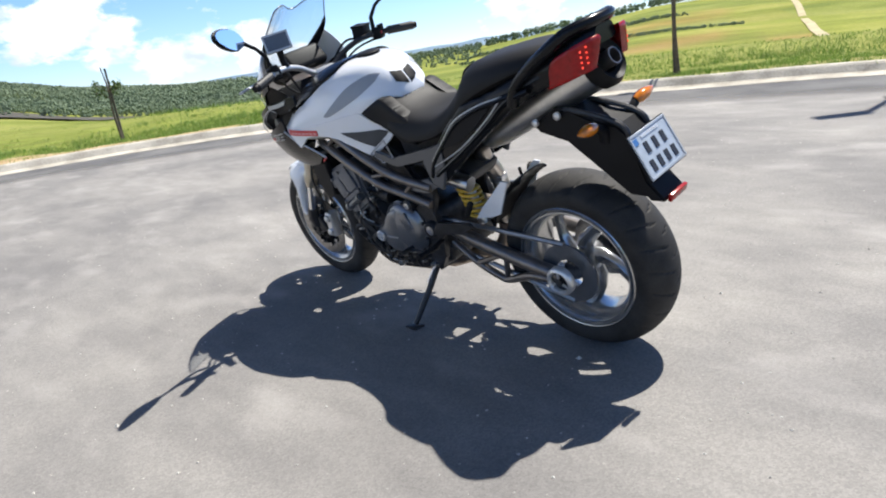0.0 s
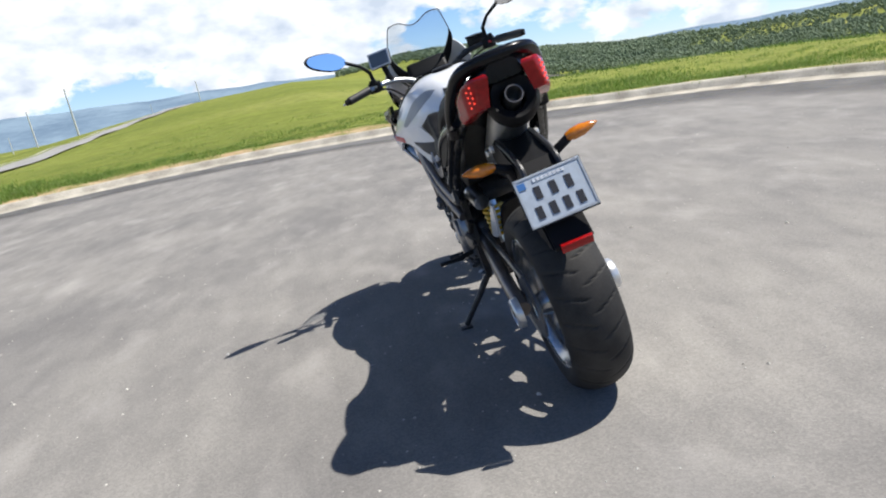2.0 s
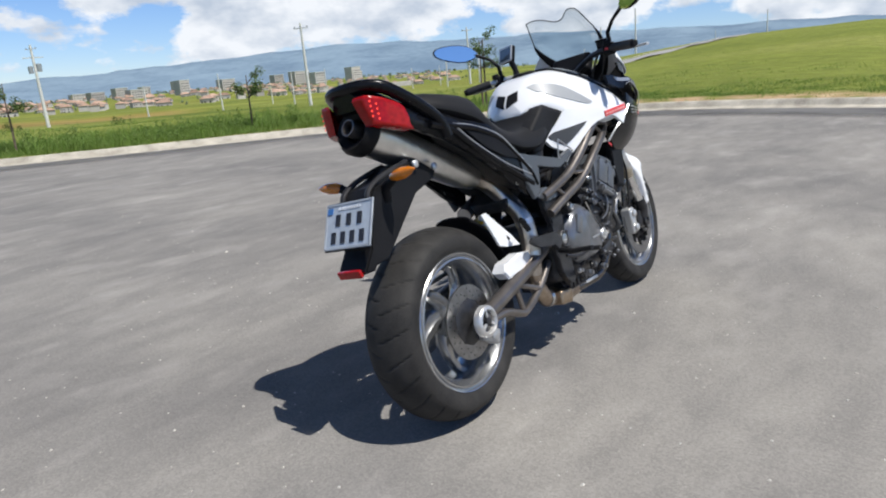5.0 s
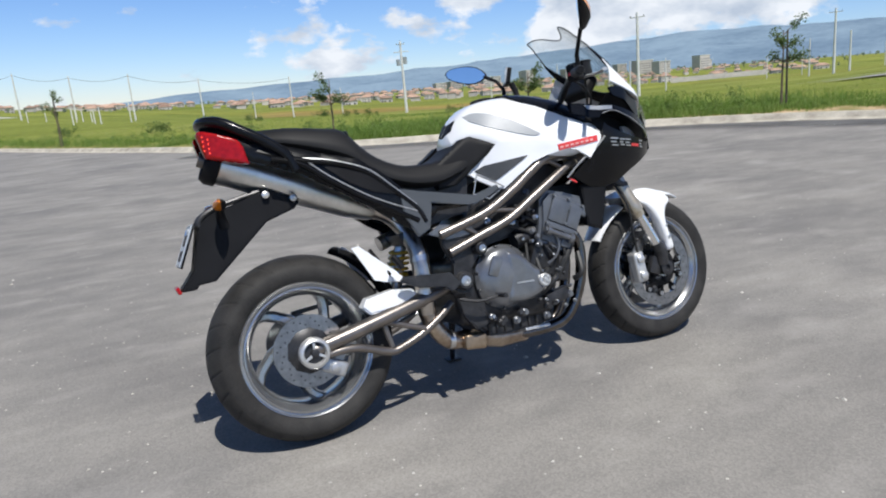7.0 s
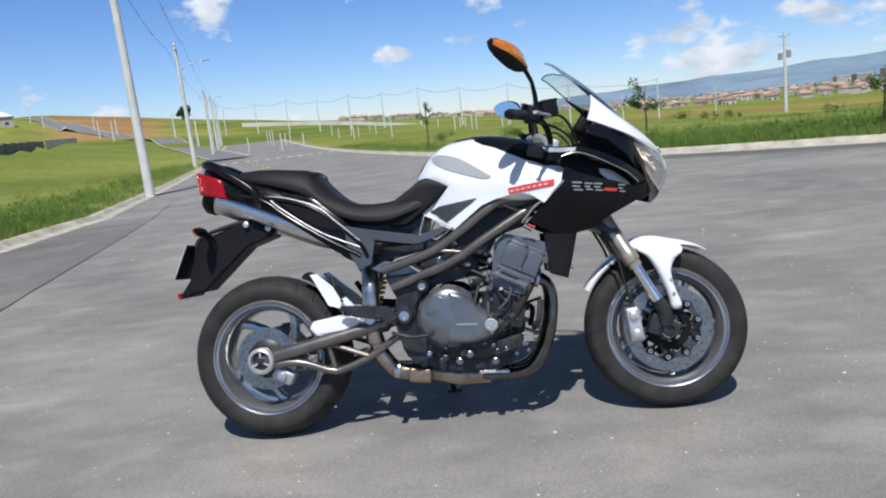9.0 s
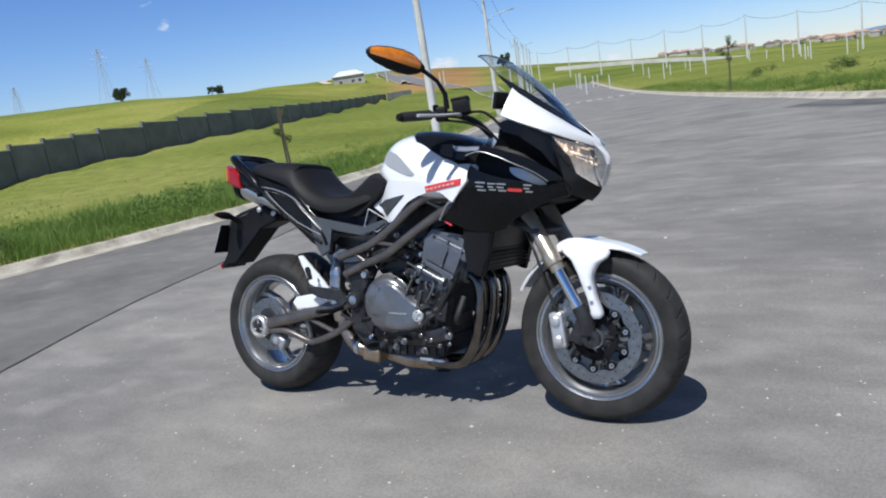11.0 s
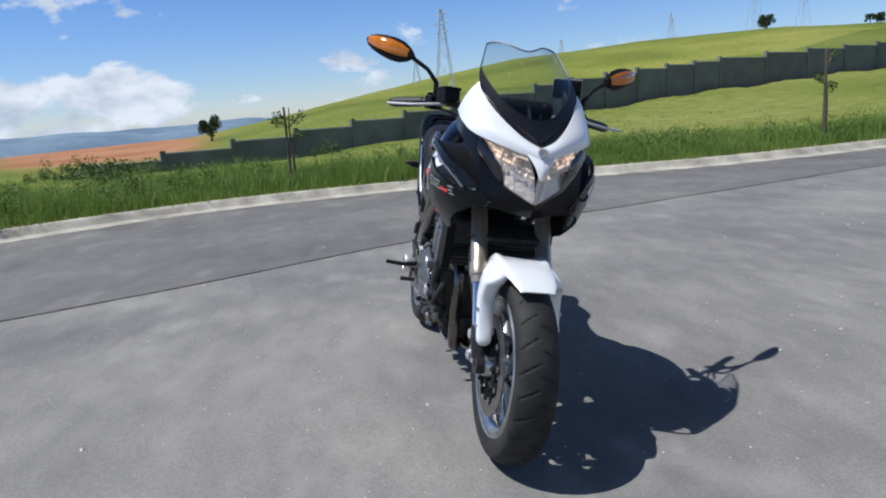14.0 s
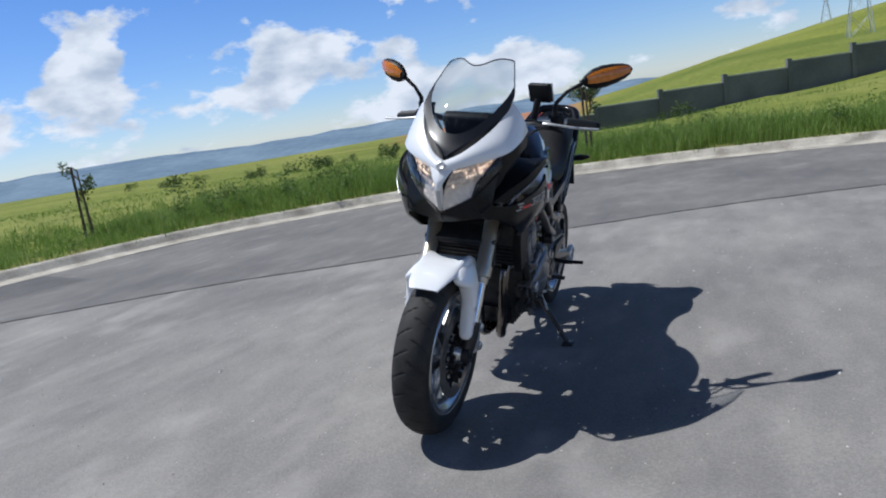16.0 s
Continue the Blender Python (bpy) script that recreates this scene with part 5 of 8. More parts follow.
def front_mudguard():
    """A shell over the front tyre: pointed ahead, wide with raised shoulders by the fork."""
    bm = bmesh.new()
    grids = []
    for t in (0.0, 0.004):
        g = []
        for i in range(26):
            f = i / 25
            a = radians(59 + 51 * f)
            r0 = float(np.interp(f, [0, 0.25, 0.5, 0.85, 1], [0.322, 0.325, 0.330, 0.345, 0.342]))
            w = float(np.interp(f, [0, 0.12, 0.35, 0.7, 1], [0.050, 0.064, 0.080, 0.090, 0.086]))
            drop = float(np.interp(f, [0, 0.2, 0.5, 1], [0.004, 0.010, 0.024, 0.028]))
            row = []
            for j in range(21):
                u = -1 + 2 * j / 20
                ear = 0.014 * math.exp(-((abs(u) - 0.72) / 0.2) ** 2) * smooth_step(0.35, 0.8, f)
                r = r0 - t - drop * abs(u) ** 3 + ear - 0.006 * (1 - abs(u)) * smooth_step(0.4, 0.9, f)
                row.append(bm.verts.new((FC.x + r * math.cos(a), (w - t * 0.4) * math.sin(u * 1.4) / math.sin(1.4), FC.z + r * math.sin(a))))
            g.append(row)
        grids.append(g)
    for g in grids:
        for i in range(25):
            for j in range(20):
                bm.faces.new((g[i][j], g[i + 1][j], g[i + 1][j + 1], g[i][j + 1]))
    g, h = grids
    rim = [(i, 0) for i in range(26)] + [(25, j) for j in range(1, 21)] + [(i, 20) for i in range(24, -1, -1)] + [(0, j) for j in range(19, 0, -1)]
    for (i, j), (k, l) in zip(rim, rim[1:] + rim[:1]):
        bm.faces.new((g[i][j], h[i][j], h[k][l], g[k][l]))
    return bm


fend = part("front_mudguard", front_mudguard(), WHITE, bike, "glossy white front mudguard", 60)
part("mudguard_rear", arc_shell(FC, 0.330, 118, 150, 0.074, 0.004, 0.016, taper=(1.0, 0.72)), WHITE, fend)
for s in (-1, 1):
    bm = bmesh.new()
    rings = []
    for z, xr, xf, mid, half in spline([(0.628, 1.425, 1.505, 0.058, 0.016), (0.612, 1.408, 1.550, 0.068, 0.024), (0.590, 1.415, 1.578, 0.080, 0.028), (0.568, 1.444, 1.574, 0.092, 0.030), (0.548, 1.458, 1.546, 0.098, 0.030), (0.510, 1.477, 1.527, 0.104, 0.028),
                                        (0.470, 1.492, 1.529, 0.105, 0.027), (0.430, 1.505, 1.538, 0.105, 0.026), (0.400, 1.510, 1.549, 0.105, 0.024), (0.380, 1.512, 1.553, 0.105, 0.022), (0.368, 1.518, 1.545, 0.105, 0.014)], 30):
        ring = []
        for k in range(20):
            a = 2 * math.pi * k / 20
            cx, cy = math.copysign(abs(math.cos(a)) ** 0.7, math.cos(a)), math.copysign(abs(math.sin(a)) ** 0.7, math.sin(a))
            ring.append(bm.verts.new(((xr + xf) / 2 + (xf - xr) / 2 * cx, s * (mid + half * cy), z)))
        rings.append(ring)
    for p, q in zip(rings, rings[1:]):
        for k in range(20):
            bm.faces.new((p[k], p[(k + 1) % 20], q[(k + 1) % 20], q[k]))
    bm.faces.new(rings[0])
    bm.faces.new(rings[-1])
    part("mudguard_arm", bm, WHITE, fend, "white mudguard arm reaching to the fork foot", 65)
    for dz in (0.0, 0.05):
        part("mudguard_bolt", lathe([(0, 0.006), (0.004, 0.006), (0.005, 0)], (1.524 - dz * 0.1, 0.130 * s, 0.425 + dz), (0, s, 0), 10), STEEL, fend)

# -- radiator and inner nose --
rad = part("radiator", box((0.045, 0.36, 0.17), pose(1.140, 0, 0.620, 0, 14), 0.008), ENGINE, bike, "black radiator behind the fork")
for k in range(12):
    part("radiator_fin", box((0.006, 0.33, 0.003), pose(1.160 + (5.5 - k) * 0.0033, 0, 0.620 + (5.5 - k) * -0.0130, 0, 14)), PLASTIC, rad)
for s in (-1, 1):
    bm = plate_mesh([(1.085, 0.69), (1.205, 0.69), (1.180, 0.60), (1.155, 0.517), (1.093, 0.540)], lambda x, z: s * 0.19, 0.03, 0.06, 0.006)
    part("radiator_shroud", bm, PLASTIC, rad, "black radiator side shroud")

# -- tank --
tank_bm = loft([
    (0.640, [(0, 0.955), (0.03, 0.95), (0.05, 0.93), (0.06, 0.91), (0, 0.90)]),
    (0.680, [(0, 1.005), (0.05, 0.998), (0.085, 0.965), (0.105, 0.915), (0, 0.87)]),
    (0.740, [(0, 1.048), (0.075, 1.040), (0.125, 0.995), (0.155, 0.89), (0, 0.80)]),
    (0.820, [(0, 1.062), (0.095, 1.055), (0.162, 0.995), (0.188, 0.83), (0, 0.78)]),
    (0.920, [(0, 1.058), (0.115, 1.050), (0.195, 0.980), (0.215, 0.825), (0, 0.78)]),
    (1.040, [(0, 1.032), (0.130, 1.022), (0.222, 0.945), (0.238, 0.815), (0, 0.79)]),
    (1.120, [(0, 0.995), (0.140, 0.985), (0.236, 0.905), (0.246, 0.825), (0, 0.81)]),
    (1.175, [(0, 0.945), (0.150, 0.935), (0.225, 0.885), (0.232, 0.855), (0, 0.84)]),
], 22, 36)
tank_tree = BVHTree.FromBMesh(tank_bm)
tank = part("fuel_tank", tank_bm, WHITE, bike, "glossy white fuel tank with grey and black inserts")


def draped(tree, s, off, spare):
    """Half widths found by looking in from the side s at a shape's skin."""
    def y(x, z):
        hit = tree.ray_cast(Vector((x, 0.8 * s, z)), Vector((0, -s, 0)))
        return (hit[0].y if hit[0] is not None else s * spare) + s * off
    return y


for s in (-1, 1):
    ins = [(p[0], p[1]) for p in spline([(0.699, 1.006), (0.732, 1.012), (0.806, 0.985), (0.866, 0.942), (0.920, 0.899)], 18)] + [(p[0], p[1]) for p in spline([(0.908, 0.895), (0.884, 0.898), (0.821, 0.921), (0.748, 0.953), (0.707, 0.985)], 14)]
    bm = plate_mesh(ins, draped(tank_tree, s, 0.003, 0.16), 0.008, 0.02, 0)
    part("tank_insert", bm, INSERT, tank, "grey recessed insert on the tank flank")
    # white side panel below, with a black knee pad framed in white
    side = [(0.654, 0.799), (0.734, 0.856), (0.767, 0.892), (0.86, 0.885), (1.06, 0.860), (1.150, 0.872), (1.162, 0.858), (1.093, 0.786), (1.045, 0.822), (1.005, 0.831), (0.931, 0.820), (0.878, 0.803), (0.82, 0.764), (0.766, 0.726), (0.736, 0.738)]
    flank = draped(tank_tree, s, 0.003, 0.19)
    widest = lambda x: float(np.interp(x, [0.65, 0.68, 0.74, 0.82, 0.92, 1.04, 1.12, 1.175], [0.93, 0.925, 0.90, 0.845, 0.84, 0.83, 0.84, 0.862]))
    bm = plate_mesh(side, lambda x, z: flank(max(x, 0.70), max(z, widest(max(x, 0.70)))), 0.012, 0.02, 0)
    side_tree = BVHTree.FromBMesh(bm)
    sp = part("side_panel", bm, WHITE, bike, "white side panel under the tank")
    pad = [(0.682, 0.804), (0.742, 0.758), (0.834, 0.812), (0.860, 0.830), (0.716, 0.818)]
    bm = plate_mesh(pad, lambda x, z: flank(max(x, 0.70), max(z, widest(max(x, 0.70)))) + 0.004 * s, 0.006, 0.02, 0.001)
    part("knee_pad", bm, mat("dark_mesh_pad", (0.05, 0.053, 0.057), 0.5, vary=0.25, bump=0.1, bscale=260), sp, "dark textured knee pad")
    skin = lambda x, z, o: s * max(abs(draped(side_tree, s, 0, 0.2)(x, z)), abs(draped(tank_tree, s, 0, 0.2)(x, z))) + s * o
    sk = lambda x: 0.840 + (x - 0.98) * 0.085
    bm = plate_mesh([(0.976, sk(0.976) - 0.011), (1.132, sk(1.132) - 0.011), (1.135, sk(1.135) + 0.011), (0.973, sk(0.973) + 0.011)], lambda x, z: skin(x, z, 0.003), 0.004, 0.02, 0)
    st = part("maker_sticker", bm, REDINK, sp, "red sticker with white lettering bars")
    for k in range(7):
        x0 = 0.98 + 0.0195 * k
        bm = plate_mesh([(x0, sk(x0) - 0.005), (x0 + 0.0125, sk(x0) - 0.004), (x0 + 0.0125, sk(x0) + 0.003), (x0, sk(x0) + 0.002)], lambda x, z: skin(x, z, 0.0045), 0.003, 0.02, 0)
        part("sticker_bar", bm, PINK, st)
    # black knee region of the seat rising on the tank
    waist_x, waist_y = zip(*[(p[0], p[1]) for p in spline([(0.48, 0.152), (0.60, 0.147), (0.68, 0.148), (0.73, 0.160), (0.78, 0.182)], 30)])
    kn = [(0.50, 0.825), (0.56, 0.862), (0.61, 0.893), (0.653, 0.924), (0.681, 0.929), (0.767, 0.890), (0.734, 0.856), (0.652, 0.799), (0.60, 0.765), (0.533, 0.758)]
    bm = rounded_plate(kn, lambda x, z: s * (float(np.interp(x, waist_x, waist_y)) - 0.15 * max(0, z - 0.9)), 0.045, 0.010, 0.010)
    part("seat_side", bm, SEAT, bike, "black vinyl seat side against the tank")
# black inlays on the tank's white tongue, facing the rider
for s in (-1, 1):
    bm = bmesh.new()
    corners = [Vector((0.046, 1.002)), Vector((0.005, 0.992)), Vector((0.005, 0.944)), Vector((0.050, 0.964))]
    grids = []
    for lift in (0.003, -0.003):
        grid = []
        for i in range(7):
            row = []
            for j in range(7):
                q = corners[0].lerp(corners[1], i / 6).lerp(corners[3].lerp(corners[2], i / 6), j / 6)
                hit = tank_tree.ray_cast(Vector((0.3, q.x * s, q.y)), Vector((1, 0, 0)))[0]
                row.append(bm.verts.new(((hit.x if hit else 0.68) - lift, q.x * s, q.y)))
            grid.append(row)
        for i in range(6):
            for j in range(6):
                bm.faces.new((grid[i][j], grid[i + 1][j], grid[i + 1][j + 1], grid[i][j + 1]))
        grids.append(grid)
    rim = [(i, 0) for i in range(7)] + [(6, j) for j in range(1, 7)] + [(i, 6) for i in range(5, -1, -1)] + [(0, j) for j in range(5, 0, -1)]
    for (i, j), (k, l) in zip(rim, rim[1:] + rim[:1]):
        bm.faces.new((grids[0][i][j], grids[1][i][j], grids[1][k][l], grids[0][k][l]))
    part("tank_inlay", bm, PLASTIC, tank, "small black triangular inlay at the tank's rear")


def tank_top(x, y):
    hit = tank_tree.ray_cast(Vector((x, y, 2.0)), Vector((0, 0, -1)))
    return hit[0].z if hit[0] is not None else 0.9


bm = plate_mesh([(0.858, -0.08), (0.872, -0.135), (0.895, -0.160), (0.987, -0.203), (1.04, -0.221), (1.11, -0.232), (1.160, -0.21), (1.170, 0), (1.160, 0.21), (1.11, 0.232), (1.04, 0.221), (0.987, 0.203), (0.895, 0.160), (0.872, 0.135), (0.858, 0.08), (0.850, 0)], lambda x, z: 0.009, 0.018, 0.02, 0.002)
for v in bm.verts:
    x, w, t = v.co.x, v.co.z, v.co.y
    v.co = Vector((x, w, tank_top(x, w) + t))
part("tank_top_cover", bm, BLACK, tank, "black cover behind the handlebar on the tank")
part("fuel_cap", lathe([(0, 0.045), (0.012, 0.045), (0.016, 0.038), (0.016, 0)], (0.83, 0, 1.058), (-0.03, 0, 1), 28), PLASTIC, tank, "black locking fuel cap")

# -- seat and tail --
seat = part("seat", loft([
    (-0.045, [(0, 1.040), (0.05, 1.038), (0.085, 1.020), (0.090, 0.995), (0, 0.985)]),
    (0.05, [(0, 1.038), (0.08, 1.034), (0.122, 1.010), (0.128, 0.97), (0, 0.95)]),
    (0.16, [(0, 1.025), (0.09, 1.020), (0.138, 0.990), (0.145, 0.935), (0, 0.92)]),
    (0.235, [(0, 1.010), (0.09, 1.004), (0.142, 0.965), (0.150, 0.90), (0, 0.89)]),
    (0.285, [(0, 0.955), (0.09, 0.950), (0.145, 0.915), (0.155, 0.86), (0, 0.85)]),
    (0.340, [(0, 0.897), (0.10, 0.897), (0.150, 0.875), (0.160, 0.82), (0, 0.81)]),
    (0.420, [(0, 0.862), (0.11, 0.862), (0.158, 0.840), (0.165, 0.79), (0, 0.78)]),
    (0.520, [(0, 0.858), (0.11, 0.858), (0.152, 0.838), (0.165, 0.78), (0, 0.77)]),
    (0.600, [(0, 0.882), (0.09, 0.878), (0.138, 0.855), (0.155, 0.80), (0, 0.79)]),
    (0.660, [(0, 0.925), (0.07, 0.922), (0.118, 0.895), (0.14, 0.82), (0, 0.81)]),
    (0.700, [(0, 0.945), (0.06, 0.943), (0.10, 0.92), (0.13, 0.85), (0, 0.83)]),
], 18, 44), SEAT, bike, "black vinyl two-level seat")
part("seat_seam", tube([(0.24, -0.130, 0.972), (0.25, -0.09, 0.999), (0.252, 0, 1.004), (0.25, 0.09, 0.999), (0.24, 0.130, 0.972)], 0.0035, 6, 20), PLASTIC, seat)
tail = part("tail_cowl", loft([
    (-0.205, [(0, 1.068), (0.03, 1.066), (0.044, 1.052), (0.048, 1.022), (0, 1.018)]),
    (-0.15, [(0, 1.066), (0.06, 1.062), (0.086, 1.040), (0.090, 1.000), (0, 1.003)]),
    (-0.05, [(0, 1.012), (0.09, 1.006), (0.116, 0.990), (0.120, 0.950), (0, 0.970)]),
    (0.10, [(0, 0.965), (0.10, 0.960), (0.138, 0.945), (0.142, 0.90), (0, 0.88)]),
    (0.26, [(0, 0.90), (0.10, 0.895), (0.140, 0.875), (0.145, 0.83), (0, 0.80)]),
], 16, 20), BLACK, bike, "black tail cowl round the rear lights")
for s in (-1, 1):
    sidec = [(-0.150, 1.020), (-0.02, 0.995), (0.10, 0.945), (0.255, 0.905), (0.345, 0.825), (0.43, 0.735), (0.47, 0.715), (0.63, 0.722), (0.655, 0.69), (0.50, 0.688), (0.465, 0.66), (0.450, 0.612), (0.432, 0.621), (0.351, 0.670), (0.281, 0.726), (0.19, 0.792), (0.066, 0.876), (-0.074, 0.934), (-0.12, 0.960)]
    bm = rounded_plate(sidec, lambda x, z: s * (0.127 + 0.04 * smooth_step(-0.1, 0.4, x) + 0.012 * math.sin((z - 0.6) * 9)), 0.014, 0.018, 0.012)
    sc = part("tail_side_cover", bm, BLACK, bike, "black side cover with silver trim lines")
    yv = lambda x: s * (0.143 + 0.04 * smooth_step(-0.1, 0.4, x))
    ya = lambda x: s * (0.134 + 0.04 * smooth_step(-0.1, 0.4, x))
    part("cover_arch", tube([(0.02, ya(0.02), 0.930), (0.10, ya(0.10), 0.912), (0.18, ya(0.18), 0.892), (0.27, ya(0.27), 0.852), (0.34, ya(0.34), 0.790), (0.42, ya(0.42), 0.712), (0.445, ya(0.445), 0.660)], 0.015, 10, 28, 0.7), BLACK, sc, "glossy black arch rail of the side cover")
    part("cover_arch", tube([(-0.02, ya(-0.02), 0.935), (0.07, ya(0.07), 0.905), (0.15, ya(0.15), 0.842), (0.28, ya(0.28), 0.752), (0.42, ya(0.42), 0.668)], 0.016, 10, 24, 0.7), BLACK, sc)
    part("trim_line", tube([(0.06, yv(0.06), 0.925), (0.16, yv(0.16), 0.905), (0.27, yv(0.27), 0.862), (0.34, yv(0.34), 0.800), (0.42, yv(0.42), 0.722)], 0.0032, 8, 26), SILVER, sc, "curved silver trim line")
    part("seat_base", prism([(0.02, 0.93), (0.25, 0.80), (0.40, 0.68), (0.47, 0.64), (0.64, 0.67), (0.66, 0.80), (0.45, 0.80), (0.3, 0.88)], 0.112), ENGINE, bike, "black under-seat tray") if s < 0 else None
    part("trim_line", tube([(0.08, yv(0.08), 0.918), (0.15, yv(0.15), 0.855), (0.28, yv(0.28), 0.765), (0.42, yv(0.42), 0.700)], 0.0026, 8, 20), SILVER, sc, "curved silver trim line")
    bm = plate_mesh([(0.13, 0.895), (0.20, 0.885), (0.29, 0.84), (0.36, 0.765), (0.28, 0.785), (0.20, 0.83)], lambda x, z: s * (0.1335 + 0.04 * smooth_step(-0.1, 0.4, x) + 0.012 * math.sin((z - 0.6) * 9)), 0.004, 0.03, 0.002)
    part("side_vent", bm, PLASTIC, sc, "matt black vent recess")
    gm = [(0.368, 0.782), (0.435, 0.765), (0.638, 0.722), (0.736, 0.745), (0.745, 0.728), (0.635, 0.688), (0.475, 0.719), (0.456, 0.633), (0.41, 0.613), (0.372, 0.690)]
    bm = plate_mesh(gm, lambda x, z: s * 0.183, 0.016, 0.05, 0.004)
    part("frame_cover", bm, DARKGREY, bike, "dark grey frame cover under the seat")
    tri = [(0.665, 0.790), (0.765, 0.735), (0.70, 0.700), (0.64, 0.725)]
    bm = bmesh.new()
    add_tube(bm, [Vector((x, s * 0.178, z)) for x, z in tri + tri[:1]], 0.003, 8)
    part("triangle_trim", bm, SILVER, sc, "silver triangular trim")
    bm = bmesh.new()
    add_lathe(bm, [(0, 0.012), (0.008, 0.012), (0.010, 0)], (0.415, 0.170 * s, 0.655), (0, s, 0), 12)
    add_lathe(bm, [(0, 0.012), (0.008, 0.012), (0.010, 0)], (0.345, 0.160 * s, 0.690), (0, s, 0), 12)
    part("cover_bolts", bm, STEEL, sc)
    # rear light
    tl = [(-0.222, 1.040), (-0.212, 1.049), (-0.160, 1.030), (-0.105, 1.002), (-0.090, 0.945), (-0.095, 0.932), (-0.198, 0.962), (-0.208, 0.972)]
    tly = lambda x, o=0.0: s * (float(np.interp(x, [-0.225, -0.205, -0.17, -0.085], [0.078, 0.100, 0.119, 0.134])) + o)
    tl = [(p[0], p[1]) for p in spline(tl + tl[:1], 40)][:-1]
    bm = rounded_plate(tl, lambda x, z: tly(x), 0.03, 0.007, 0.006)
    tlp = part("tail_light", bm, RED, bike, "red rear light lens")
    for k in range(8):
        i, j = divmod(k, 4)
        x = -0.207 + 0.014 * i
        part("light_diode", lathe([(0, 0.0034), (0.0015, 0.0028), (0.002, 0)], (x, tly(x, 0.001), 1.030 - 0.010 * i - 0.014 * j), (-0.8, 0.6 * s, 0.0), 8), REDGLOW, tlp, "lit red diode")
bm = bmesh.new()
add_tube(bm, spline([(0.05, -0.138, 0.890), (0.025, -0.137, 0.945), (-0.03, -0.130, 0.992), (-0.085, -0.121, 1.028), (-0.145, -0.098, 1.066), (-0.185, -0.055, 1.078), (-0.195, 0, 1.080), (-0.185, 0.055, 1.078), (-0.145, 0.098, 1.066), (-0.085, 0.121, 1.028), (-0.03, 0.130, 0.992), (0.025, 0.137, 0.945), (0.05, 0.138, 0.890)], 48), 0.023, 12, True, 0.8)
part("grab_rail", bm, BLACK, bike, "black pillion grab rail")

# -- plate holder --
bm = prism([(-0.266, 0.765), (-0.232, 0.798), (-0.153, 0.815), (-0.087, 0.842), (-0.024, 0.850), (0.063, 0.795), (0.043, 0.775), (-0.053, 0.746), (-0.239, 0.588), (-0.29, 0.584), (-0.30, 0.572), (-0.342, 0.572), (-0.341, 0.583), (-0.300, 0.634)], 0.058, 0.006)
hold = part("plate_holder", bm, PLASTIC, bike, "black plate holder and rear mudflap", 20)
for s in (-1, 1):
    part("holder_bracket", tube([(-0.262, 0.050 * s, 0.762), (-0.250, 0.050 * s, 0.790), (-0.203, 0.050 * s, 0.814), (-0.133, 0.050 * s, 0.832), (-0.060, 0.050 * s, 0.846)], 0.0085, 8, 16), ENGINE, hold)
    for x, z in ((0.042, 0.810), (-0.045, 0.832)):
        part("holder_bolt", lathe([(0, 0.012), (0.008, 0.012), (0.011, 0.008), (0.011, 0)], (x, 0.066 * s, z), (0, s, 0), 14), ALU, hold)
    stalk = part("indicator_stalk", tube([(-0.185, 0.050 * s, 0.752), (-0.192, 0.066 * s, 0.788), (-0.196, 0.115 * s, 0.812)], [0.018, 0.014, 0.013], 10), PLASTIC, bike, "black rear indicator stalk")
    tip = Vector((-0.204, 0.196 * s, 0.824))
    base = Vector((-0.196, 0.105 * s, 0.812))
    for half, nm, mt, lab in ((-1, "indicator_lens", AMBER, "amber rear indicator lens"), (1, "indicator_housing", PLASTIC, "black indicator housing")):
        bm = bmesh.new()
        add_tube(bm, [base, base.lerp(tip, 0.2), base.lerp(tip, 0.5), base.lerp(tip, 0.8), tip], [0.013, 0.020, 0.021, 0.013, 0.003], 16, True, 0.85)
        bmesh.ops.bisect_plane(bm, geom=bm.verts[:] + bm.edges[:] + bm.faces[:], plane_co=base + Vector((0.003, 0, 0)), plane_no=(half, 0.08 * s * half, 0), clear_inner=True)
        bmesh.ops.holes_fill(bm, edges=[e for e in bm.edges if len(e.link_faces) == 1])
        part(nm, bm, mt, stalk, lab)
pm = Matrix.Translation((-0.310, -0.003, 0.712)) @ Matrix.Rotation(radians(25.0), 4, "Y")
bm = bmesh.new()
add_box(bm, (0.003, 0.187, 0.136), pm, 0.001, 1)
part("plate_backing", box((0.006, 0.192, 0.142), pm @ pose(0.0052, 0, 0), 0.002), PLASTIC, bike, "black plate backing")
pl = part("number_plate", bm, PLATE, bike, "grey two-line number plate with dark bars")
bm = bmesh.new()
for y0, z0, w, h in ((0, 0.064, 0.183, 0.005), (0, -0.064, 0.183, 0.005), (0.0905, 0, 0.005, 0.132), (-0.0905, 0, 0.005, 0.132)):
    add_box(bm, (0.003, w, h), pm @ pose(-0.0022, y0, z0))
part("plate_border", bm, mat("plate_edge", (0.35, 0.38, 0.42), 0.4), pl)
for k in range(7):
    y0, z0 = (0.042 - 0.043 * k, 0.017) if k < 3 else (0.057 - 0.038 * (k - 3), -0.034)
    part("plate_bar", box((0.002, 0.018, 0.034), pm @ pose(-0.0026, y0, z0)), INK, pl, "dark bar in place of a character")
for k in range(8):
    part("plate_heading", box((0.002, 0.008, 0.009), pm @ pose(-0.0026, 0.04 - 0.0115 * k, 0.051)), mat("plate_pale", (0.62, 0.65, 0.69), 0.4), pl)
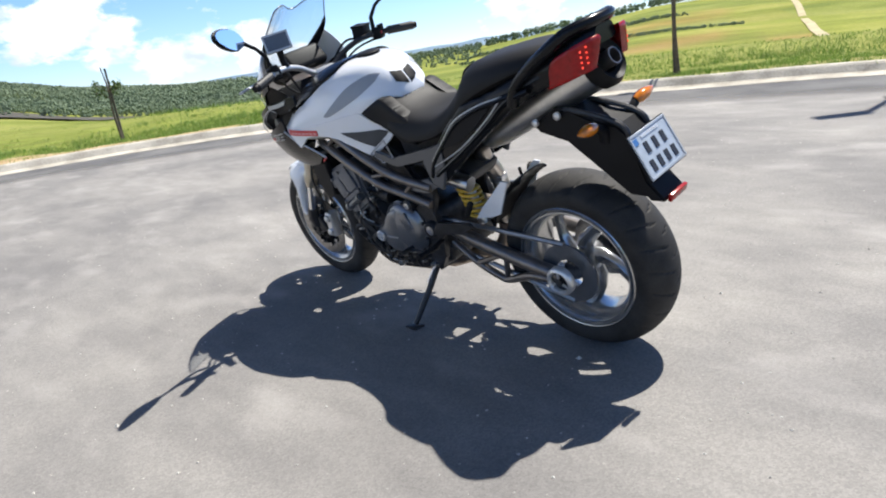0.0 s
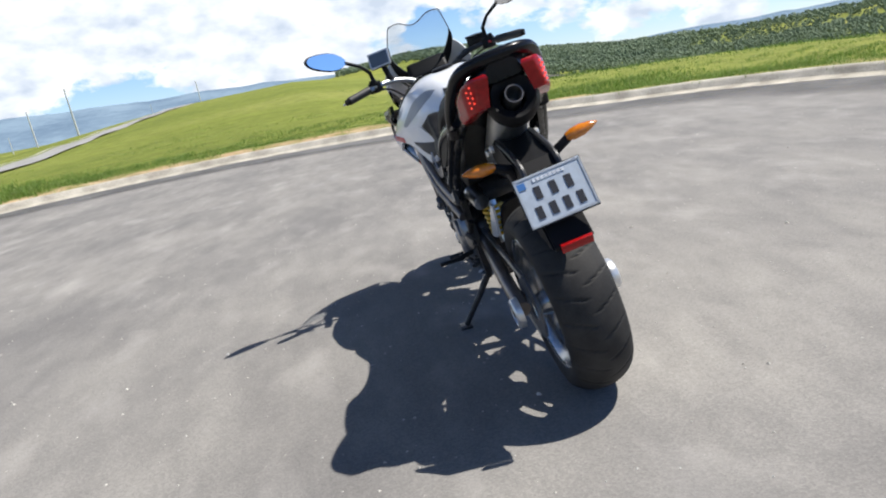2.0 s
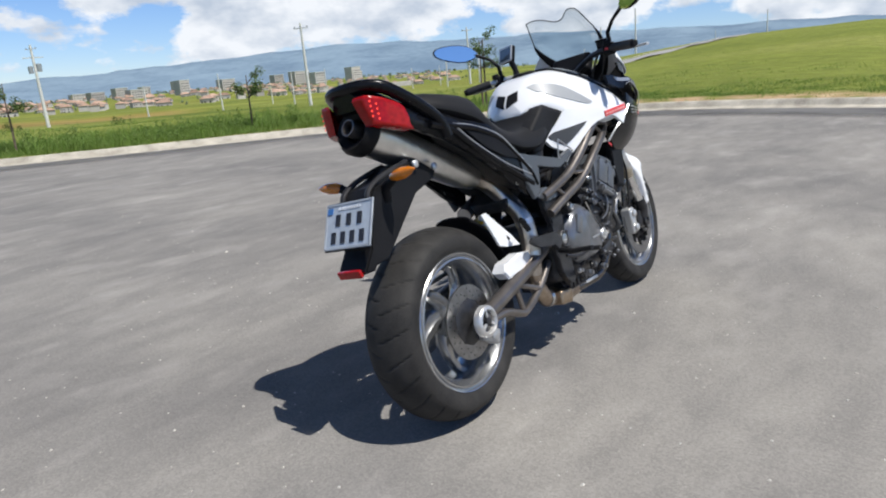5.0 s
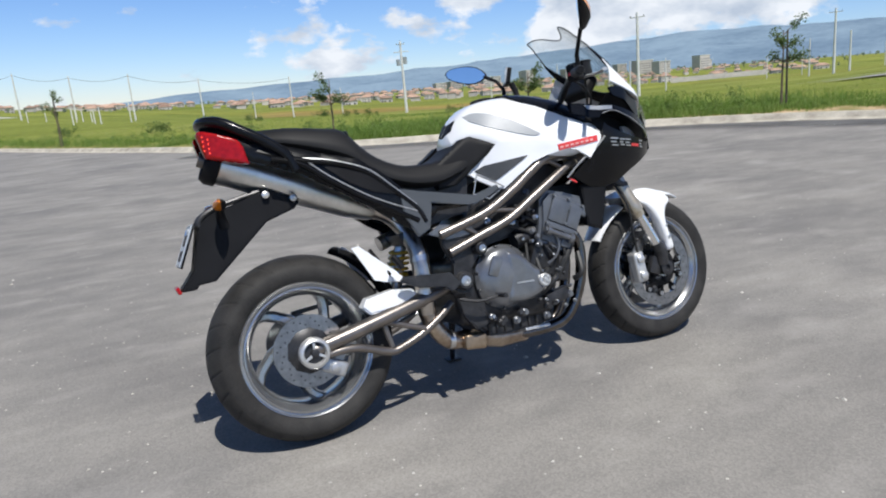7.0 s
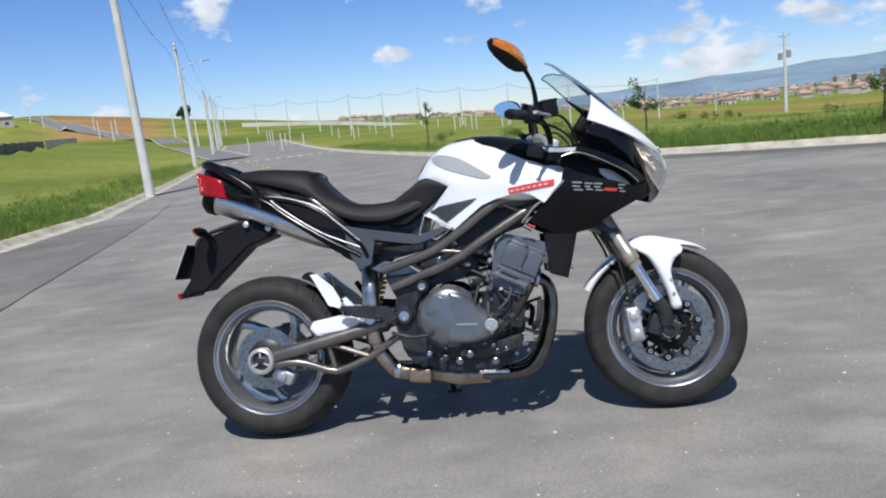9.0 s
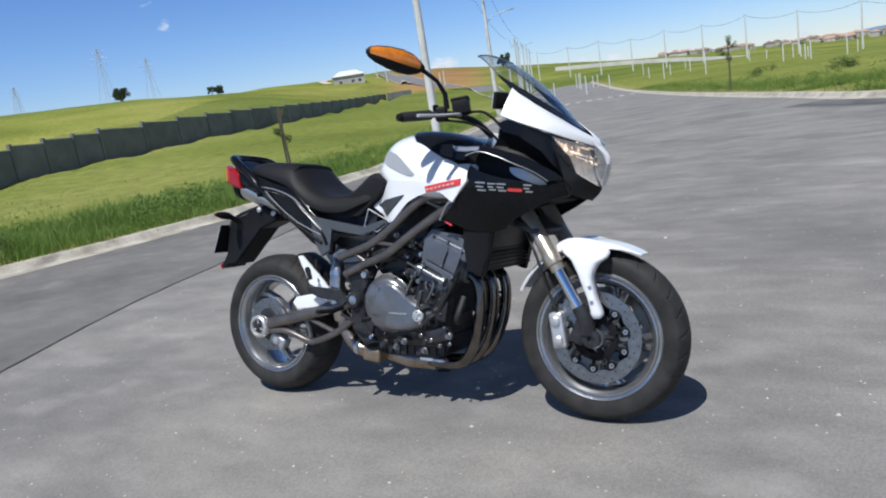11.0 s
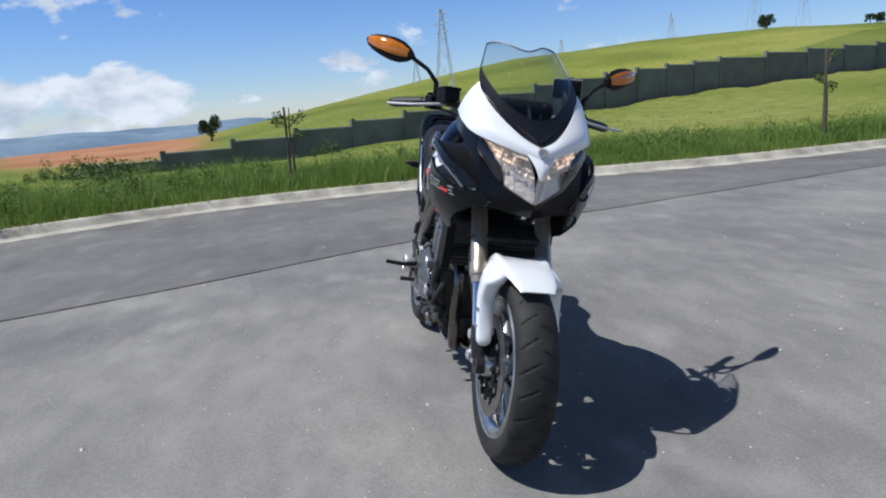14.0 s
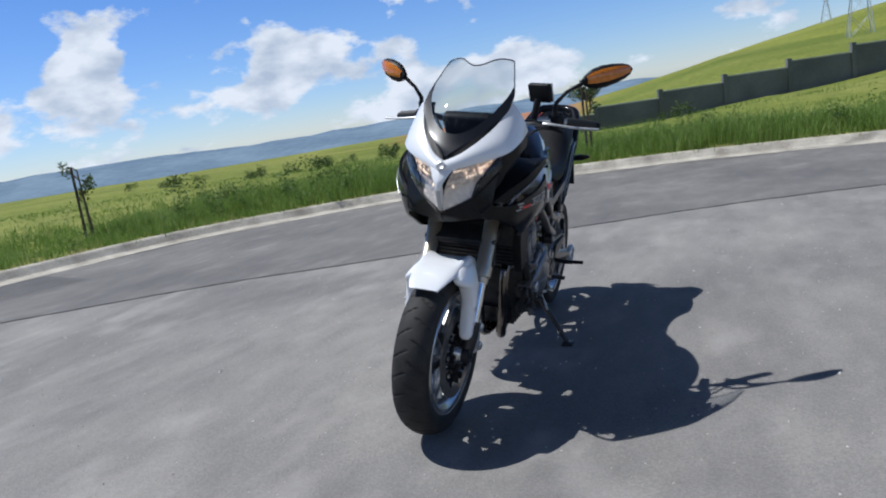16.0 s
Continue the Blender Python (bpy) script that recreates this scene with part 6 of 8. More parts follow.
part("plate_badge", box((0.002, 0.022, 0.018), pm @ pose(-0.0026, 0.077, 0.046)), BLUEINK, pl)
part("rear_reflector", box((0.012, 0.088, 0.024), pose(-0.352, -0.004, 0.578, 0, -20), 0.003), RED, bike, "red rear reflector")

# -- handlebar, controls, mirrors --
bar_pts = lambda s: [(1.150, 0.0, 1.020), (1.150, 0.05 * s, 1.025), (1.135, 0.12 * s, 1.065), (1.105, 0.20 * s, 1.088), (1.060, 0.29 * s, 1.088), (1.000, 0.40 * s, 1.076)]
part("bar_riser", box((0.05, 0.10, 0.06), pose(1.155, 0, 1.005, 0, 15), 0.012), ALU, bike, "aluminium handlebar clamp")
for s in (-1, 1):
    hb = part("handlebar", tube(bar_pts(s), 0.0115, 12, 26), ENGINE if s < 0 else ALU, bike, "tapered handlebar half")
    g0, g1 = Vector((1.052, 0.300 * s, 1.087)), Vector((1.000, 0.398 * s, 1.076))
    bm = bmesh.new()
    add_tube(bm, [g0.lerp(g1, k / 24) for k in range(25)], [0.0165 + (0.0012 if k % 2 else 0) for k in range(25)], 14)
    part("grip", bm, HOSE, hb, "black ribbed rubber grip")
    part("bar_end", tube([g1, g1.lerp(g0, -0.14)], [0.015, 0.012], 12), PLASTIC, hb)
    bm = bmesh.new()
    add_box(bm, (0.042, 0.052, 0.048), pose(1.078, 0.268 * s, 1.088, 0, 0, -25 * s), 0.010, 3)
    add_box(bm, (0.02, 0.03, 0.02), pose(1.058, 0.272 * s, 1.112, 0, 0, -25 * s), 0.005)
    part("switch_box", bm, PLASTIC, hb, "black switch housing")
    part("switch_button", box((0.006, 0.014, 0.010), pose(1.055, 0.268 * s, 1.090, 0, 0, -25 * s), 0.002), REDINK if s < 0 else SILVER, hb)
    bm = bmesh.new()
    add_tube(bm, spline([(1.130, 0.235 * s, 1.082), (1.138, 0.275 * s, 1.080), (1.118, 0.345 * s, 1.072), (1.082, 0.425 * s, 1.068)], 14), [0.010] * 4 + [0.008] * 9 + [0.009], 10, True, 0.6)
    part("lever", bm, SILVER_P, hb, "polished brake lever" if s < 0 else "polished clutch lever")
    if s < 0:
        bm = bmesh.new()
        add_box(bm, (0.058, 0.062, 0.048), pose(1.135, -0.228, 1.108, 0, -6, 22), 0.006)
        add_box(bm, (0.062, 0.066, 0.010), pose(1.132, -0.228, 1.135, 0, -6, 22), 0.003)
        part("brake_reservoir", bm, PLASTIC, hb, "black square brake fluid reservoir")
    part("control_cable", tube([(1.125, 0.225 * s, 1.085), (1.19, 0.17 * s, 1.09), (1.235, 0.11 * s, 1.02), (1.24, 0.07 * s, 0.92)], 0.005, 8, 18), HOSE, hb)
    part("control_cable", tube([(1.08, 0.245 * s, 1.07), (1.16, 0.20 * s, 1.05), (1.22, 0.15 * s, 1.00), (1.21, 0.08 * s, 0.93)], 0.0045, 8, 18), HOSE, hb)
    # mirror
    st = part("mirror_stem", tube([(1.098, 0.265 * s, 1.105), (1.096, 0.268 * s, 1.155), (1.088, 0.300 * s, 1.195), (1.062, 0.360 * s, 1.233)], [0.010, 0.0085, 0.007, 0.008], 10, 0), PLASTIC, bike, "black mirror stem")
    root, tipm = Vector((1.070, 0.350 * s, 1.232)), Vector((0.955, 0.508 * s, 1.285))
    along = (tipm - root).normalized()
    back = Vector((-0.80, -0.60 * s, 0.0))
    back = (back - along * back.dot(along)).normalized()
    upm = along.cross(back).normalized()
    if upm.z < 0:
        upm = -upm
    length = (tipm - root).length
    prof = [(0.0, 0.008), (0.09, 0.023), (0.24, 0.036), (0.42, 0.040), (0.64, 0.036), (0.83, 0.028), (0.95, 0.018), (1.0, 0.006)]
    bm = bmesh.new()
    rings = []
    for f, h in prof:
        c0 = root + along * (f * length)
        depth = 0.034 * math.sin(math.pi * min(0.96, max(0.08, f * 0.9 + 0.05)))
        rings.append([bm.verts.new(c0 + upm * h * math.cos(a) - back * depth * max(0, math.sin(a)) + back * 0.006 * min(0, math.sin(a)) * -1) for a in (2 * math.pi * k / 18 for k in range(18))])
    for a, b in zip(rings, rings[1:]):
        for k in range(18):
            bm.faces.new((a[k], a[(k + 1) % 18], b[(k + 1) % 18], b[k]))
    bm.faces.new(rings[0])
    bm.faces.new(rings[-1])
    housing = part("mirror_housing", bm, PLASTIC, st, "black mirror housing")
    bm = bmesh.new()
    vs = []
    for sg in (1, -1):
        for f, h in (prof if sg == 1 else prof[::-1]):
            vs.append(bm.verts.new(root + along * (f * length * 0.95 + 0.003) + upm * h * 0.90 * sg + back * 0.0085))
    bm.faces.new(vs)
    part("mirror_glass", bm, MIRROR, st, "mirror glass reflecting the sky", smooth=0)
    bm = bmesh.new()
    rings = []
    for f, h in prof[1:-1]:
        c0 = root + along * (f * length)
        depth = 0.034 * math.sin(math.pi * min(0.96, max(0.08, f * 0.9 + 0.05))) + 0.002
        rings.append([bm.verts.new(c0 + upm * h * math.cos(a) - back * depth * math.sin(a)) for a in (radians(42 + 8 * k) for k in range(10))])
    for a, b in zip(rings[:-1], rings[1:]):
        for k in range(9):
            bm.faces.new((a[k], a[k + 1], b[k + 1], b[k]))
    part("mirror_indicator", bm, AMBER, st, "amber indicator lens on the mirror")
# navigation screen on the bar
gm = Matrix.Translation((1.088, 0.205, 1.190)) @ Matrix.Rotation(radians(-26), 4, "Z") @ Matrix.Rotation(radians(16), 4, "Y")
gps = part("navigator", box((0.022, 0.100, 0.068), gm, 0.008, 3), PLASTIC, bike, "silver-framed satellite navigator on a bar mount")
bm = bmesh.new()
for y0, z0, w, h in ((0, 0.0305, 0.100, 0.007), (0, -0.0305, 0.100, 0.007), (0.0465, 0, 0.007, 0.068), (-0.0465, 0, 0.007, 0.068)):
    add_box(bm, (0.006, w, h), gm @ pose(-0.0105, y0, z0), 0.001)
part("navigator_frame", bm, SILVER_P, gps, "silver screen frame")
part("navigator_screen", box((0.003, 0.088, 0.056), gm @ pose(-0.0115, 0, 0)), SCREEN_M, gps, "dark glossy screen")
part("navigator_mount", tube([(1.098, 0.200, 1.165), (1.112, 0.195, 1.120), (1.108, 0.19, 1.09)], [0.014, 0.012, 0.016], 10), PLASTIC, gps)
# instruments
part("instrument_pod", box((0.05, 0.19, 0.095), pose(1.275, 0, 1.075, 0, 38), 0.02, 3), PLASTIC, bike, "black instrument pod behind the screen")

# -- fairing --
FAIR_W = np.array(spline([(1.0, 0.252), (1.10, 0.262), (1.22, 0.266), (1.34, 0.240), (1.42, 0.196), (1.48, 0.138), (1.545, 0.030)], 80))


def fair_y(x, z):
    w = float(np.interp(x, FAIR_W[:, 0], FAIR_W[:, 1]))
    f = (z - 0.86) / 0.19
    return w - (0.080 * f * f if f < 0 else 0.030 * f * f)


for s in (-1, 1):
    arm_top = [(1.05, .990), (1.10, .985), (1.16, .972), (1.215, .968), (1.30, .940), (1.365, .908), (1.43, .868), (1.462, .835)]
    hole_top = [(1.165, .938), (1.215, .946), (1.28, .922), (1.33, .895), (1.385, .865), (1.425, .830)]
    hole_low = [(1.175, .905), (1.20, .886), (1.27, .857), (1.34, .838), (1.395, .820)]
    skirt = [(1.415, .818), (1.45, .822), (1.466, .832), (1.482, .80), (1.466, .778), (1.426, .771), (1.36, .742), (1.299, .714), (1.255, .684), (1.193, .672), (1.121, .682), (1.087, .699), (1.034, .732), (1.093, .786), (1.155, .848), (1.164, .885)]
    bm = plate_mesh([(p[0], p[1]) for p in spline(hole_low, 14)] + skirt, lambda x, z: s * fair_y(x, z), 0.010, 0.018, 0)
    fp = part("side_fairing", bm, BLACK, bike, "glossy black side fairing with model lettering")
    bm = plate_mesh([(p[0], p[1]) for p in spline(arm_top, 20)] + [(p[0], p[1]) for p in spline(hole_top[::-1], 16)] + [(1.155, .925), (1.12, .930), (1.05, .955)], lambda x, z: s * (fair_y(x, z) + 0.012 * smooth_step(1.45, 1.30, x) * smooth_step(1.12, 1.2, x)), 0.014, 0.014, 0)
    part("fairing_lip", bm, BLACK, fp, "glossy black upper lip over the air scoop")
    bm = plate_mesh([(1.14, 0.945), (1.21, 0.95), (1.30, 0.915), (1.40, 0.855), (1.44, 0.812), (1.38, 0.815), (1.27, 0.848), (1.17, 0.885)], lambda x, z: s * (fair_y(x, z) - 0.058), 0.006, 0.02, 0)
    part("scoop_recess", bm, PLASTIC, fp, "matt black air scoop")
    bm = plate_mesh([(p[0], p[1]) for p in spline([(1.295, .888), (1.335, .880), (1.385, .846), (1.402, .826), (1.385, .822), (1.335, .842), (1.300, .868), (1.295, .888)], 22)][:-1], lambda x, z: s * (fair_y(x, z) - 0.040), 0.012, 0.02, 0)
    part("scoop_trim", bm, SILVER, fp, "silver oval pod in the scoop")
    # Bright reflection along the black lip, laid on as a silver strip.
    bm = plate_mesh([(1.105, 0.978), (1.16, 0.968), (1.218, 0.962), (1.211, 0.950), (1.165, 0.952), (1.118, 0.960)], lambda x, z: s * (fair_y(x, z) + 0.012 * smooth_step(1.12, 1.2, x) + 0.0025), 0.004, 0.02, 0)
    part("lip_highlight_trim", bm, SILVER, fp, "silver strip painted as the shine on the glossy lip")
    # Highlight of the scoop's upper edge, drawn as a thin silver tube.
    part("scoop_edge", tube([(x, s * (fair_y(x, z) + 0.013), z) for x, z in hole_top], 0.0016, 8, 20), SILVER, fp, "thin silver line painted as the shine along the scoop edge")
    # black shell behind the lamp, down to the chin
    shell_y = lambda x: float(np.interp(x, [1.26, 1.34, 1.42, 1.47, 1.50], [0.214, 0.206, 0.170, 0.112, 0.070]))
    bm = plate_mesh([(1.262, 1.040), (1.30, 1.045), (1.36, 1.022), (1.424, .985), (1.470, .905), (1.486, .83), (1.478, .815), (1.450, .850), (1.40, .930), (1.33, .990), (1.275, 1.010)], lambda x, z: s * shell_y(x), 0.010, 0.02, 0)
    part("lamp_shell", bm, BLACK, bike, "glossy black shell beside the headlamp")
    # Added black sheet; it stands for the shaded depth of this gap.
    bm = ruled([(x, s * (fair_y(x, z) - 0.008), z - 0.004) for x, z in ((1.16, .968), (1.215, .964), (1.30, .936), (1.365, .904), (1.43, .864), (1.462, .831))],
               [(x, s * (shell_y(x) - 0.008), z + 0.004) for x, z in ((1.262, 1.02), (1.275, 1.012), (1.33, .992), (1.40, .932), (1.45, .852), (1.474, .822))], 16, 6, -0.065, 0.004, (0, s, 0.5))
    part("inner_liner", bm, PLASTIC, bike, "matt black sheet filling the shaded gap between fairing and lamp")
    # lettering bars
    for x0, w, h, mt in ((1.208, 0.034, 0.030, SILVER), (1.247, 0.026, 0.024, SILVER), (1.280, 0.030, 0.026, SILVER), (1.322, 0.044, 0.010, REDINK), (1.362, 0.024, 0.026, SILVER)):
        z0 = 0.832 - (x0 - 1.215) * 0.13 - (0.006 if mt is REDINK else 0)
        for k in range(3 if h > 0.012 else 1):
            dz = h * (0.42 - 0.42 * k) if h > 0.012 else 0
            hh = 0.0045 if h > 0.012 else h
            x1, x2 = x0 - w / 2 + 0.004 * (k == 2), x0 + w / 2 - 0.008 * (k == 1)
            bm = plate_mesh([(x1, z0 + dz - hh / 2), (x2, z0 + dz - hh / 2 - 0.13 * w), (x2 + 0.002, z0 + dz + hh / 2 - 0.13 * w), (x1 + 0.002, z0 + dz + hh / 2)], lambda x, z: s * (fair_y(x, z) + 0.0025), 0.003, 0.012, 0)
            part("lettering_bar", bm, mt, fp)
    bm = bmesh.new()
    add_tube(bm, spline([(1.012, s * (fair_y(1.012, 0.728) + 0.003), 0.728), (1.06, s * (fair_y(1.06, 0.775) + 0.003), 0.778), (1.115, s * (fair_y(1.115, 0.81) + 0.003), 0.812), (1.165, s * (fair_y(1.165, 0.85) + 0.003), 0.856)], 14), 0.004, 6)
    part("fairing_pinstripe", bm, SILVER, fp)
    part("fairing_flag", box((0.035, 0.003, 0.006), pose(1.04, s * (fair_y(1.04, 0.712) + 0.002), 0.715, 0, 30), 0), REDINK, fp)
    # white cowl half round the lamp
    up = [(1.298, 0.160 * s, 1.160), (1.365, 0.142 * s, 1.100), (1.435, 0.104 * s, 1.046), (1.497, 0.050 * s, 0.996), (1.522, 0.0, 0.972)]
    lo = [(1.272, 0.215 * s, 1.064), (1.345, 0.210 * s, 1.030), (1.424, 0.180 * s, 0.994), (1.510, 0.072 * s, 0.955), (1.553, 0.0, 0.935)]
    bm = ruled(up, lo, 22, 7, 0.012, 0.005, (0.6, 0.6 * s, 0.4))
    cw = part("nose_cowl", bm, WHITE, bike, "glossy white nose cowl half")
    bm = ruled([(1.553, 0, 0.936), (1.570, 0, 0.905), (1.569, 0, 0.878)], [(1.530, 0.045 * s, 0.952), (1.558, 0.022 * s, 0.915), (1.566, 0.008 * s, 0.880)], 12, 4, 0.002, 0.006, (1, 0.2 * s, 0))
    part("nose_keel", bm, WHITE, cw)
    bm = ruled([(1.569, 0, 0.880), (1.560, 0, 0.850), (1.545, 0, 0.812)], [(1.565, 0.009 * s, 0.880), (1.556, 0.008 * s, 0.850), (1.541, 0.006 * s, 0.812)], 8, 3, 0.001, 0.005, (1, 0.2 * s, 0))
    part("keel_trim", bm, SILVER, cw, "silver strip between the lamps")
    # headlamp
    A = [(1.420, 0.172 * s, 0.990), (1.470, 0.120 * s, 0.970), (1.530, 0.042 * s, 0.945)]
    B = [(1.430, 0.172 * s, 0.948), (1.490, 0.110 * s, 0.865), (1.545, 0.010 * s, 0.805)]
    M = [(1.436, 0.175 * s, 0.968), (1.502, 0.118 * s, 0.918), (1.566, 0.022 * s, 0.880)]
    lens = part("headlamp_lens", ruled(A, B, 14, 8, 0.0, 0.003, (0.8, 0.5 * s, 0), M), LENS, bike, "clear headlamp lens")
    lens.visible_shadow = False
    inn = Vector((-0.032, -0.010 * s, 0.0))
    sh = lambda c, k=1.0: [tuple(Vector(p) + inn * k) for p in c]
    part("headlamp_reflector", ruled(sh(A, 0.6), sh(B, 0.6), 14, 8, 0.0, 0.004, (0.8, 0.5 * s, 0), sh(M, 1.6)), LAMP_REF, lens, "faceted bright lamp reflector")
    LA, LM = spline(A, 27), spline(M, 27)
    rng = random.Random(3)
    for row, (f, tall) in enumerate(((0.16, 0.011), (0.42, 0.012), (0.70, 0.013), (1.0, 0.012))):
        for k in range(1, 26):
            p = Vector(LA[k]).lerp(Vector(LM[k]), f) + inn * (0.72 + 0.30 * f + rng.uniform(0, 0.2))
            m4 = Matrix.Translation(p) @ Matrix.Rotation((0.75 + rng.uniform(-0.3, 0.3)) * s, 4, "Z") @ Matrix.Rotation(rng.uniform(-0.6, 0.2), 4, "Y")
            lit = rng.random() < (0.62, 0.55, 0.30, 0.05)[row]
            part("lamp_flute", box((0.005, 0.0068 * rng.uniform(0.6, 1.1), tall * rng.uniform(0.7, 1.15)), m4, 0.002, 1), LAMPGLOW if lit else rng.choice((BOWL, LAMP_REF, LAMP_REF)), lens, "lit warm lamp block" if lit else "lamp facet tinted with the bulb's warm glow")
    # dark panel under the lamps
    bm = ruled([(1.440, 0.165 * s, 0.930), (1.485, 0.10 * s, 0.855), (1.538, 0.0, 0.800)], [(1.470, 0.150 * s, 0.790), (1.485, 0.090 * s, 0.775), (1.50, 0.0, 0.760)], 14, 5, 0.004, 0.006, (0.8, 0.4 * s, -0.2))
    part("chin_panel", bm, BLACK, cw, "black chin panel below the lamps")
part("nose_badge", lathe([(0, 0.016), (0.003, 0.016), (0.004, 0.012), (0.003, 0.010), (0.004, 0)], (1.546, 0, 0.957), (0.85, 0, 0.5), 24), SILVER, bike, "round silver badge on the nose")
# inner blackness behind the nose
part("headlamp_bucket", box((0.10, 0.24, 0.16), pose(1.375, 0, 0.90, 0, 20), 0.02), PLASTIC, bike, "black inner fairing behind the lamps")
part("inner_fairing", box((0.16, 0.36, 0.03), pose(1.31, 0, 0.775, 0, -8), 0.01), PLASTIC, bike)

# -- windscreen --
cen = spline([(1.165, 0, 1.318), (1.205, 0, 1.298), (1.300, 0, 1.222), (1.390, 0, 1.128), (1.470, 0, 1.020), (1.512, 0, 0.985)], 29)
edg = spline([(1.150, 0.118, 1.300), (1.175, 0.126, 1.285), (1.225, 0.143, 1.235), (1.285, 0.160, 1.175), (1.365, 0.140, 1.105), (1.512, 0.004, 0.988)], 29)


def screen_point(u, v):
    i = min(int(v * 28), 27)
    f = v * 28 - i
    c = cen[i] * (1 - f) + cen[i + 1] * f
    e = edg[i] * (1 - f) + edg[i + 1] * f
    w = u * u
    return Vector((c[0] + (e[0] - c[0]) * w, e[1] * u, c[2] + (e[2] - c[2]) * w))


def screen_sheet(v0, v1, thick, nu=25, nv=15):
    bm = bmesh.new()
    gs = []
    for t in (0, thick):
        g = []
        for i in range(nu):
            u = -1 + 2 * i / (nu - 1)
            a, b = v0(u), v1(u)
            g.append([bm.verts.new(screen_point(u, a + (b - a) * j / (nv - 1)) - Vector((0.75, 0, 0.6)) * t) for j in range(nv)])
        gs.append(g)
    for g in gs:
        for i in range(nu - 1):
            for j in range(nv - 1):
                bm.faces.new((g[i][j], g[i + 1][j], g[i + 1][j + 1], g[i][j + 1]))
    g, h = gs
    rim = [(i, 0) for i in range(nu)] + [(nu - 1, j) for j in range(1, nv)] + [(i, nv - 1) for i in range(nu - 2, -1, -1)] + [(0, j) for j in range(nv - 2, 0, -1)]
    for (i, j), (k, l) in zip(rim, rim[1:] + rim[:1]):
        bm.faces.new((g[i][j], h[i][j], h[k][l], g[k][l]))
    return bm


top_v = lambda u: 0.025 + 0.235 * math.cos(min(1.0, abs(u) / 0.88) * math.pi / 2) ** 1.2 + 0.02 * max(0.0, abs(u) - 0.94) / 0.06
line_v = lambda u: 0.74 - 0.10 * u * u - 0.16 * u ** 6
ws = part("windscreen", screen_sheet(top_v, line_v, 0.0035), GLASS, bike, "clear curved touring windscreen")
ws.visible_shadow = True
part("screen_base", screen_sheet(lambda u: line_v(u) - 0.01, lambda u: 0.985, 0.006), SMOKE, bike, "glossy black lower screen panel")
bm = bmesh.new()
add_tube(bm, [screen_point(u, top_v(u)) for u in (-1 + 2 * k / 40 for k in range(41))], 0.0026, 6)
for s in (-1, 1):
    add_tube(bm, [screen_point(s, top_v(1) + (line_v(1) - top_v(1)) * k / 10) for k in range(11)], 0.0026, 6)
part("screen_edge", bm, mat("screen_edge", (0.12, 0.13, 0.14), 0.3), ws)
for s in (-1, 1):
    low = [(1.294, 0.158 * s, 1.158), (1.362, 0.140 * s, 1.098), (1.432, 0.102 * s, 1.044), (1.494, 0.048 * s, 0.994), (1.518, 0.002 * s, 0.970)]
    bm = ruled([tuple(screen_point(s, v)) for v in (0.48, 0.62, 0.74, 0.86, 0.98)], low, 18, 4, 0.0, 0.005, (0.5, 0.6 * s, 0.4))
    part("screen_wing", bm, PLASTIC, bike, "matt black wing beside the screen")

# ---- the place round it ----
GALV = mat("pole_concrete", (0.62, 0.62, 0.60), 0.8, vary=0.12, scale=2, bump=0.2, bscale=30)
LEAF = mat("sapling_leaf", (0.075, 0.135, 0.030), 0.6, vary=0.4, scale=20, col2=(0.13, 0.19, 0.05), spec=0.3)
BARK = mat("sapling_bark", (0.13, 0.10, 0.07), 0.9, vary=0.3, scale=20, bump=0.5, bscale=80)
STAKE = mat("stake_wood", (0.10, 0.085, 0.065), 0.9, vary=0.35, scale=14, bump=0.4, bscale=60)
GREY_WALL = mat("wall_panel", (0.135, 0.145, 0.140), 0.85, vary=0.2, scale=0.6, bump=0.3, bscale=8, obrand=0.12)
# Clay red muted: haze over the far town is put into this colour.
ROOF = mat("hazed_clay_roof", (0.36, 0.24, 0.18), 0.85, vary=0.3, scale=0.5, obrand=0.35)
PLASTER = mat("plaster", (0.48, 0.45, 0.42), 0.85, vary=0.12, scale=0.4, obrand=0.25)
PANE = mat("dark_pane", (0.05, 0.06, 0.07), 0.2)
WIRE = mat("power_wire", (0.05, 0.05, 0.05), 0.6)
# Paler and bluer than LATTICE: distance haze painted into the steel.
TOWER = mat("hazed_tower_steel", (0.46, 0.50, 0.55), 0.6, 0.2, vary=0.1)
LATTICE = mat("lattice_steel", (0.36, 0.38, 0.40), 0.5, 0.4, vary=0.1)
YELLOW = mat("yellow_marking", (0.62, 0.42, 0.06), 0.8, vary=0.35, scale=6, bump=0.2)
WHITE_M = mat("white_marking", (0.66, 0.66, 0.63), 0.8, vary=0.3, scale=6)
CRACK = mat("crack_filling", (0.085, 0.085, 0.086), 0.85, vary=0.3)


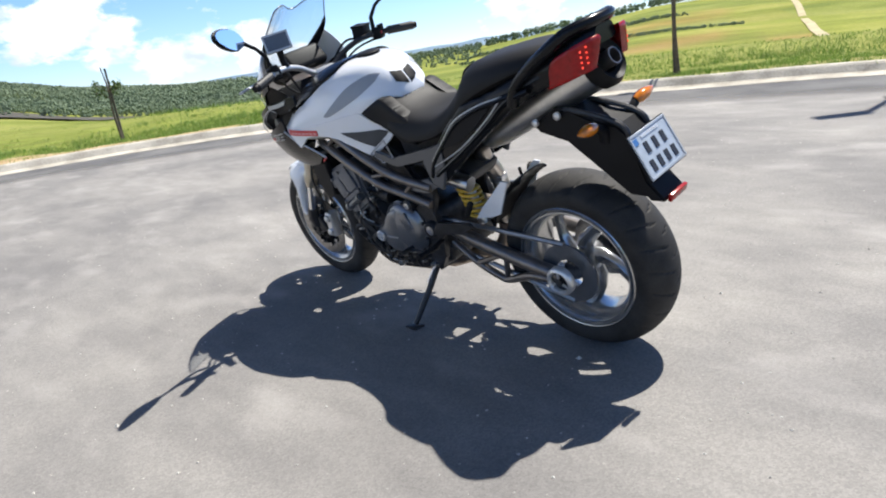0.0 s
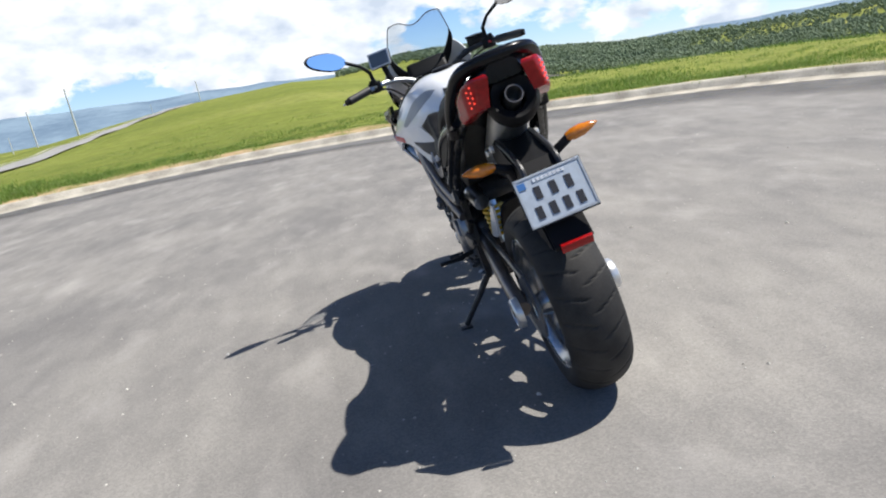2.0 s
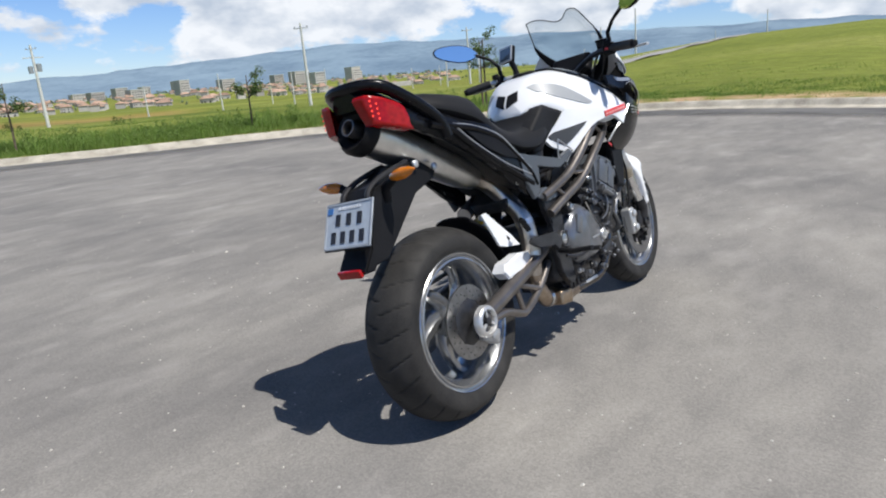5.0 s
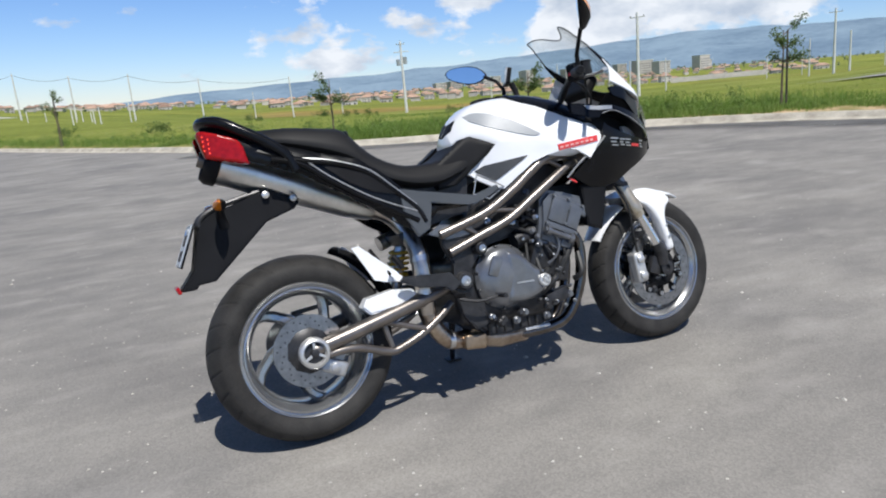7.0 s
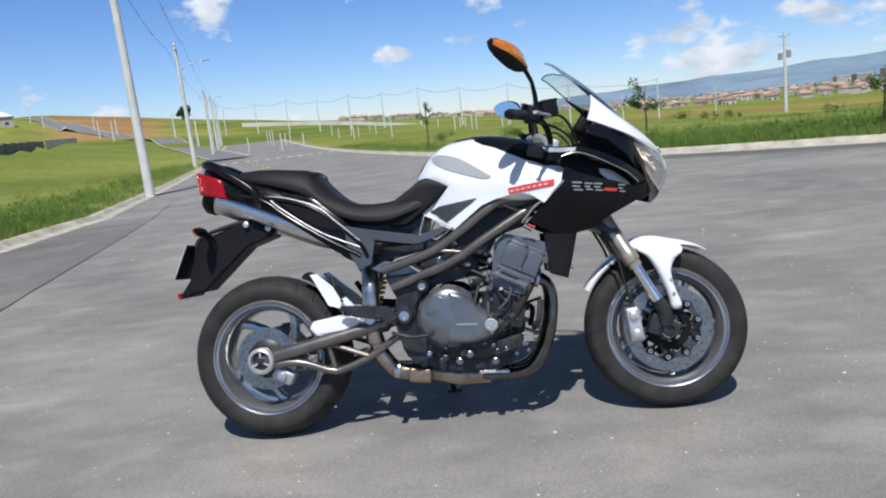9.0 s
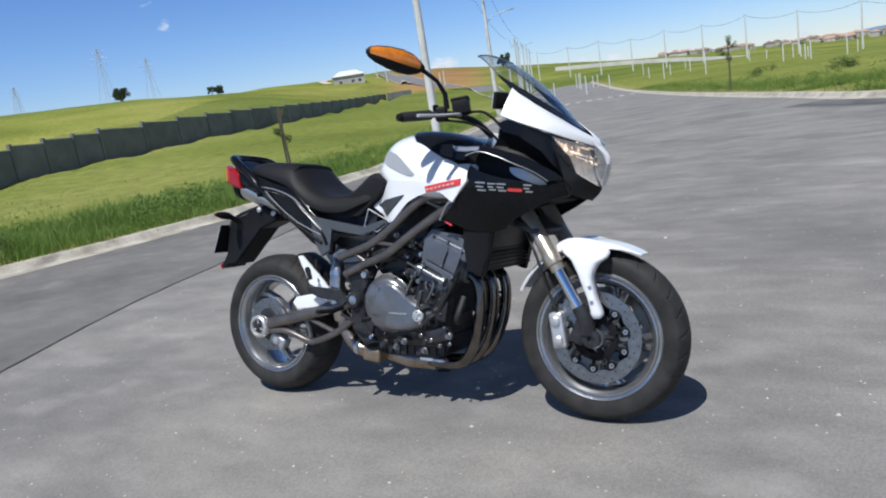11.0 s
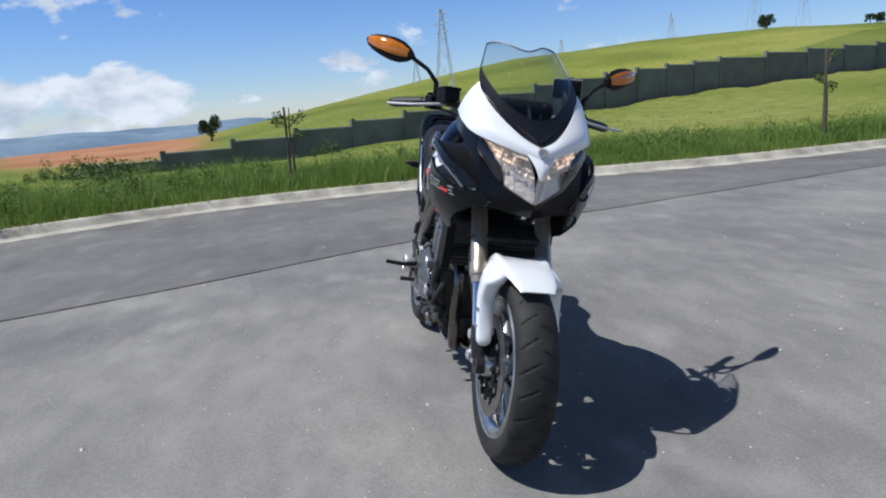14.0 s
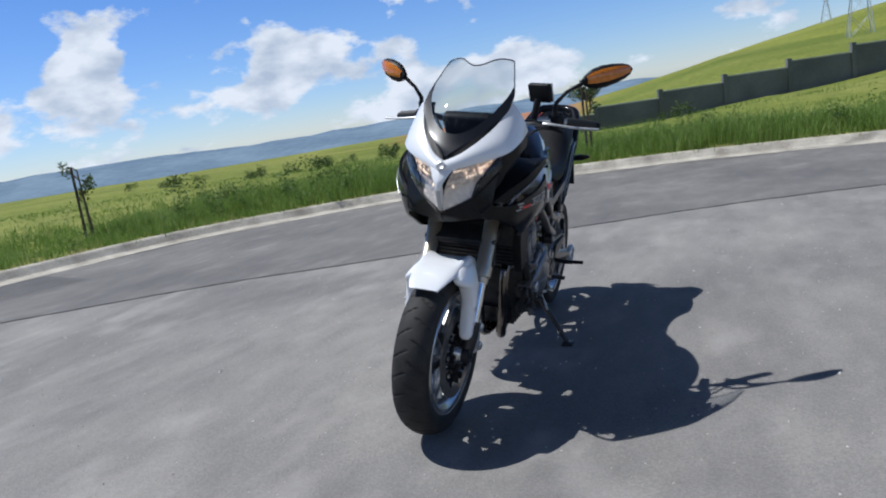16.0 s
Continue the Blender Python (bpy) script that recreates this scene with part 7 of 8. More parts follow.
def sealed_material():
    """Darker asphalt that thins out to nothing at its worn inner edge."""
    m = mat("dark_asphalt", (0.13, 0.13, 0.132), 0.85, vary=0.3, scale=1.2, bump=0.5, bscale=120, col2=(0.19, 0.187, 0.182), spec=0.3)
    nt = m.node_tree
    out = nt.nodes["Material Output"]
    solid = out.inputs[0].links[0].from_socket
    at, ns, mul, mx, clear = (nt.nodes.new("ShaderNode" + k) for k in ("Attribute", "TexNoise", "Math", "MixShader", "BsdfTransparent"))
    at.attribute_name = "fade"
    ns.inputs["Scale"].default_value, ns.inputs["Detail"].default_value = 2.2, 6
    mul.operation, mul.use_clamp = "MULTIPLY_ADD", True
    nt.links.new(ns.outputs["Fac"], mul.inputs[0])
    nt.links.new(at.outputs["Fac"], mul.inputs[1])
    mul.inputs[2].default_value = 0.0
    sharp = nt.nodes.new("ShaderNodeMapRange")
    sharp.inputs[1].default_value, sharp.inputs[2].default_value, sharp.inputs[4].default_value = 0.12, 0.50, 0.9
    nt.links.new(mul.outputs[0], sharp.inputs[0])
    nt.links.new(sharp.outputs[0], mx.inputs[0])
    nt.links.new(clear.outputs[0], mx.inputs[1])
    nt.links.new(solid, mx.inputs[2])
    nt.links.new(mx.outputs[0], out.inputs[0])
    return m


def on_land(x, y):
    return land_z(x, y)


def strip(name, pts, widths, z_off, material, label, category, follow=None):
    """A flat band that follows the ground."""
    verts, faces = [], []
    n = len(pts)
    for i, p in enumerate(pts):
        p = Vector((p[0], p[1]))
        a, b = pts[max(i - 1, 0)], pts[min(i + 1, n - 1)]
        d = Vector((b[0] - a[0], b[1] - a[1])).normalized()
        o = Vector((-d.y, d.x))
        for w in widths(i) if callable(widths) else widths:
            q = p + o * w
            verts.append((q.x, q.y, (follow or road_z)(q.x, q.y) + z_off))
    c = len(widths(0) if callable(widths) else widths)
    for i in range(n - 1):
        for k in range(c - 1):
            faces.append((i * c + k, (i + 1) * c + k, (i + 1) * c + k + 1, i * c + k + 1))
    return tagged(mesh_object(name, verts, faces, material), label, category, kind="structure")


crack_line = spline([(0.6, -5.2), (0.15, -4.4), (-0.8, -3.0), (-1.5, -1.6), (-2.35, -0.1), (-2.95, 1.2), (-3.35, 2.5), (-3.75, 3.6), (-4.8, 6.6), (-6.1, 10.2), (-8.4, 15.8)], 220)
crack_line = [(p[0] + noise.noise((p[0] * 3, p[1] * 3, 5)) * 0.025, p[1]) for p in crack_line]
strip("road_joint", crack_line, lambda i: (-0.004 - 0.005 * noise.noise((i * 0.3, 0, 0)), 0.007 + 0.008 * noise.noise((i * 0.23, 4, 0))), 0.008, CRACK, "dark filled joint running across the asphalt", "joint")



def newer_asphalt():
    """The newer, darker laying between the joint and the kerb."""
    line = [Vector((p[0], p[1])) for p in spline([(0.6, -5.2), (0.15, -4.4), (-0.8, -3.0), (-1.5, -1.6), (-2.35, -0.1), (-2.95, 1.2), (-3.35, 2.5), (-3.75, 3.6), (-4.8, 6.6), (-6.1, 10.2)], 30)]
    verts, faces = [], []
    for i, p in enumerate(line):
        d = (line[min(i + 3, len(line) - 1)] - line[max(i - 3, 0)]).normalized()
        o, w = Vector((-d.y, d.x)), 0.1
        while w < 9 and kerb_distance(p.x + o.x * (w + 0.1), p.y + o.y * (w + 0.1)) < -0.26:
            w += 0.05
        for f in (0.0, 0.33, 0.66, 1.0):
            verts.append((p.x + o.x * w * f, p.y + o.y * w * f, 0.004))
    for i in range(len(line) - 1):
        for k in range(3):
            faces.append((i * 4 + k, (i + 1) * 4 + k, (i + 1) * 4 + k + 1, i * 4 + k + 1))
    ob = mesh_object("newer_asphalt", verts, faces, asphalt_material("newer_asphalt", 0.74))
    return tagged(ob, "darker newer asphalt between the joint and the kerb", "asphalt", kind="structure")


newer_asphalt()
edge_pts = [tuple(p + outward(24 + k) * -0.34) for k, p in enumerate(LOOP[24:164])]
band = strip("road_edge", edge_pts[52:], lambda i: (-0.03, 0.62 + 0.1 * noise.noise((i * 0.15, 2, 0)), 1.45 + 0.22 * noise.noise((i * 0.3, 0, 1))), 0.006, sealed_material(), "darker asphalt band along the kerb", "asphalt band")
fade = band.data.attributes.new("fade", "FLOAT", "POINT")
fade.data.foreach_set("value", np.tile(np.array([1.0, 0.85, 0.0], np.float32), len(band.data.vertices) // 3))
for s0 in (19.0, 25.0, 31.0, 37.0, 43.0, 49.0, 55.0):
    n0 = max(0.3, 1.75 - 0.035 * (s0 - 19))
    for side in (-0.17, 0.17):
        a, b = ROAD_NOR * (n0 + side) + ROAD_DIR * s0, ROAD_NOR * (n0 - 0.06 + side) + ROAD_DIR * (s0 + 1.9)
        tagged(strip("lane_dash", [tuple(a), tuple(a.lerp(b, 0.5)), tuple(b)], (-0.06, 0.06), 0.010, YELLOW, "worn yellow centre line dash on the road", "road marking"), group="centre line dashes")
for j in range(12):
    a = ROAD_NOR * (-2.6 + 0.9 * j) + ROAD_DIR * 57
    b = a + ROAD_DIR * 1.2
    tagged(strip("crossing_bar", [tuple(a), tuple(b)], (-0.2, 0.2), 0.008, WHITE_M, "white bar of a crossing on the far road", "road marking"), group="crossing bars")
side_road = spline([(31, 20), (40, 20.5), (62, 25), (92, 26.5), (116, 27.2)], 90)
strip("side_road", side_road, (-1.9, -0.6, 0.6, 1.9), 0.08, mat("pale_road", (0.29, 0.285, 0.27), 0.9, vary=0.2, scale=0.5), "grey side road over the meadow", "road", on_land)
strip("side_kerb", side_road, (1.95, 2.3), 0.15, mat("side_kerb_concrete", (0.48, 0.46, 0.41), 0.9, vary=0.2, scale=0.5), "pale kerb along the side road", "kerb", on_land)
cross_road = [(r * math.cos(radians(a)), r * math.sin(radians(a))) for a, r in spline([(112.6, 70), (114.0, 98), (115.7, 140), (117.4, 180), (118.8, 235), (120.3, 268), (122.2, 288), (123.7, 325), (124.8, 365), (125.6, 410)], 60)]
cross_z = lambda x, y: on_land(x, y) + 0.04 + 0.3 * smooth_step(80, 300, math.hypot(x, y))
cross_w = lambda i: 1.7 + 2.4 * min(1.0, i / 30)
strip("cross_road", cross_road, lambda i: (-cross_w(i), -1, 1, cross_w(i)), 0.0, mat("cross_road_asphalt", (0.17, 0.17, 0.17), 0.9, vary=0.2, scale=0.5), "grey road climbing the meadow beyond the crossing", "road", cross_z)
for side in (-1, 1):
    strip("cross_kerb", cross_road, lambda i: (side * (cross_w(i) + 0.1), side * (cross_w(i) + 0.3 + 0.004 * i)), 0.1, bpy.data.materials["side_kerb_concrete"], "pale kerb along the climbing road", "kerb", cross_z)
track = spline([(-205, 245), (-222, 262), (-245, 288), (-262, 318)], 20)
strip("farm_track", track, (-2.0, 2.0), 0.25, mat("pale_earth", (0.55, 0.46, 0.34), 0.95, vary=0.2, scale=0.3), "pale earth track up the hill", "track", on_land)


trail = [(r * math.cos(radians(a)), r * math.sin(radians(a))) for a, r in spline([(-74.5, 42), (-72.5, 60), (-71.3, 115), (-70.3, 200), (-69.2, 370), (-68.2, 590)], 40)]
strip("farm_track", trail, lambda i: (-0.22 - 0.035 * i, 0.22 + 0.035 * i), 0.2, mat("trodden_earth", (0.40, 0.34, 0.20), 0.95, vary=0.3, scale=0.3), "pale earth track between the fields", "track", on_land)

ploughed = [(r * math.cos(radians(a)), r * math.sin(radians(a))) for a, r in spline([(-2.5, 132), (-6, 112), (-10, 100), (-16, 92), (-22, 90), (-30, 90), (-38, 92)], 60)]
strip("ploughed_field", ploughed, lambda i: (-0.5 - 0.15 * i, 4, 16 + 0.2 * i), 0.25, mat("dark_earth", (0.085, 0.078, 0.070), 0.95, vary=0.35, scale=0.4, bump=0.5, bscale=2, col2=(0.12, 0.115, 0.095), spec=0.1), "dark ploughed field below the wood", "field", on_land)

# -- poles and wires --
def utility_pole(x, y, h, r, label, arms=True, z=None):
    z0 = (on_land(x, y) if z is None else z) - 0.3
    bm = tube([(0, 0, 0), (0, 0, h * 0.5), (0, 0, h)], [r, r * 0.8, r * 0.6], 12)
    ob = tagged(part("utility_pole", bm, GALV, None), label, "utility pole", "utility poles")
    ob.location = (x, y, z0)
    if arms:
        part("crossarm", box((0.10, 1.7, 0.10), pose(0, 0, h - 0.5, 0, 0, 25), 0.01), GALV, ob)
        for k in (-0.75, 0.0, 0.75):
            part("insulator", lathe([(0, 0.03), (0.05, 0.06), (0.08, 0.03), (0.12, 0.05), (0.16, 0)], (-k * math.sin(radians(25)), k * math.cos(radians(25)), h - 0.45), (0, 0, 1), 8), PANE, ob)
    return ob, Vector((x, y, z0 + h - 0.3))


tops = []
for k, (s0, n0) in enumerate(((22.0, -3.2), (54, -3.75), (96, -4.0), (106, -4.2), (118, -4.0), (135, -4.1), (152, -4.2))):
    p = ROAD_NOR * n0 + ROAD_DIR * s0
    ob, t = utility_pole(p.x, p.y, 9.8 if k < 2 else 9.0, 0.16 if k == 0 else 0.18, "tall pale concrete utility pole by the road", k != 0)
    tops.append(t)
    if k == 0:
        part("second_shaft", tube([(-0.22, 0.38, 0), (-0.22, 0.38, 9.6)], [0.13, 0.10], 10), GALV, ob, "second shaft of the twin pole")
        for zz in (2.4, 4.6, 6.8, 9.0):
            part("shaft_tie", box((0.40, 0.06, 0.10), pose(-0.11, 0.19, zz, 0, 0, 120), 0.01), GALV, ob)
    if k in (1, 3):
        bm = tube([(0, 0, 7.6), (0.6 * ROAD_NOR.x, 0.6 * ROAD_NOR.y, 8.1), (1.9 * ROAD_NOR.x, 1.9 * ROAD_NOR.y, 8.35)], 0.03, 8)
        part("lamp_arm", bm, LATTICE, ob)
        part("street_light_head", box((0.5, 0.2, 0.1), pose(2.1 * ROAD_NOR.x, 2.1 * ROAD_NOR.y, 8.36, 0, -6, 24), 0.03), LATTICE, ob)


def wire(a, b, sag, r=0.012):
    pts = [a.lerp(b, k / 12) - Vector((0, 0, sag * 4 * (k / 12) * (1 - k / 12))) for k in range(13)]
    return tagged(part("power_line", tube(pts, r, 5), WIRE), "thin dark overhead wire between poles", "wire", "overhead wires")


for a, b in zip(tops, tops[1:]):
    for off in (-0.7, 0.7):
        wire(a + Vector((off, 0, 0)), b + Vector((off, 0, 0)), 0.7)
wire(tops[0], Vector((-2, -28, 9.5)), 0.9)
wire(tops[0] + Vector((0, 0, 0.1)), Vector((24, 40, 9.2)), 0.9)
far_tops = []
for az, r, h in ((112.5, 200, 8.5), (110, 190, 8.5), (107.5, 178, 8.5), (105, 168, 8), (102.4, 158, 8.5), (99.6, 150, 8), (96.5, 144, 8.5), (93, 140, 8), (89, 138, 8.5), (84, 138, 8), (77, 142, 8.5)):
    x, y = r * math.cos(radians(az)), r * math.sin(radians(az))
    ob, t = utility_pole(x, y, h, 0.17, "slim pale pole along a far street", False)
    far_tops.append(t)
for a, b in zip(far_tops, far_tops[1:]):
    wire(a, b, 0.8, 0.03)
for k in (16, 21, 26, 31, 36, 41, 46, 51):
    x, y = cross_road[k]
    ob, t = utility_pole(x + 7 * (-1) ** (k // 2), y - 4, 6.5, 0.24, "pale pole beside the climbing road", False)
for az, r, h in ((48.2, 78, 9.2), (46.6, 200, 9), (36.6, 205, 10), (34.7, 112, 9.3), (33.9, 150, 8), (32.1, 328, 10), (28.8, 270, 9), (25.4, 330, 9), (37.2, 320, 9), (49.3, 190, 9), (24.0, 180, 9), (21.3, 140, 9), (15.6, 330, 9), (12.0, 240, 9), (55, 170, 9), (60.5, 200, 9), (73, 230, 9), (51, 260, 9), (80, 240, 9), (39.5, 300, 9)):
    x, y = r * math.cos(radians(az)), r * math.sin(radians(az))
    utility_pole(x, y, h, 0.20, "pale pole standing in the meadow", r < 120)
ob, t = utility_pole(105 * math.cos(radians(67.6)), 105 * math.sin(radians(67.6)), 11, 0.24, "concrete pole with transformer and crossarms")
part("transformer", lathe([(0, 0), (0, 0.35), (1.0, 0.35), (1.05, 0)], (0.5, 0, 7.6), (0, 0, 1), 14), LATTICE, ob)
part("transformer", lathe([(0, 0), (0, 0.3), (0.9, 0.3), (0.95, 0)], (-0.5, 0.2, 7.4), (0, 0, 1), 14), LATTICE, ob)
part("crossarm", box((0.12, 2.4, 0.12), pose(0, 0, 9.4, 0, 0, 60), 0.01), GALV, ob)
rng = random.Random(4)
for k in range(26):
    az, r = rng.uniform(88, 111), rng.uniform(75, 130)
    x, y = r * math.cos(radians(az)), r * math.sin(radians(az))
    bm = tube([(0, 0, 0), (0, 0, rng.uniform(1.4, 2.6))], 0.07, 6)
    ob = tagged(part("marker_post", bm, GALV), "white marker post in the meadow", "post", "marker posts")
    ob.location = (x, y, on_land(x, y) - 0.1)


def lattice_tower(x, y, h, w):
    z0 = on_land(x, y) - 0.5
    th = tagged(new("transmission_tower"), "grey steel lattice transmission tower on the hill", "tower", "transmission towers")
    th.location = (x, y, z0)
    levels = [0, 0.22, 0.42, 0.58, 0.72, 0.84, 0.93, 1.0]
    half = lambda f: w / 2 * (1 - f) ** 1.1 + 0.18
    cor = lambda f: [Vector((sx * half(f), sy * half(f), h * f)) for sx, sy in ((1, 1), (-1, 1), (-1, -1), (1, -1))]
    for c in range(4):
        part("tower_leg", tube([cor(f)[c] for f in levels], 0.06, 5), TOWER, th)
    for a, b in zip(levels, levels[1:]):
        p, q = cor(a), cor(b)
        for c in range(4):
            d = (c + 1) % 4
            part("tower_bracing", tube([p[c], q[d]], 0.026, 4), TOWER, th)
            part("tower_bracing", tube([p[d], q[c]], 0.026, 4), TOWER, th)
    for f, l in ((0.74, 0.16), (0.84, 0.19), (0.94, 0.14)):
        bm = bmesh.new()
        for s in (-1, 1):
            add_tube(bm, [(0, 0, h * f + 0.3), (s * h * l * 0.9, s * h * l * 0.3, h * f)], 0.05, 4)
            add_tube(bm, [(0, 0, h * f - 0.2), (s * h * l * 0.9, s * h * l * 0.3, h * f)], 0.05, 4)
        part("tower_arm", bm, TOWER, th)


for az, r, h, w in ((170.6, 111, 14.5, 2.8), (146.6, 300, 24, 5), (143.4, 318, 20, 4.5), (152.5, 310, 14, 3.4), (173.0, 190, 6.5, 2.0), (161, 300, 10, 2.6)):
    lattice_tower(r * math.cos(radians(az)), r * math.sin(radians(az)), h, w)


# -- the long grey wall --
def wall_point(s):
    a, b = min(s, 222.0), max(0.0, s - 222.0)
    return Vector((-36 - 0.43 * a + 0.62 * b, -17.2 + 0.9 * a + 0.78 * b))


wall_thing = tagged(new("wall_boundary"), "long dark grey panel wall stepping up the slope", "wall", kind="structure")
s0 = 3.0
k = 0
COPING = mat("wall_coping", (0.46, 0.46, 0.44), 0.85, vary=0.2, scale=0.8)
while s0 < 225:
    ln = 4.25 if s0 < 62 else 8.5
    p, q = wall_point(s0), wall_point(s0 + ln)
    mid = wall_point(s0 + ln / 2)
    top = float(np.interp(s0 + ln / 2, [3, 7, 10, 13, 20, 24.6, 28.3, 33, 38, 45.4, 55, 65, 75, 87, 104, 111, 170, 226], [-0.5, -0.1, 0.15, 0.45, 1.1, 1.45, 1.85, 2.3, 3.05, 3.75, 4.5, 5.05, 5.65, 6.2, 6.95, 7.1, 8.85, 11.0]))
    turn = math.degrees(math.atan2(q.y - p.y, q.x - p.x))
    hh = 3.8
    part("wall_panel", box((ln - 0.25, 0.12, hh), pose(mid.x, mid.y, top - hh / 2, 0, 0, turn), 0.01), GREY_WALL, wall_thing)
    part("wall_pillar", box((0.3, 0.3, hh + 0.2), pose(p.x, p.y, top + 0.1 - hh / 2, 0, 0, turn), 0.02), GREY_WALL, wall_thing)
    part("wall_coping", box((ln - 0.25, 0.2, 0.08), pose(mid.x, mid.y, top + 0.04, 0, 0, turn), 0.01), COPING, wall_thing)
    s0 += ln
    k += 1


def far_wall():
    """A long pale wall along the crest of the meadow, in panels."""
    thing = tagged(new("wall_crest"), "long low white wall along the crest of the meadow", "wall", kind="structure")
    m = mat("crest_wall_plaster", (0.60, 0.58, 0.54), 0.9, vary=0.15, scale=0.3)
    tops = lambda az: 1.08 + 212 * math.tan(radians(float(np.interp(az, [80, 86, 90.5, 95, 98.5, 102, 105.4, 112], [-1.0, -0.58, -0.14, 0.5, 0.98, 1.5, 1.88, 2.42]))))
    az = 84.0
    while az < 111:
        a, b = radians(az), radians(az + 1.6)
        p, q = Vector((212 * math.cos(a), 212 * math.sin(a), tops(az))), Vector((212 * math.cos(b), 212 * math.sin(b), tops(az + 1.6)))
        bm = bmesh.new()
        out = Vector((math.cos((a + b) / 2), math.sin((a + b) / 2), 0)) * 0.2
        v = [bm.verts.new(c + o + Vector((0, 0, d))) for o in (-out, out) for c, d in ((p, 0), (q, 0), (q, -1.1), (p, -1.1))]
        for f in ((0, 1, 2, 3), (7, 6, 5, 4), (0, 4, 5, 1), (1, 5, 6, 2), (2, 6, 7, 3), (3, 7, 4, 0)):
            bm.faces.new([v[i] for i in f])
        part("wall_panel", bm, m, thing, smooth=0)
        az += 1.6


far_wall()


# -- saplings with stakes --
def leaf_cards(rng, centres, size, n):
    verts, faces = [], []
    for c, rad in centres:
        for _ in range(n):
            d = Vector((rng.gauss(0, 1), rng.gauss(0, 1), rng.gauss(0, 1))).normalized() * rad * rng.random() ** 0.4
            p = Vector(c) + d
            a = Vector((rng.gauss(0, 1), rng.gauss(0, 1), rng.gauss(0, 0.6))).normalized()
            b = a.cross(Vector((rng.gauss(0, 1), rng.gauss(0, 1), rng.gauss(0, 1)))).normalized()
            l, w = size * rng.uniform(0.7, 1.3), size * 0.36
            i = len(verts)
            verts += [p - a * l * 0.5, p + b * w * 0.5 + Vector((0, 0, 0.1 * l)), p + a * l * 0.5, p - b * w * 0.5 + Vector((0, 0, 0.1 * l))]
            faces += [(i, i + 1, i + 2), (i, i + 2, i + 3)]
    return verts, faces


def sapling(x, y, h, stakes, bushy, seed, lean=0.0):
    rng = random.Random(seed)
    z0 = on_land(x, y) - 0.05
    th = tagged(new("sapling"), "young street tree tied to wooden stakes in the grass" if stakes else "young street tree in the grass", "tree", "street saplings")
    th.location = (x, y, z0)
    trunk = spline([(0, 0, 0), (0.03, 0.02, h * 0.4), (0.02 + lean, 0.0, h * 0.7), (0.05 + lean, 0.03, h)], 12)
    part("trunk", tube(trunk, [0.028 - 0.0018 * k for k in range(12)], 7), BARK, th)
    centres = []
    for k in range(7 if bushy else 4):
        f = rng.uniform(0.55, 0.97)
        b = trunk[min(11, int(f * 11))]
        a = rng.uniform(0, 6.28)
        l = (0.42 if bushy else 0.20) * rng.uniform(0.6, 1.2)
        tip = Vector(b) + Vector((math.cos(a) * l, math.sin(a) * l, l * rng.uniform(0.3, 1.0)))
        part("limb", tube([b, Vector(b).lerp(tip, 0.5) + Vector((0, 0, 0.02)), tip], [0.012, 0.009, 0.005], 5), BARK, th)
        centres += [(tip, 0.14 if bushy else 0.09), (Vector(b).lerp(tip, 0.6), 0.10)]
    v, f = leaf_cards(rng, centres, 0.075, 60 if bushy else 26)
    mesh_object("crown", v, f, LEAF, th)
    for k in range(stakes):
        dx, dy = (0.09, -0.05) if k == 0 else (-0.10, 0.06)
        part("stake", tube([(dx, dy, 0), (dx * 0.8, dy, h * rng.uniform(0.95, 1.08))], [0.022, 0.019], 7), STAKE, th)
    return th


for a in ((12.3, 8.1, 1.62, 1, True, 11), (4.45, 14.9, 1.55, 0, True, 12), (-2.9, 32.0, 2.2, 1, True, 13), (12.4, -2.4, 1.40, 1, False, 14), (3.5, -6.95, 1.75, 1, False, 15),
          (-8.25, 8.7, 1.75, 2, False, 16), (-8.1, -1.15, 1.35, 1, False, 17), (-3.55, -7.75, 1.10, 1, False, 18), (8.6, 12.2, 1.3, 0, True, 19)):
    sapling(*a)
# a slim lamp post by the kerb, whose shadow falls on the asphalt
lamp = tagged(part("lamp_post", tube([(0.48, -7.25, 0), (0.56, -7.25, 5.2)], [0.05, 0.035], 10), LATTICE), "slim grey lamp post by the kerb", "lamp post")
part("lamp_head", box((0.44, 0.17, 0.08), pose(0.70, -7.12, 5.22, 0, 4, 42), 0.03), LATTICE, lamp)


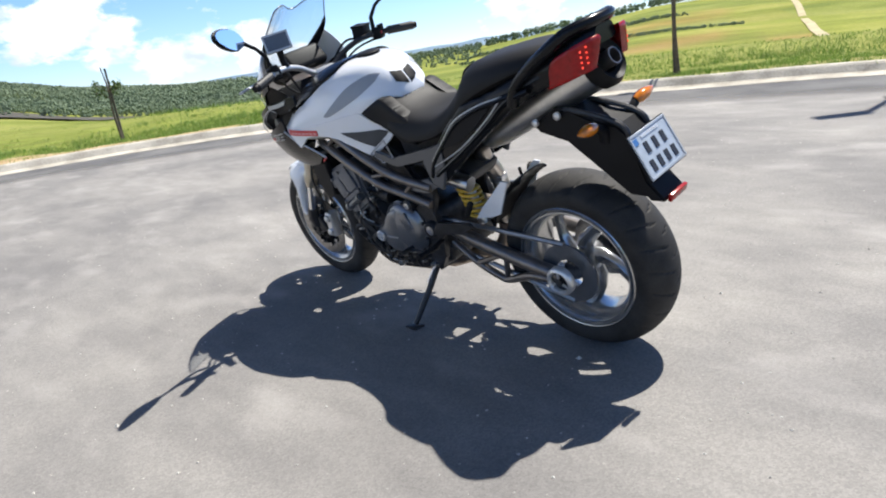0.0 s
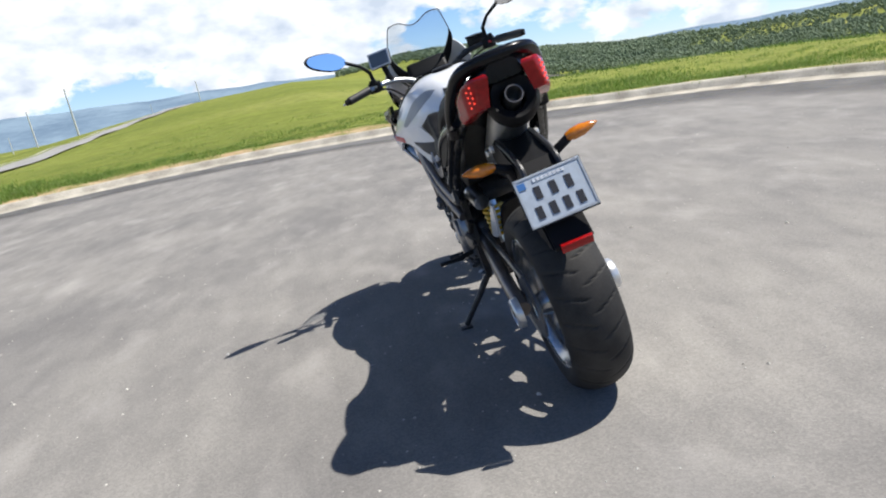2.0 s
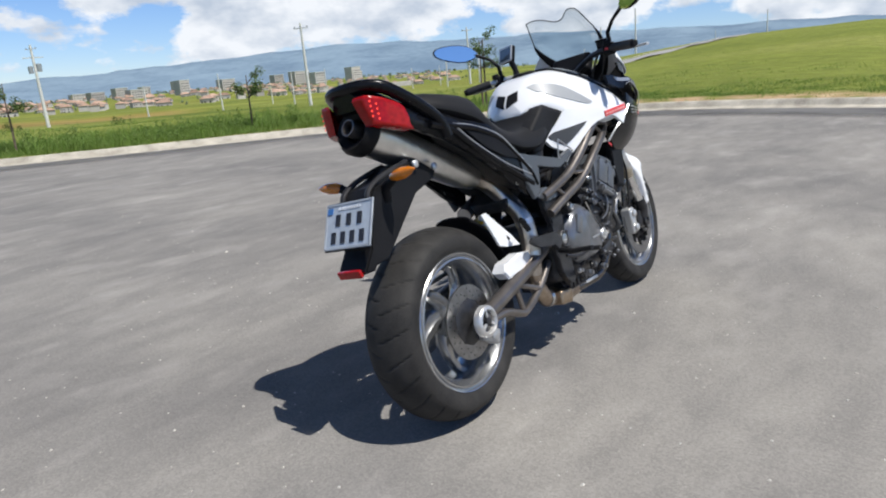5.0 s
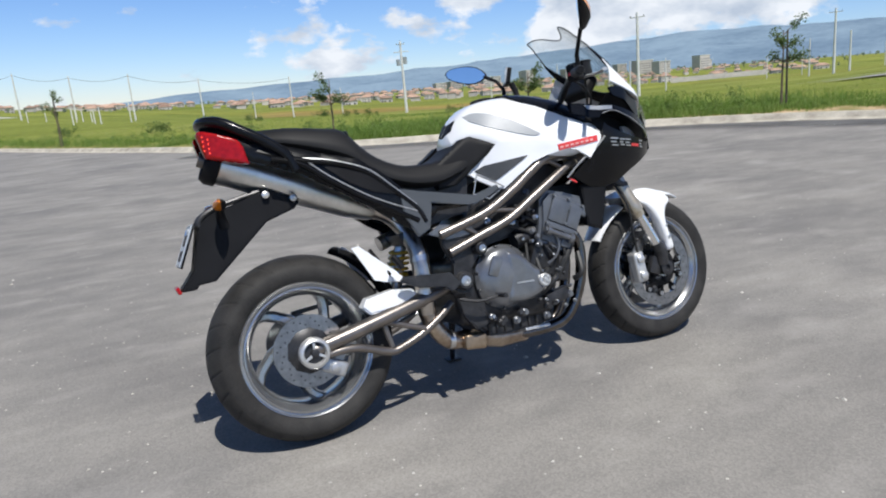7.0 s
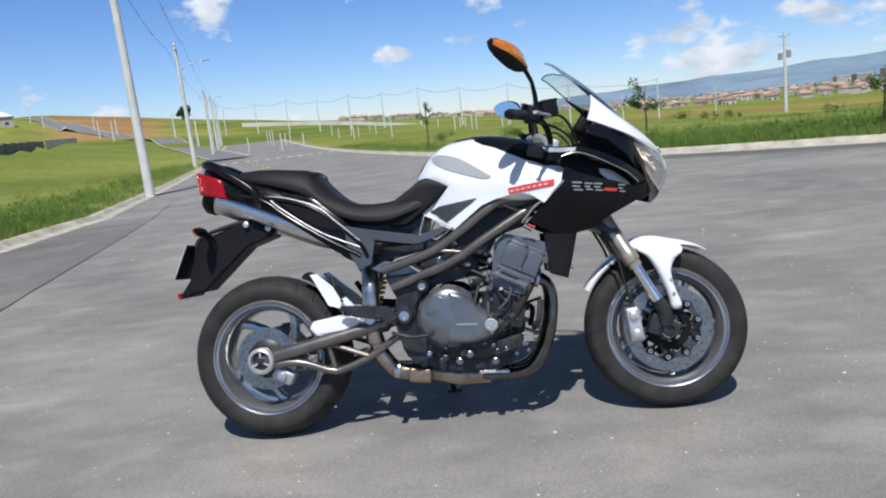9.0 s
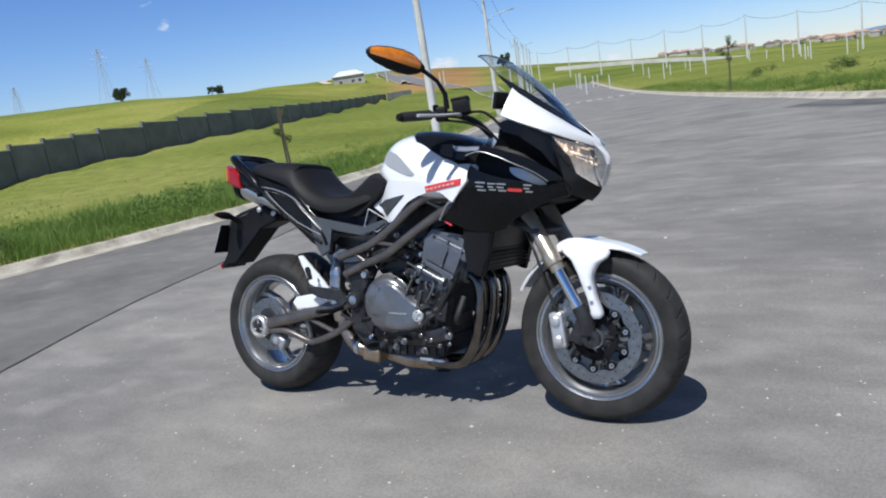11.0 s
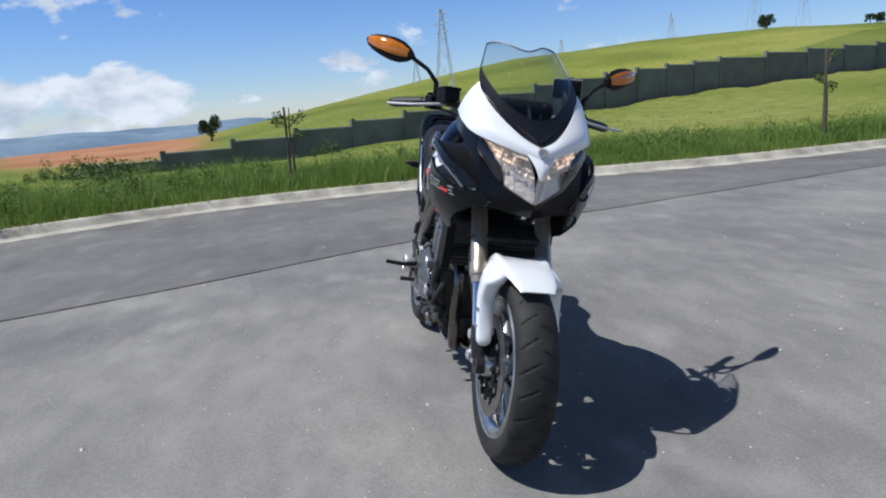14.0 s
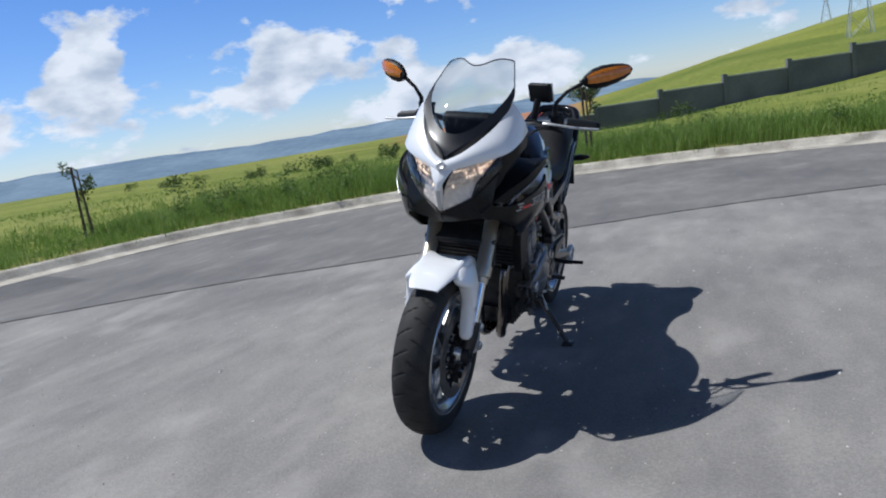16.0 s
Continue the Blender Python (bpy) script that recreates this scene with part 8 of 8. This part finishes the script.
# -- houses of the town --
def make_house(w, d, h, two, roof=None):
    th = tagged(new("house"), "small plastered house with a red clay roof in the valley" if not two else "two-storey plastered house with a clay roof in the valley", "house", "houses of the town")
    part("house_wall", box((w, d, h), pose(0, 0, h / 2 - 1.0)), PLASTER, th)
    bm = bmesh.new()
    e = 0.6
    r = d * 0.28
    b = [bm.verts.new(v) for v in ((-w / 2 - e, -d / 2 - e, h - 1.0), (w / 2 + e, -d / 2 - e, h - 1.0), (w / 2 + e, d / 2 + e, h - 1.0), (-w / 2 - e, d / 2 + e, h - 1.0))]
    t = [bm.verts.new(v) for v in ((-w / 2 + d * 0.35, 0, h - 1.0 + r), (w / 2 - d * 0.35, 0, h - 1.0 + r))]
    for q in ((b[0], b[1], t[1], t[0]), (b[1], b[2], t[1]), (b[2], b[3], t[0], t[1]), (b[3], b[0], t[0]), (b[3], b[2], b[1], b[0])):
        bm.faces.new(q)
    part("roof", bm, roof or ROOF, th, smooth=0)
    for fl in range(2 if two else 1):
        for x in (-w * 0.28, w * 0.12, w * 0.34):
            for s in (-1, 1):
                part("window", box((1.3, 0.1, 1.2), pose(x, s * d / 2, 0.6 + 2.8 * fl)), PANE, th, smooth=0)
    return th


protos = [make_house(11, 8, 4.0, False), make_house(14, 9, 4.2, False), make_house(10, 9, 6.8, True), make_house(9, 7, 3.8, False)]
rng = random.Random(21)
placed = []
for k in range(430):
    az = rng.uniform(36, 82) if k % 6 else rng.uniform(82, 104)
    r = rng.uniform(480, 1250) if az < 82 else rng.uniform(600, 950)
    x, y = r * math.cos(radians(az)), r * math.sin(radians(az))
    if any((x - a) ** 2 + (y - b) ** 2 < 14 ** 2 for a, b in placed):
        continue
    placed.append((x, y))
    m = pose(x, y, on_land(x, y), 0, 0, rng.choice((az, az + 90)) + rng.uniform(-20, 20)) @ Matrix.Scale(0.68 if az < 50 else 1.0, 4)
    if k < 4:
        protos[k].matrix_world = m
    else:
        copy_thing(protos[rng.randrange(4)], m)
# a long white wall in the valley
bm = bmesh.new()
ends = [(r * math.cos(radians(a)), r * math.sin(radians(a))) for a, r in ((46.4, 430), (44.0, 436), (41.8, 444), (39.6, 455))]
for (x0, y0), (x1, y1) in zip(ends, ends[1:]):
    zb = min(on_land(x0, y0), on_land(x1, y1)) - 0.5
    add_box(bm, (math.hypot(x1 - x0, y1 - y0), 0.3, 3.4), pose((x0 + x1) / 2, (y0 + y1) / 2, zb + 1.7, 0, 0, math.degrees(math.atan2(y1 - y0, x1 - x0))))
tagged(part("wall_valley", bm, PLASTER, smooth=0), "long white wall in the valley before the town", "wall", kind="structure")
h = make_house(14, 9, 4.2, False, GALV)
h.matrix_world = pose(-197, 250, on_land(-197, 250), 0, 0, 40)
tagged(h, "white house alone on the hill crest", "house")
rng2 = random.Random(5)
for k in range(14):
    az = rng2.uniform(44, 66)
    r = rng2.uniform(900, 1300)
    x, y = r * math.cos(radians(az)), r * math.sin(radians(az))
    th = tagged(new("apartment_block"), "pale apartment block at the far edge of town", "building", "apartment blocks")
    th.location = (x, y, on_land(x, y))
    w, hh = rng2.uniform(14, 26), rng2.uniform(10, 20)
    part("block_wall", box((w, 14, hh), pose(0, 0, hh / 2 - 1)), PLASTER, th)
    part("block_roof", box((w + 1, 15, 0.8), pose(0, 0, hh - 0.8)), GALV, th)
    for fl in range(int(hh / 3.2)):
        for c in range(6):
            for side in (-7.02, 7.02):
                part("window", box((w * 0.10, 0.12, 1.2), pose(w * (-0.38 + 0.152 * c), side, 1.6 + 3.0 * fl)), PANE, th, smooth=0)


# -- woods, bushes, mountains --
def blob_trees(name, spots, material, label, category, seed, sprays=18, clumps=4):
    """Many rough crowns with stems, each a lumpy cluster of leaf clumps."""
    rng = random.Random(seed)
    verts, faces = [], []
    ico = bmesh.new()
    bmesh.ops.create_icosphere(ico, subdivisions=1, radius=1.0)
    bv = [v.co.copy() for v in ico.verts]
    bf = [[v.index for v in f.verts] for f in ico.faces]
    ico.free()
    for x, y, h in spots:
        z = on_land(x, y)
        for _ in range(sprays):
            p = Vector((x + rng.gauss(0, .17) * h, y + rng.gauss(0, .17) * h, z + h * rng.uniform(0.15, 0.98)))
            a = Vector((rng.gauss(0, 1), rng.gauss(0, 1), rng.gauss(0, 1))).normalized() * h * 0.13
            b = Vector((rng.gauss(0, 1), rng.gauss(0, 1), rng.gauss(0, 1))).normalized() * h * 0.10
            i = len(verts)
            verts += [p - a, p + b, p + a, p - b]
            faces += [(i, i + 1, i + 2), (i, i + 2, i + 3)]
        for _ in range(clumps):
            w = h * rng.uniform(0.12, 0.24)
            c = Vector((x + rng.uniform(-.28, .28) * h, y + rng.uniform(-.28, .28) * h, z + h * rng.uniform(0.12, 0.85)))
            i = len(verts)
            verts += [c + Vector((v.x * w * rng.uniform(0.6, 1.25), v.y * w * rng.uniform(0.6, 1.25), v.z * w * rng.uniform(0.7, 1.3))) for v in bv]
            faces += [tuple(i + q for q in f) for f in bf]
        i = len(verts)
        t = h * 0.03
        verts += [Vector((x - t, y, z - 0.5)), Vector((x + t, y, z - 0.5)), Vector((x, y + t, z - 0.5)), Vector((x, y, z + h * 0.7))]
        faces += [(i, i + 1, i + 3), (i + 1, i + 2, i + 3), (i + 2, i, i + 3)]
    return tagged(mesh_object(name, verts, faces, material), label, category, kind="stuff")


# Leaf colour paled towards grey-green; the distance haze is put in here.
WOOD = mat("hazed_far_wood", (0.165, 0.22, 0.145), 0.95, vary=0.3, scale=0.03, col2=(0.22, 0.27, 0.175), spec=0.05)
rng = random.Random(9)


def spots(n, az0, az1, r0, r1, h0, h1):
    out = []
    for _ in range(n):
        az, r = rng.uniform(az0, az1), math.sqrt(rng.uniform(r0 * r0, r1 * r1))
        out.append((r * math.cos(radians(az)), r * math.sin(radians(az)), rng.uniform(h0, h1)))
    return out


def wooded(n, az0, az1, r0, r1, k0, k1):
    """Trees over a sector, as tall as is usual for growth that far up the slope."""
    return [(x, y, math.hypot(x, y) * k) for x, y, k in spots(n, az0, az1, r0, r1, k0, k1)]


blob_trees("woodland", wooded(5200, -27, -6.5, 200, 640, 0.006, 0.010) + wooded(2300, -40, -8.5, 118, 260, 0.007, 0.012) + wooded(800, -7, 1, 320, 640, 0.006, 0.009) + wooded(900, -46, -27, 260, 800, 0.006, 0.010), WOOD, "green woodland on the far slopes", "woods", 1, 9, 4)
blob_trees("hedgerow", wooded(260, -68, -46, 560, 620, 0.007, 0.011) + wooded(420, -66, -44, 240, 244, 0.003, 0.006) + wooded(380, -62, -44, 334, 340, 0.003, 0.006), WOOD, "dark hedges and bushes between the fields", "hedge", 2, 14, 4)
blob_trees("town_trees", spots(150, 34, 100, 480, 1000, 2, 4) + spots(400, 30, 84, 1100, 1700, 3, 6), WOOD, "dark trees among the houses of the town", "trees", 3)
TREE_DARK = mat("lone_tree_leaf", (0.085, 0.115, 0.062), 0.8, vary=0.4, scale=1.0, col2=(0.075, 0.105, 0.045), spec=0.15)


def hill_tree(x, y, h, seed):
    """A lone round tree: short trunk, a few limbs and a crown of leaf sprays."""
    rng = random.Random(seed)
    th = tagged(new("hill_tree"), "dark round tree standing alone on the hillside", "tree", "lone hill trees")
    th.location = (x, y, on_land(x, y) - 0.1)
    part("trunk", tube([(0, 0, 0), (0.02 * h, 0, 0.25 * h), (0, 0.01 * h, 0.55 * h)], [0.05 * h, 0.04 * h, 0.02 * h], 7), BARK, th)
    centres = []
    for k in range(14):
        a, q = rng.uniform(0, 6.28), rng.uniform(0.1, 0.42) * h
        c = Vector((math.cos(a) * q, math.sin(a) * q, h * rng.uniform(0.28, 0.85)))
        centres.append((c, h * rng.uniform(0.12, 0.22)))
        if k < 5:
            part("limb", tube([(0, 0, 0.3 * h), c * 0.6 + Vector((0, 0, 0.1 * h)), c], [0.025 * h, 0.018 * h, 0.006 * h], 5), BARK, th)
    v, f = leaf_cards(rng, centres, 0.09 * h, 260)
    mesh_object("crown", v, f, TREE_DARK, th)


for x, y, h in ((-186, 127, 4.2), (-190, 129, 3.6), (-175, 155, 3.6), (-178, 154, 3.0), (-116, -21, 4.4), (-181, 379, 9)):
    hill_tree(x, y, h, int(abs(x)))


def mountains():
    """The far ranges: a ring of ridges rising and falling with the bearing."""
    B = [-180, -173, -166, -155, -148, -141, -134, -125, -105, -60, -40, -20, -8, 12, 25, 32, 45, 61, 75, 88, 100, 112, 130, 150, 180]
    E = [0.95, 1.05, 0.85, 0.66, 0.52, 0.35, 0.5, 0.35, 0.1, -0.9, -1.8, -1.6, 0.2, 1.35, 1.85, 2.1, 2.6, 2.1, 1.65, 1.2, 0.9, 0.6, 0.5, 0.5, 0.95]
    # Distance haze is mixed into the slopes' base colour as blue.
    m = mat("mountain_haze", (0.155, 0.225, 0.31), 1.0, vary=0.2, scale=0.004, bscale=0.03, col2=(0.205, 0.28, 0.35), spec=0.0)
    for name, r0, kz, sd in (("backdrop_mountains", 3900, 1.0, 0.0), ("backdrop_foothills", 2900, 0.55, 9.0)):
        verts, faces = [], []
        n, rows = 420, 6
        for i in range(n):
            az = -180 + 360 * i / n
            a = radians(az)
            u = Vector((math.cos(a), math.sin(a), sd))
            e = float(np.interp(az, B, E)) * kz * (1 + 0.16 * noise.fractal(u * 5, 1.0, 2.0, 5)) + 0.12 * noise.fractal(u * 22, 1.0, 2.0, 4)
            zt = r0 * math.tan(radians(e))
            for j in range(rows):
                f = j / (rows - 1)
                r = r0 - 900 * kz * (1 - f)
                wob = 1 + 0.10 * noise.noise((u.x * 16, u.y * 16, j * 0.7)) * (1 - f)
                verts.append((r * math.cos(a), r * math.sin(a), -160 + (zt + 160) * f ** 0.5 * wob))
        for i in range(n):
            k = (i + 1) % n
            for j in range(rows - 1):
                faces.append((i * rows + j, k * rows + j, k * rows + j + 1, i * rows + j + 1))
        tagged(mesh_object(name, verts, faces, m, smooth=True), "mountain range on the horizon, its blue haze in the colour", "mountains", kind="structure")


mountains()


# -- grass by the kerb --
def grass_material():
    m = bpy.data.materials.new("grass_blades")
    m.use_nodes = True
    nt = m.node_tree
    b = nt.nodes["Principled BSDF"]
    geo = nt.nodes.new("ShaderNodeNewGeometry")
    r = nt.nodes.new("ShaderNodeValToRGB")
    r.color_ramp.elements[0].color = (0.12, 0.19, 0.035, 1)
    r.color_ramp.elements[1].color = (0.30, 0.36, 0.12, 1)
    e = r.color_ramp.elements.new(0.6)
    e.color = (0.17, 0.29, 0.05, 1)
    nt.links.new(geo.outputs["Random Per Island"], r.inputs[0])
    nt.links.new(r.outputs[0], b.inputs["Base Color"])
    b.inputs["Roughness"].default_value = 0.6
    b.inputs["Specular IOR Level"].default_value = 0.25
    thin, both = nt.nodes.new("ShaderNodeBsdfTranslucent"), nt.nodes.new("ShaderNodeMixShader")
    nt.links.new(r.outputs[0], thin.inputs[0])
    both.inputs[0].default_value = 0.4
    nt.links.new(b.outputs[0], both.inputs[1])
    nt.links.new(thin.outputs[0], both.inputs[2])
    nt.links.new(both.outputs[0], nt.nodes["Material Output"].inputs[0])
    return m


def blade_mesh(name, x, y, z, h, w, lean, material, rng):
    """Many bent blades in one mesh, each a strip that narrows to a tip."""
    n = len(x)
    a, b = rng.uniform(0, 2 * np.pi, n), rng.uniform(0, 2 * np.pi, n)
    l = rng.uniform(0.1, 1.0, n) * lean * h
    dx, dy, lx, ly = np.cos(a) * w, np.sin(a) * w, np.cos(b) * l, np.sin(b) * l
    v = np.empty((n, 5, 3), np.float32)
    v[:, 0] = np.stack((x - dx, y - dy, z), 1)
    v[:, 1] = np.stack((x + dx, y + dy, z), 1)
    v[:, 2] = np.stack((x + dx * 0.7 + lx * 0.35, y + dy * 0.7 + ly * 0.35, z + h * 0.6), 1)
    v[:, 3] = np.stack((x - dx * 0.7 + lx * 0.35, y - dy * 0.7 + ly * 0.35, z + h * 0.6), 1)
    v[:, 4] = np.stack((x + lx, y + ly, z + h * (1 - 0.25 * lean)), 1)
    k = (np.arange(n) * 5)[:, None]
    loops = np.concatenate((k + np.array([[0, 1, 2, 3]]), k + np.array([[3, 2, 4]])), 1).ravel()
    me = bpy.data.meshes.new(name)
    me.vertices.add(n * 5)
    me.vertices.foreach_set("co", v.ravel())
    me.loops.add(n * 7)
    me.loops.foreach_set("vertex_index", loops.astype(np.int32))
    me.polygons.add(n * 2)
    me.polygons.foreach_set("loop_start", (np.arange(n)[:, None] * 7 + np.array([[0, 4]])).ravel().astype(np.int32))
    me.update(calc_edges=True)
    me.validate()
    me.materials.append(material)
    return new(name, me)


GRASS_M = grass_material()


def grass():
    rng = np.random.default_rng(3)
    # how tall the growth is by bearing: wild on the west and north-east, short and bare to the east
    tall_b = [-180, -150, -120, -90, -60, -30, -10, 10, 28, 34, 50, 70, 85, 110, 130, 160, 180]
    tall_h = [0.54, 0.56, 0.40, 0.14, 0.10, 0.13, 0.15, 0.10, 0.14, 0.46, 0.54, 0.38, 0.30, 0.38, 0.42, 0.46, 0.46]
    xs, ys, zs, hs, ws = [], [], [], [], []
    i0, i1 = 10, len(LOOP) - 11
    for _ in range(21000):
        i = int(rng.integers(i0, i1))
        p = LOOP[i].lerp(LOOP[i + 1], rng.random())
        d = 0.21 + abs(rng.normal(0, 1)) * 2.3
        q = p + outward(i) * d
        az = math.degrees(math.atan2(q.y, q.x))
        hh = float(np.interp(az, tall_b, tall_h))
        patch = 0.35 + 0.8 * max(0.0, noise.noise((q.x * 0.55, q.y * 0.55, 2)) + 0.4) + 0.6 * max(0.0, noise.noise((q.x * 1.7, q.y * 1.7, 5)))
        if d < (1.25 if -20 < az < 33 else 0.8) and rng.random() < (0.90 if -20 < az < 33 else 0.08):
            continue
        hh *= patch * min(1.0, 0.62 + d * 0.4)
        n = int(rng.integers(9, 18))
        xs.append(q.x + rng.normal(0, 0.09, n))
        ys.append(q.y + rng.normal(0, 0.09, n))
        zs.append(np.full(n, land_z(q.x, q.y, d) - 0.02))
        hs.append(hh * rng.uniform(0.45, 1.2, n))
        ws.append(rng.uniform(0.0022, 0.0055, n))
    x, y, z, h, w = (np.concatenate(q) for q in (xs, ys, zs, hs, ws))
    return tagged(blade_mesh("grass", x, y, z, h, w, 0.8, GRASS_M, rng), "tall wild green grass behind the kerb", "grass", kind="stuff")


grass()


def tufts():
    """Low meadow grass further out."""
    rng = np.random.default_rng(8)
    xs, ys, zs, hs, ws = [], [], [], [], []
    for _ in range(15000):
        az = rng.uniform(-180, 180)
        r = 9 + 45 * rng.random() ** 1.4
        x, y = r * math.cos(radians(az)) + 1.5, r * math.sin(radians(az)) + 3
        d = kerb_distance(x, y)
        if d < 2.2:
            continue
        hh = (0.05 + 0.16 * max(0, noise.noise((x * 0.2, y * 0.2, 4)) + 0.25)) * (0.5 if -25 < az < 42 else 1.0)
        n = 9
        xs.append(x + rng.normal(0, 0.25, n))
        ys.append(y + rng.normal(0, 0.25, n))
        zs.append(np.full(n, land_z(x, y, d) - 0.03))
        hs.append(hh * rng.uniform(0.6, 1.4, n))
        ws.append(rng.uniform(0.006, 0.012, n))
    x, y, z, h, w = (np.concatenate(q) for q in (xs, ys, zs, hs, ws))
    return tagged(blade_mesh("meadow_grass", x, y, z, h, w, 0.7, GRASS_M, rng), "low rough grass over the meadow", "grass", kind="stuff")


tufts()


def scrub():
    """Low scrub scattered over the western meadow."""
    rng = random.Random(31)
    centres = []
    for _ in range(46):
        az, r = radians(rng.choice((rng.uniform(-178, -128), rng.uniform(-165, -140), rng.uniform(60, 100)))), rng.uniform(14, 60)
        x, y = r * math.cos(az), r * math.sin(az)
        if kerb_distance(x, y) < 3:
            continue
        z = on_land(x, y)
        for _ in range(5):
            centres.append((Vector((x + rng.uniform(-.6, .6), y + rng.uniform(-.6, .6), z + rng.uniform(0.05, 0.4))), rng.uniform(0.2, 0.4)))
    for az, r, w, h in ((-157.2, 37, 1.0, 1.35), (-159.4, 39, 0.6, 0.7), (-151.3, 34, 0.7, 0.8), (-163, 42, 0.7, 0.6), (-146, 40, 0.9, 0.6)):
        x, y = r * math.cos(radians(az)), r * math.sin(radians(az))
        z = on_land(x, y)
        for _ in range(16):
            centres.append((Vector((x + rng.uniform(-w, w), y + rng.uniform(-w, w), z + h * rng.uniform(0.1, 0.9))), rng.uniform(0.2, 0.4)))
    v, f = leaf_cards(rng, centres, 0.12, 70)
    return tagged(mesh_object("scrub", v, f, LEAF), "low dark green scrub in the rough meadow", "shrubs", kind="stuff")


scrub()


def weeds():
    """Broad-leaved weeds standing among the grass behind the western kerb."""
    rng = random.Random(12)
    centres = []
    for _ in range(800):
        i = rng.randrange(10, len(LOOP) - 12)
        p = LOOP[i] + outward(i) * rng.uniform(0.25, 2.2)
        az = math.degrees(math.atan2(p.y, p.x))
        if -110 < az < 36 or noise.noise((p.x * 0.7, p.y * 0.7, 9)) < -0.05:
            continue
        z = land_z(p.x, p.y)
        for _ in range(2):
            centres.append((Vector((p.x + rng.uniform(-.1, .1), p.y + rng.uniform(-.1, .1), z + rng.uniform(0.08, 0.45))), rng.uniform(0.08, 0.18)))
    v, f = leaf_cards(rng, centres, 0.05, 34)
    return tagged(mesh_object("weeds", v, f, WEED), "broad-leaved green weeds in the kerbside grass", "weeds", kind="stuff")


WEED = mat("weed_leaf", (0.10, 0.19, 0.03), 0.55, vary=0.4, scale=12, col2=(0.17, 0.25, 0.05), spec=0.3)
weeds()


def loose_stones():
    """Small loose pale chippings scattered on the asphalt."""
    rng = np.random.default_rng(5)
    verts, faces = [], []
    for _ in range(2400):
        x, y = rng.normal(0.6, 3.0), rng.normal(0.0, 3.0)
        if kerb_distance(x, y) > -0.4:
            continue
        s = rng.uniform(0.002, 0.0065) * (2.2 if rng.random() < 0.03 else 1)
        i = len(verts)
        a = rng.uniform(0, 6.28)
        for k in range(4):
            verts.append((x + s * math.cos(a + k * 1.57) * rng.uniform(0.7, 1.3), y + s * math.sin(a + k * 1.57) * rng.uniform(0.7, 1.3), 0.001))
        verts.append((x, y, s * 0.9))
        faces.extend((i + k, i + (k + 1) % 4, i + 4) for k in range(4))
    return tagged(mesh_object("gravel", verts, faces, mat("pale_chippings", (0.45, 0.43, 0.39), 0.9, vary=0.3, scale=40)), "loose pale stone chippings on the asphalt", "gravel", kind="stuff")


loose_stones()
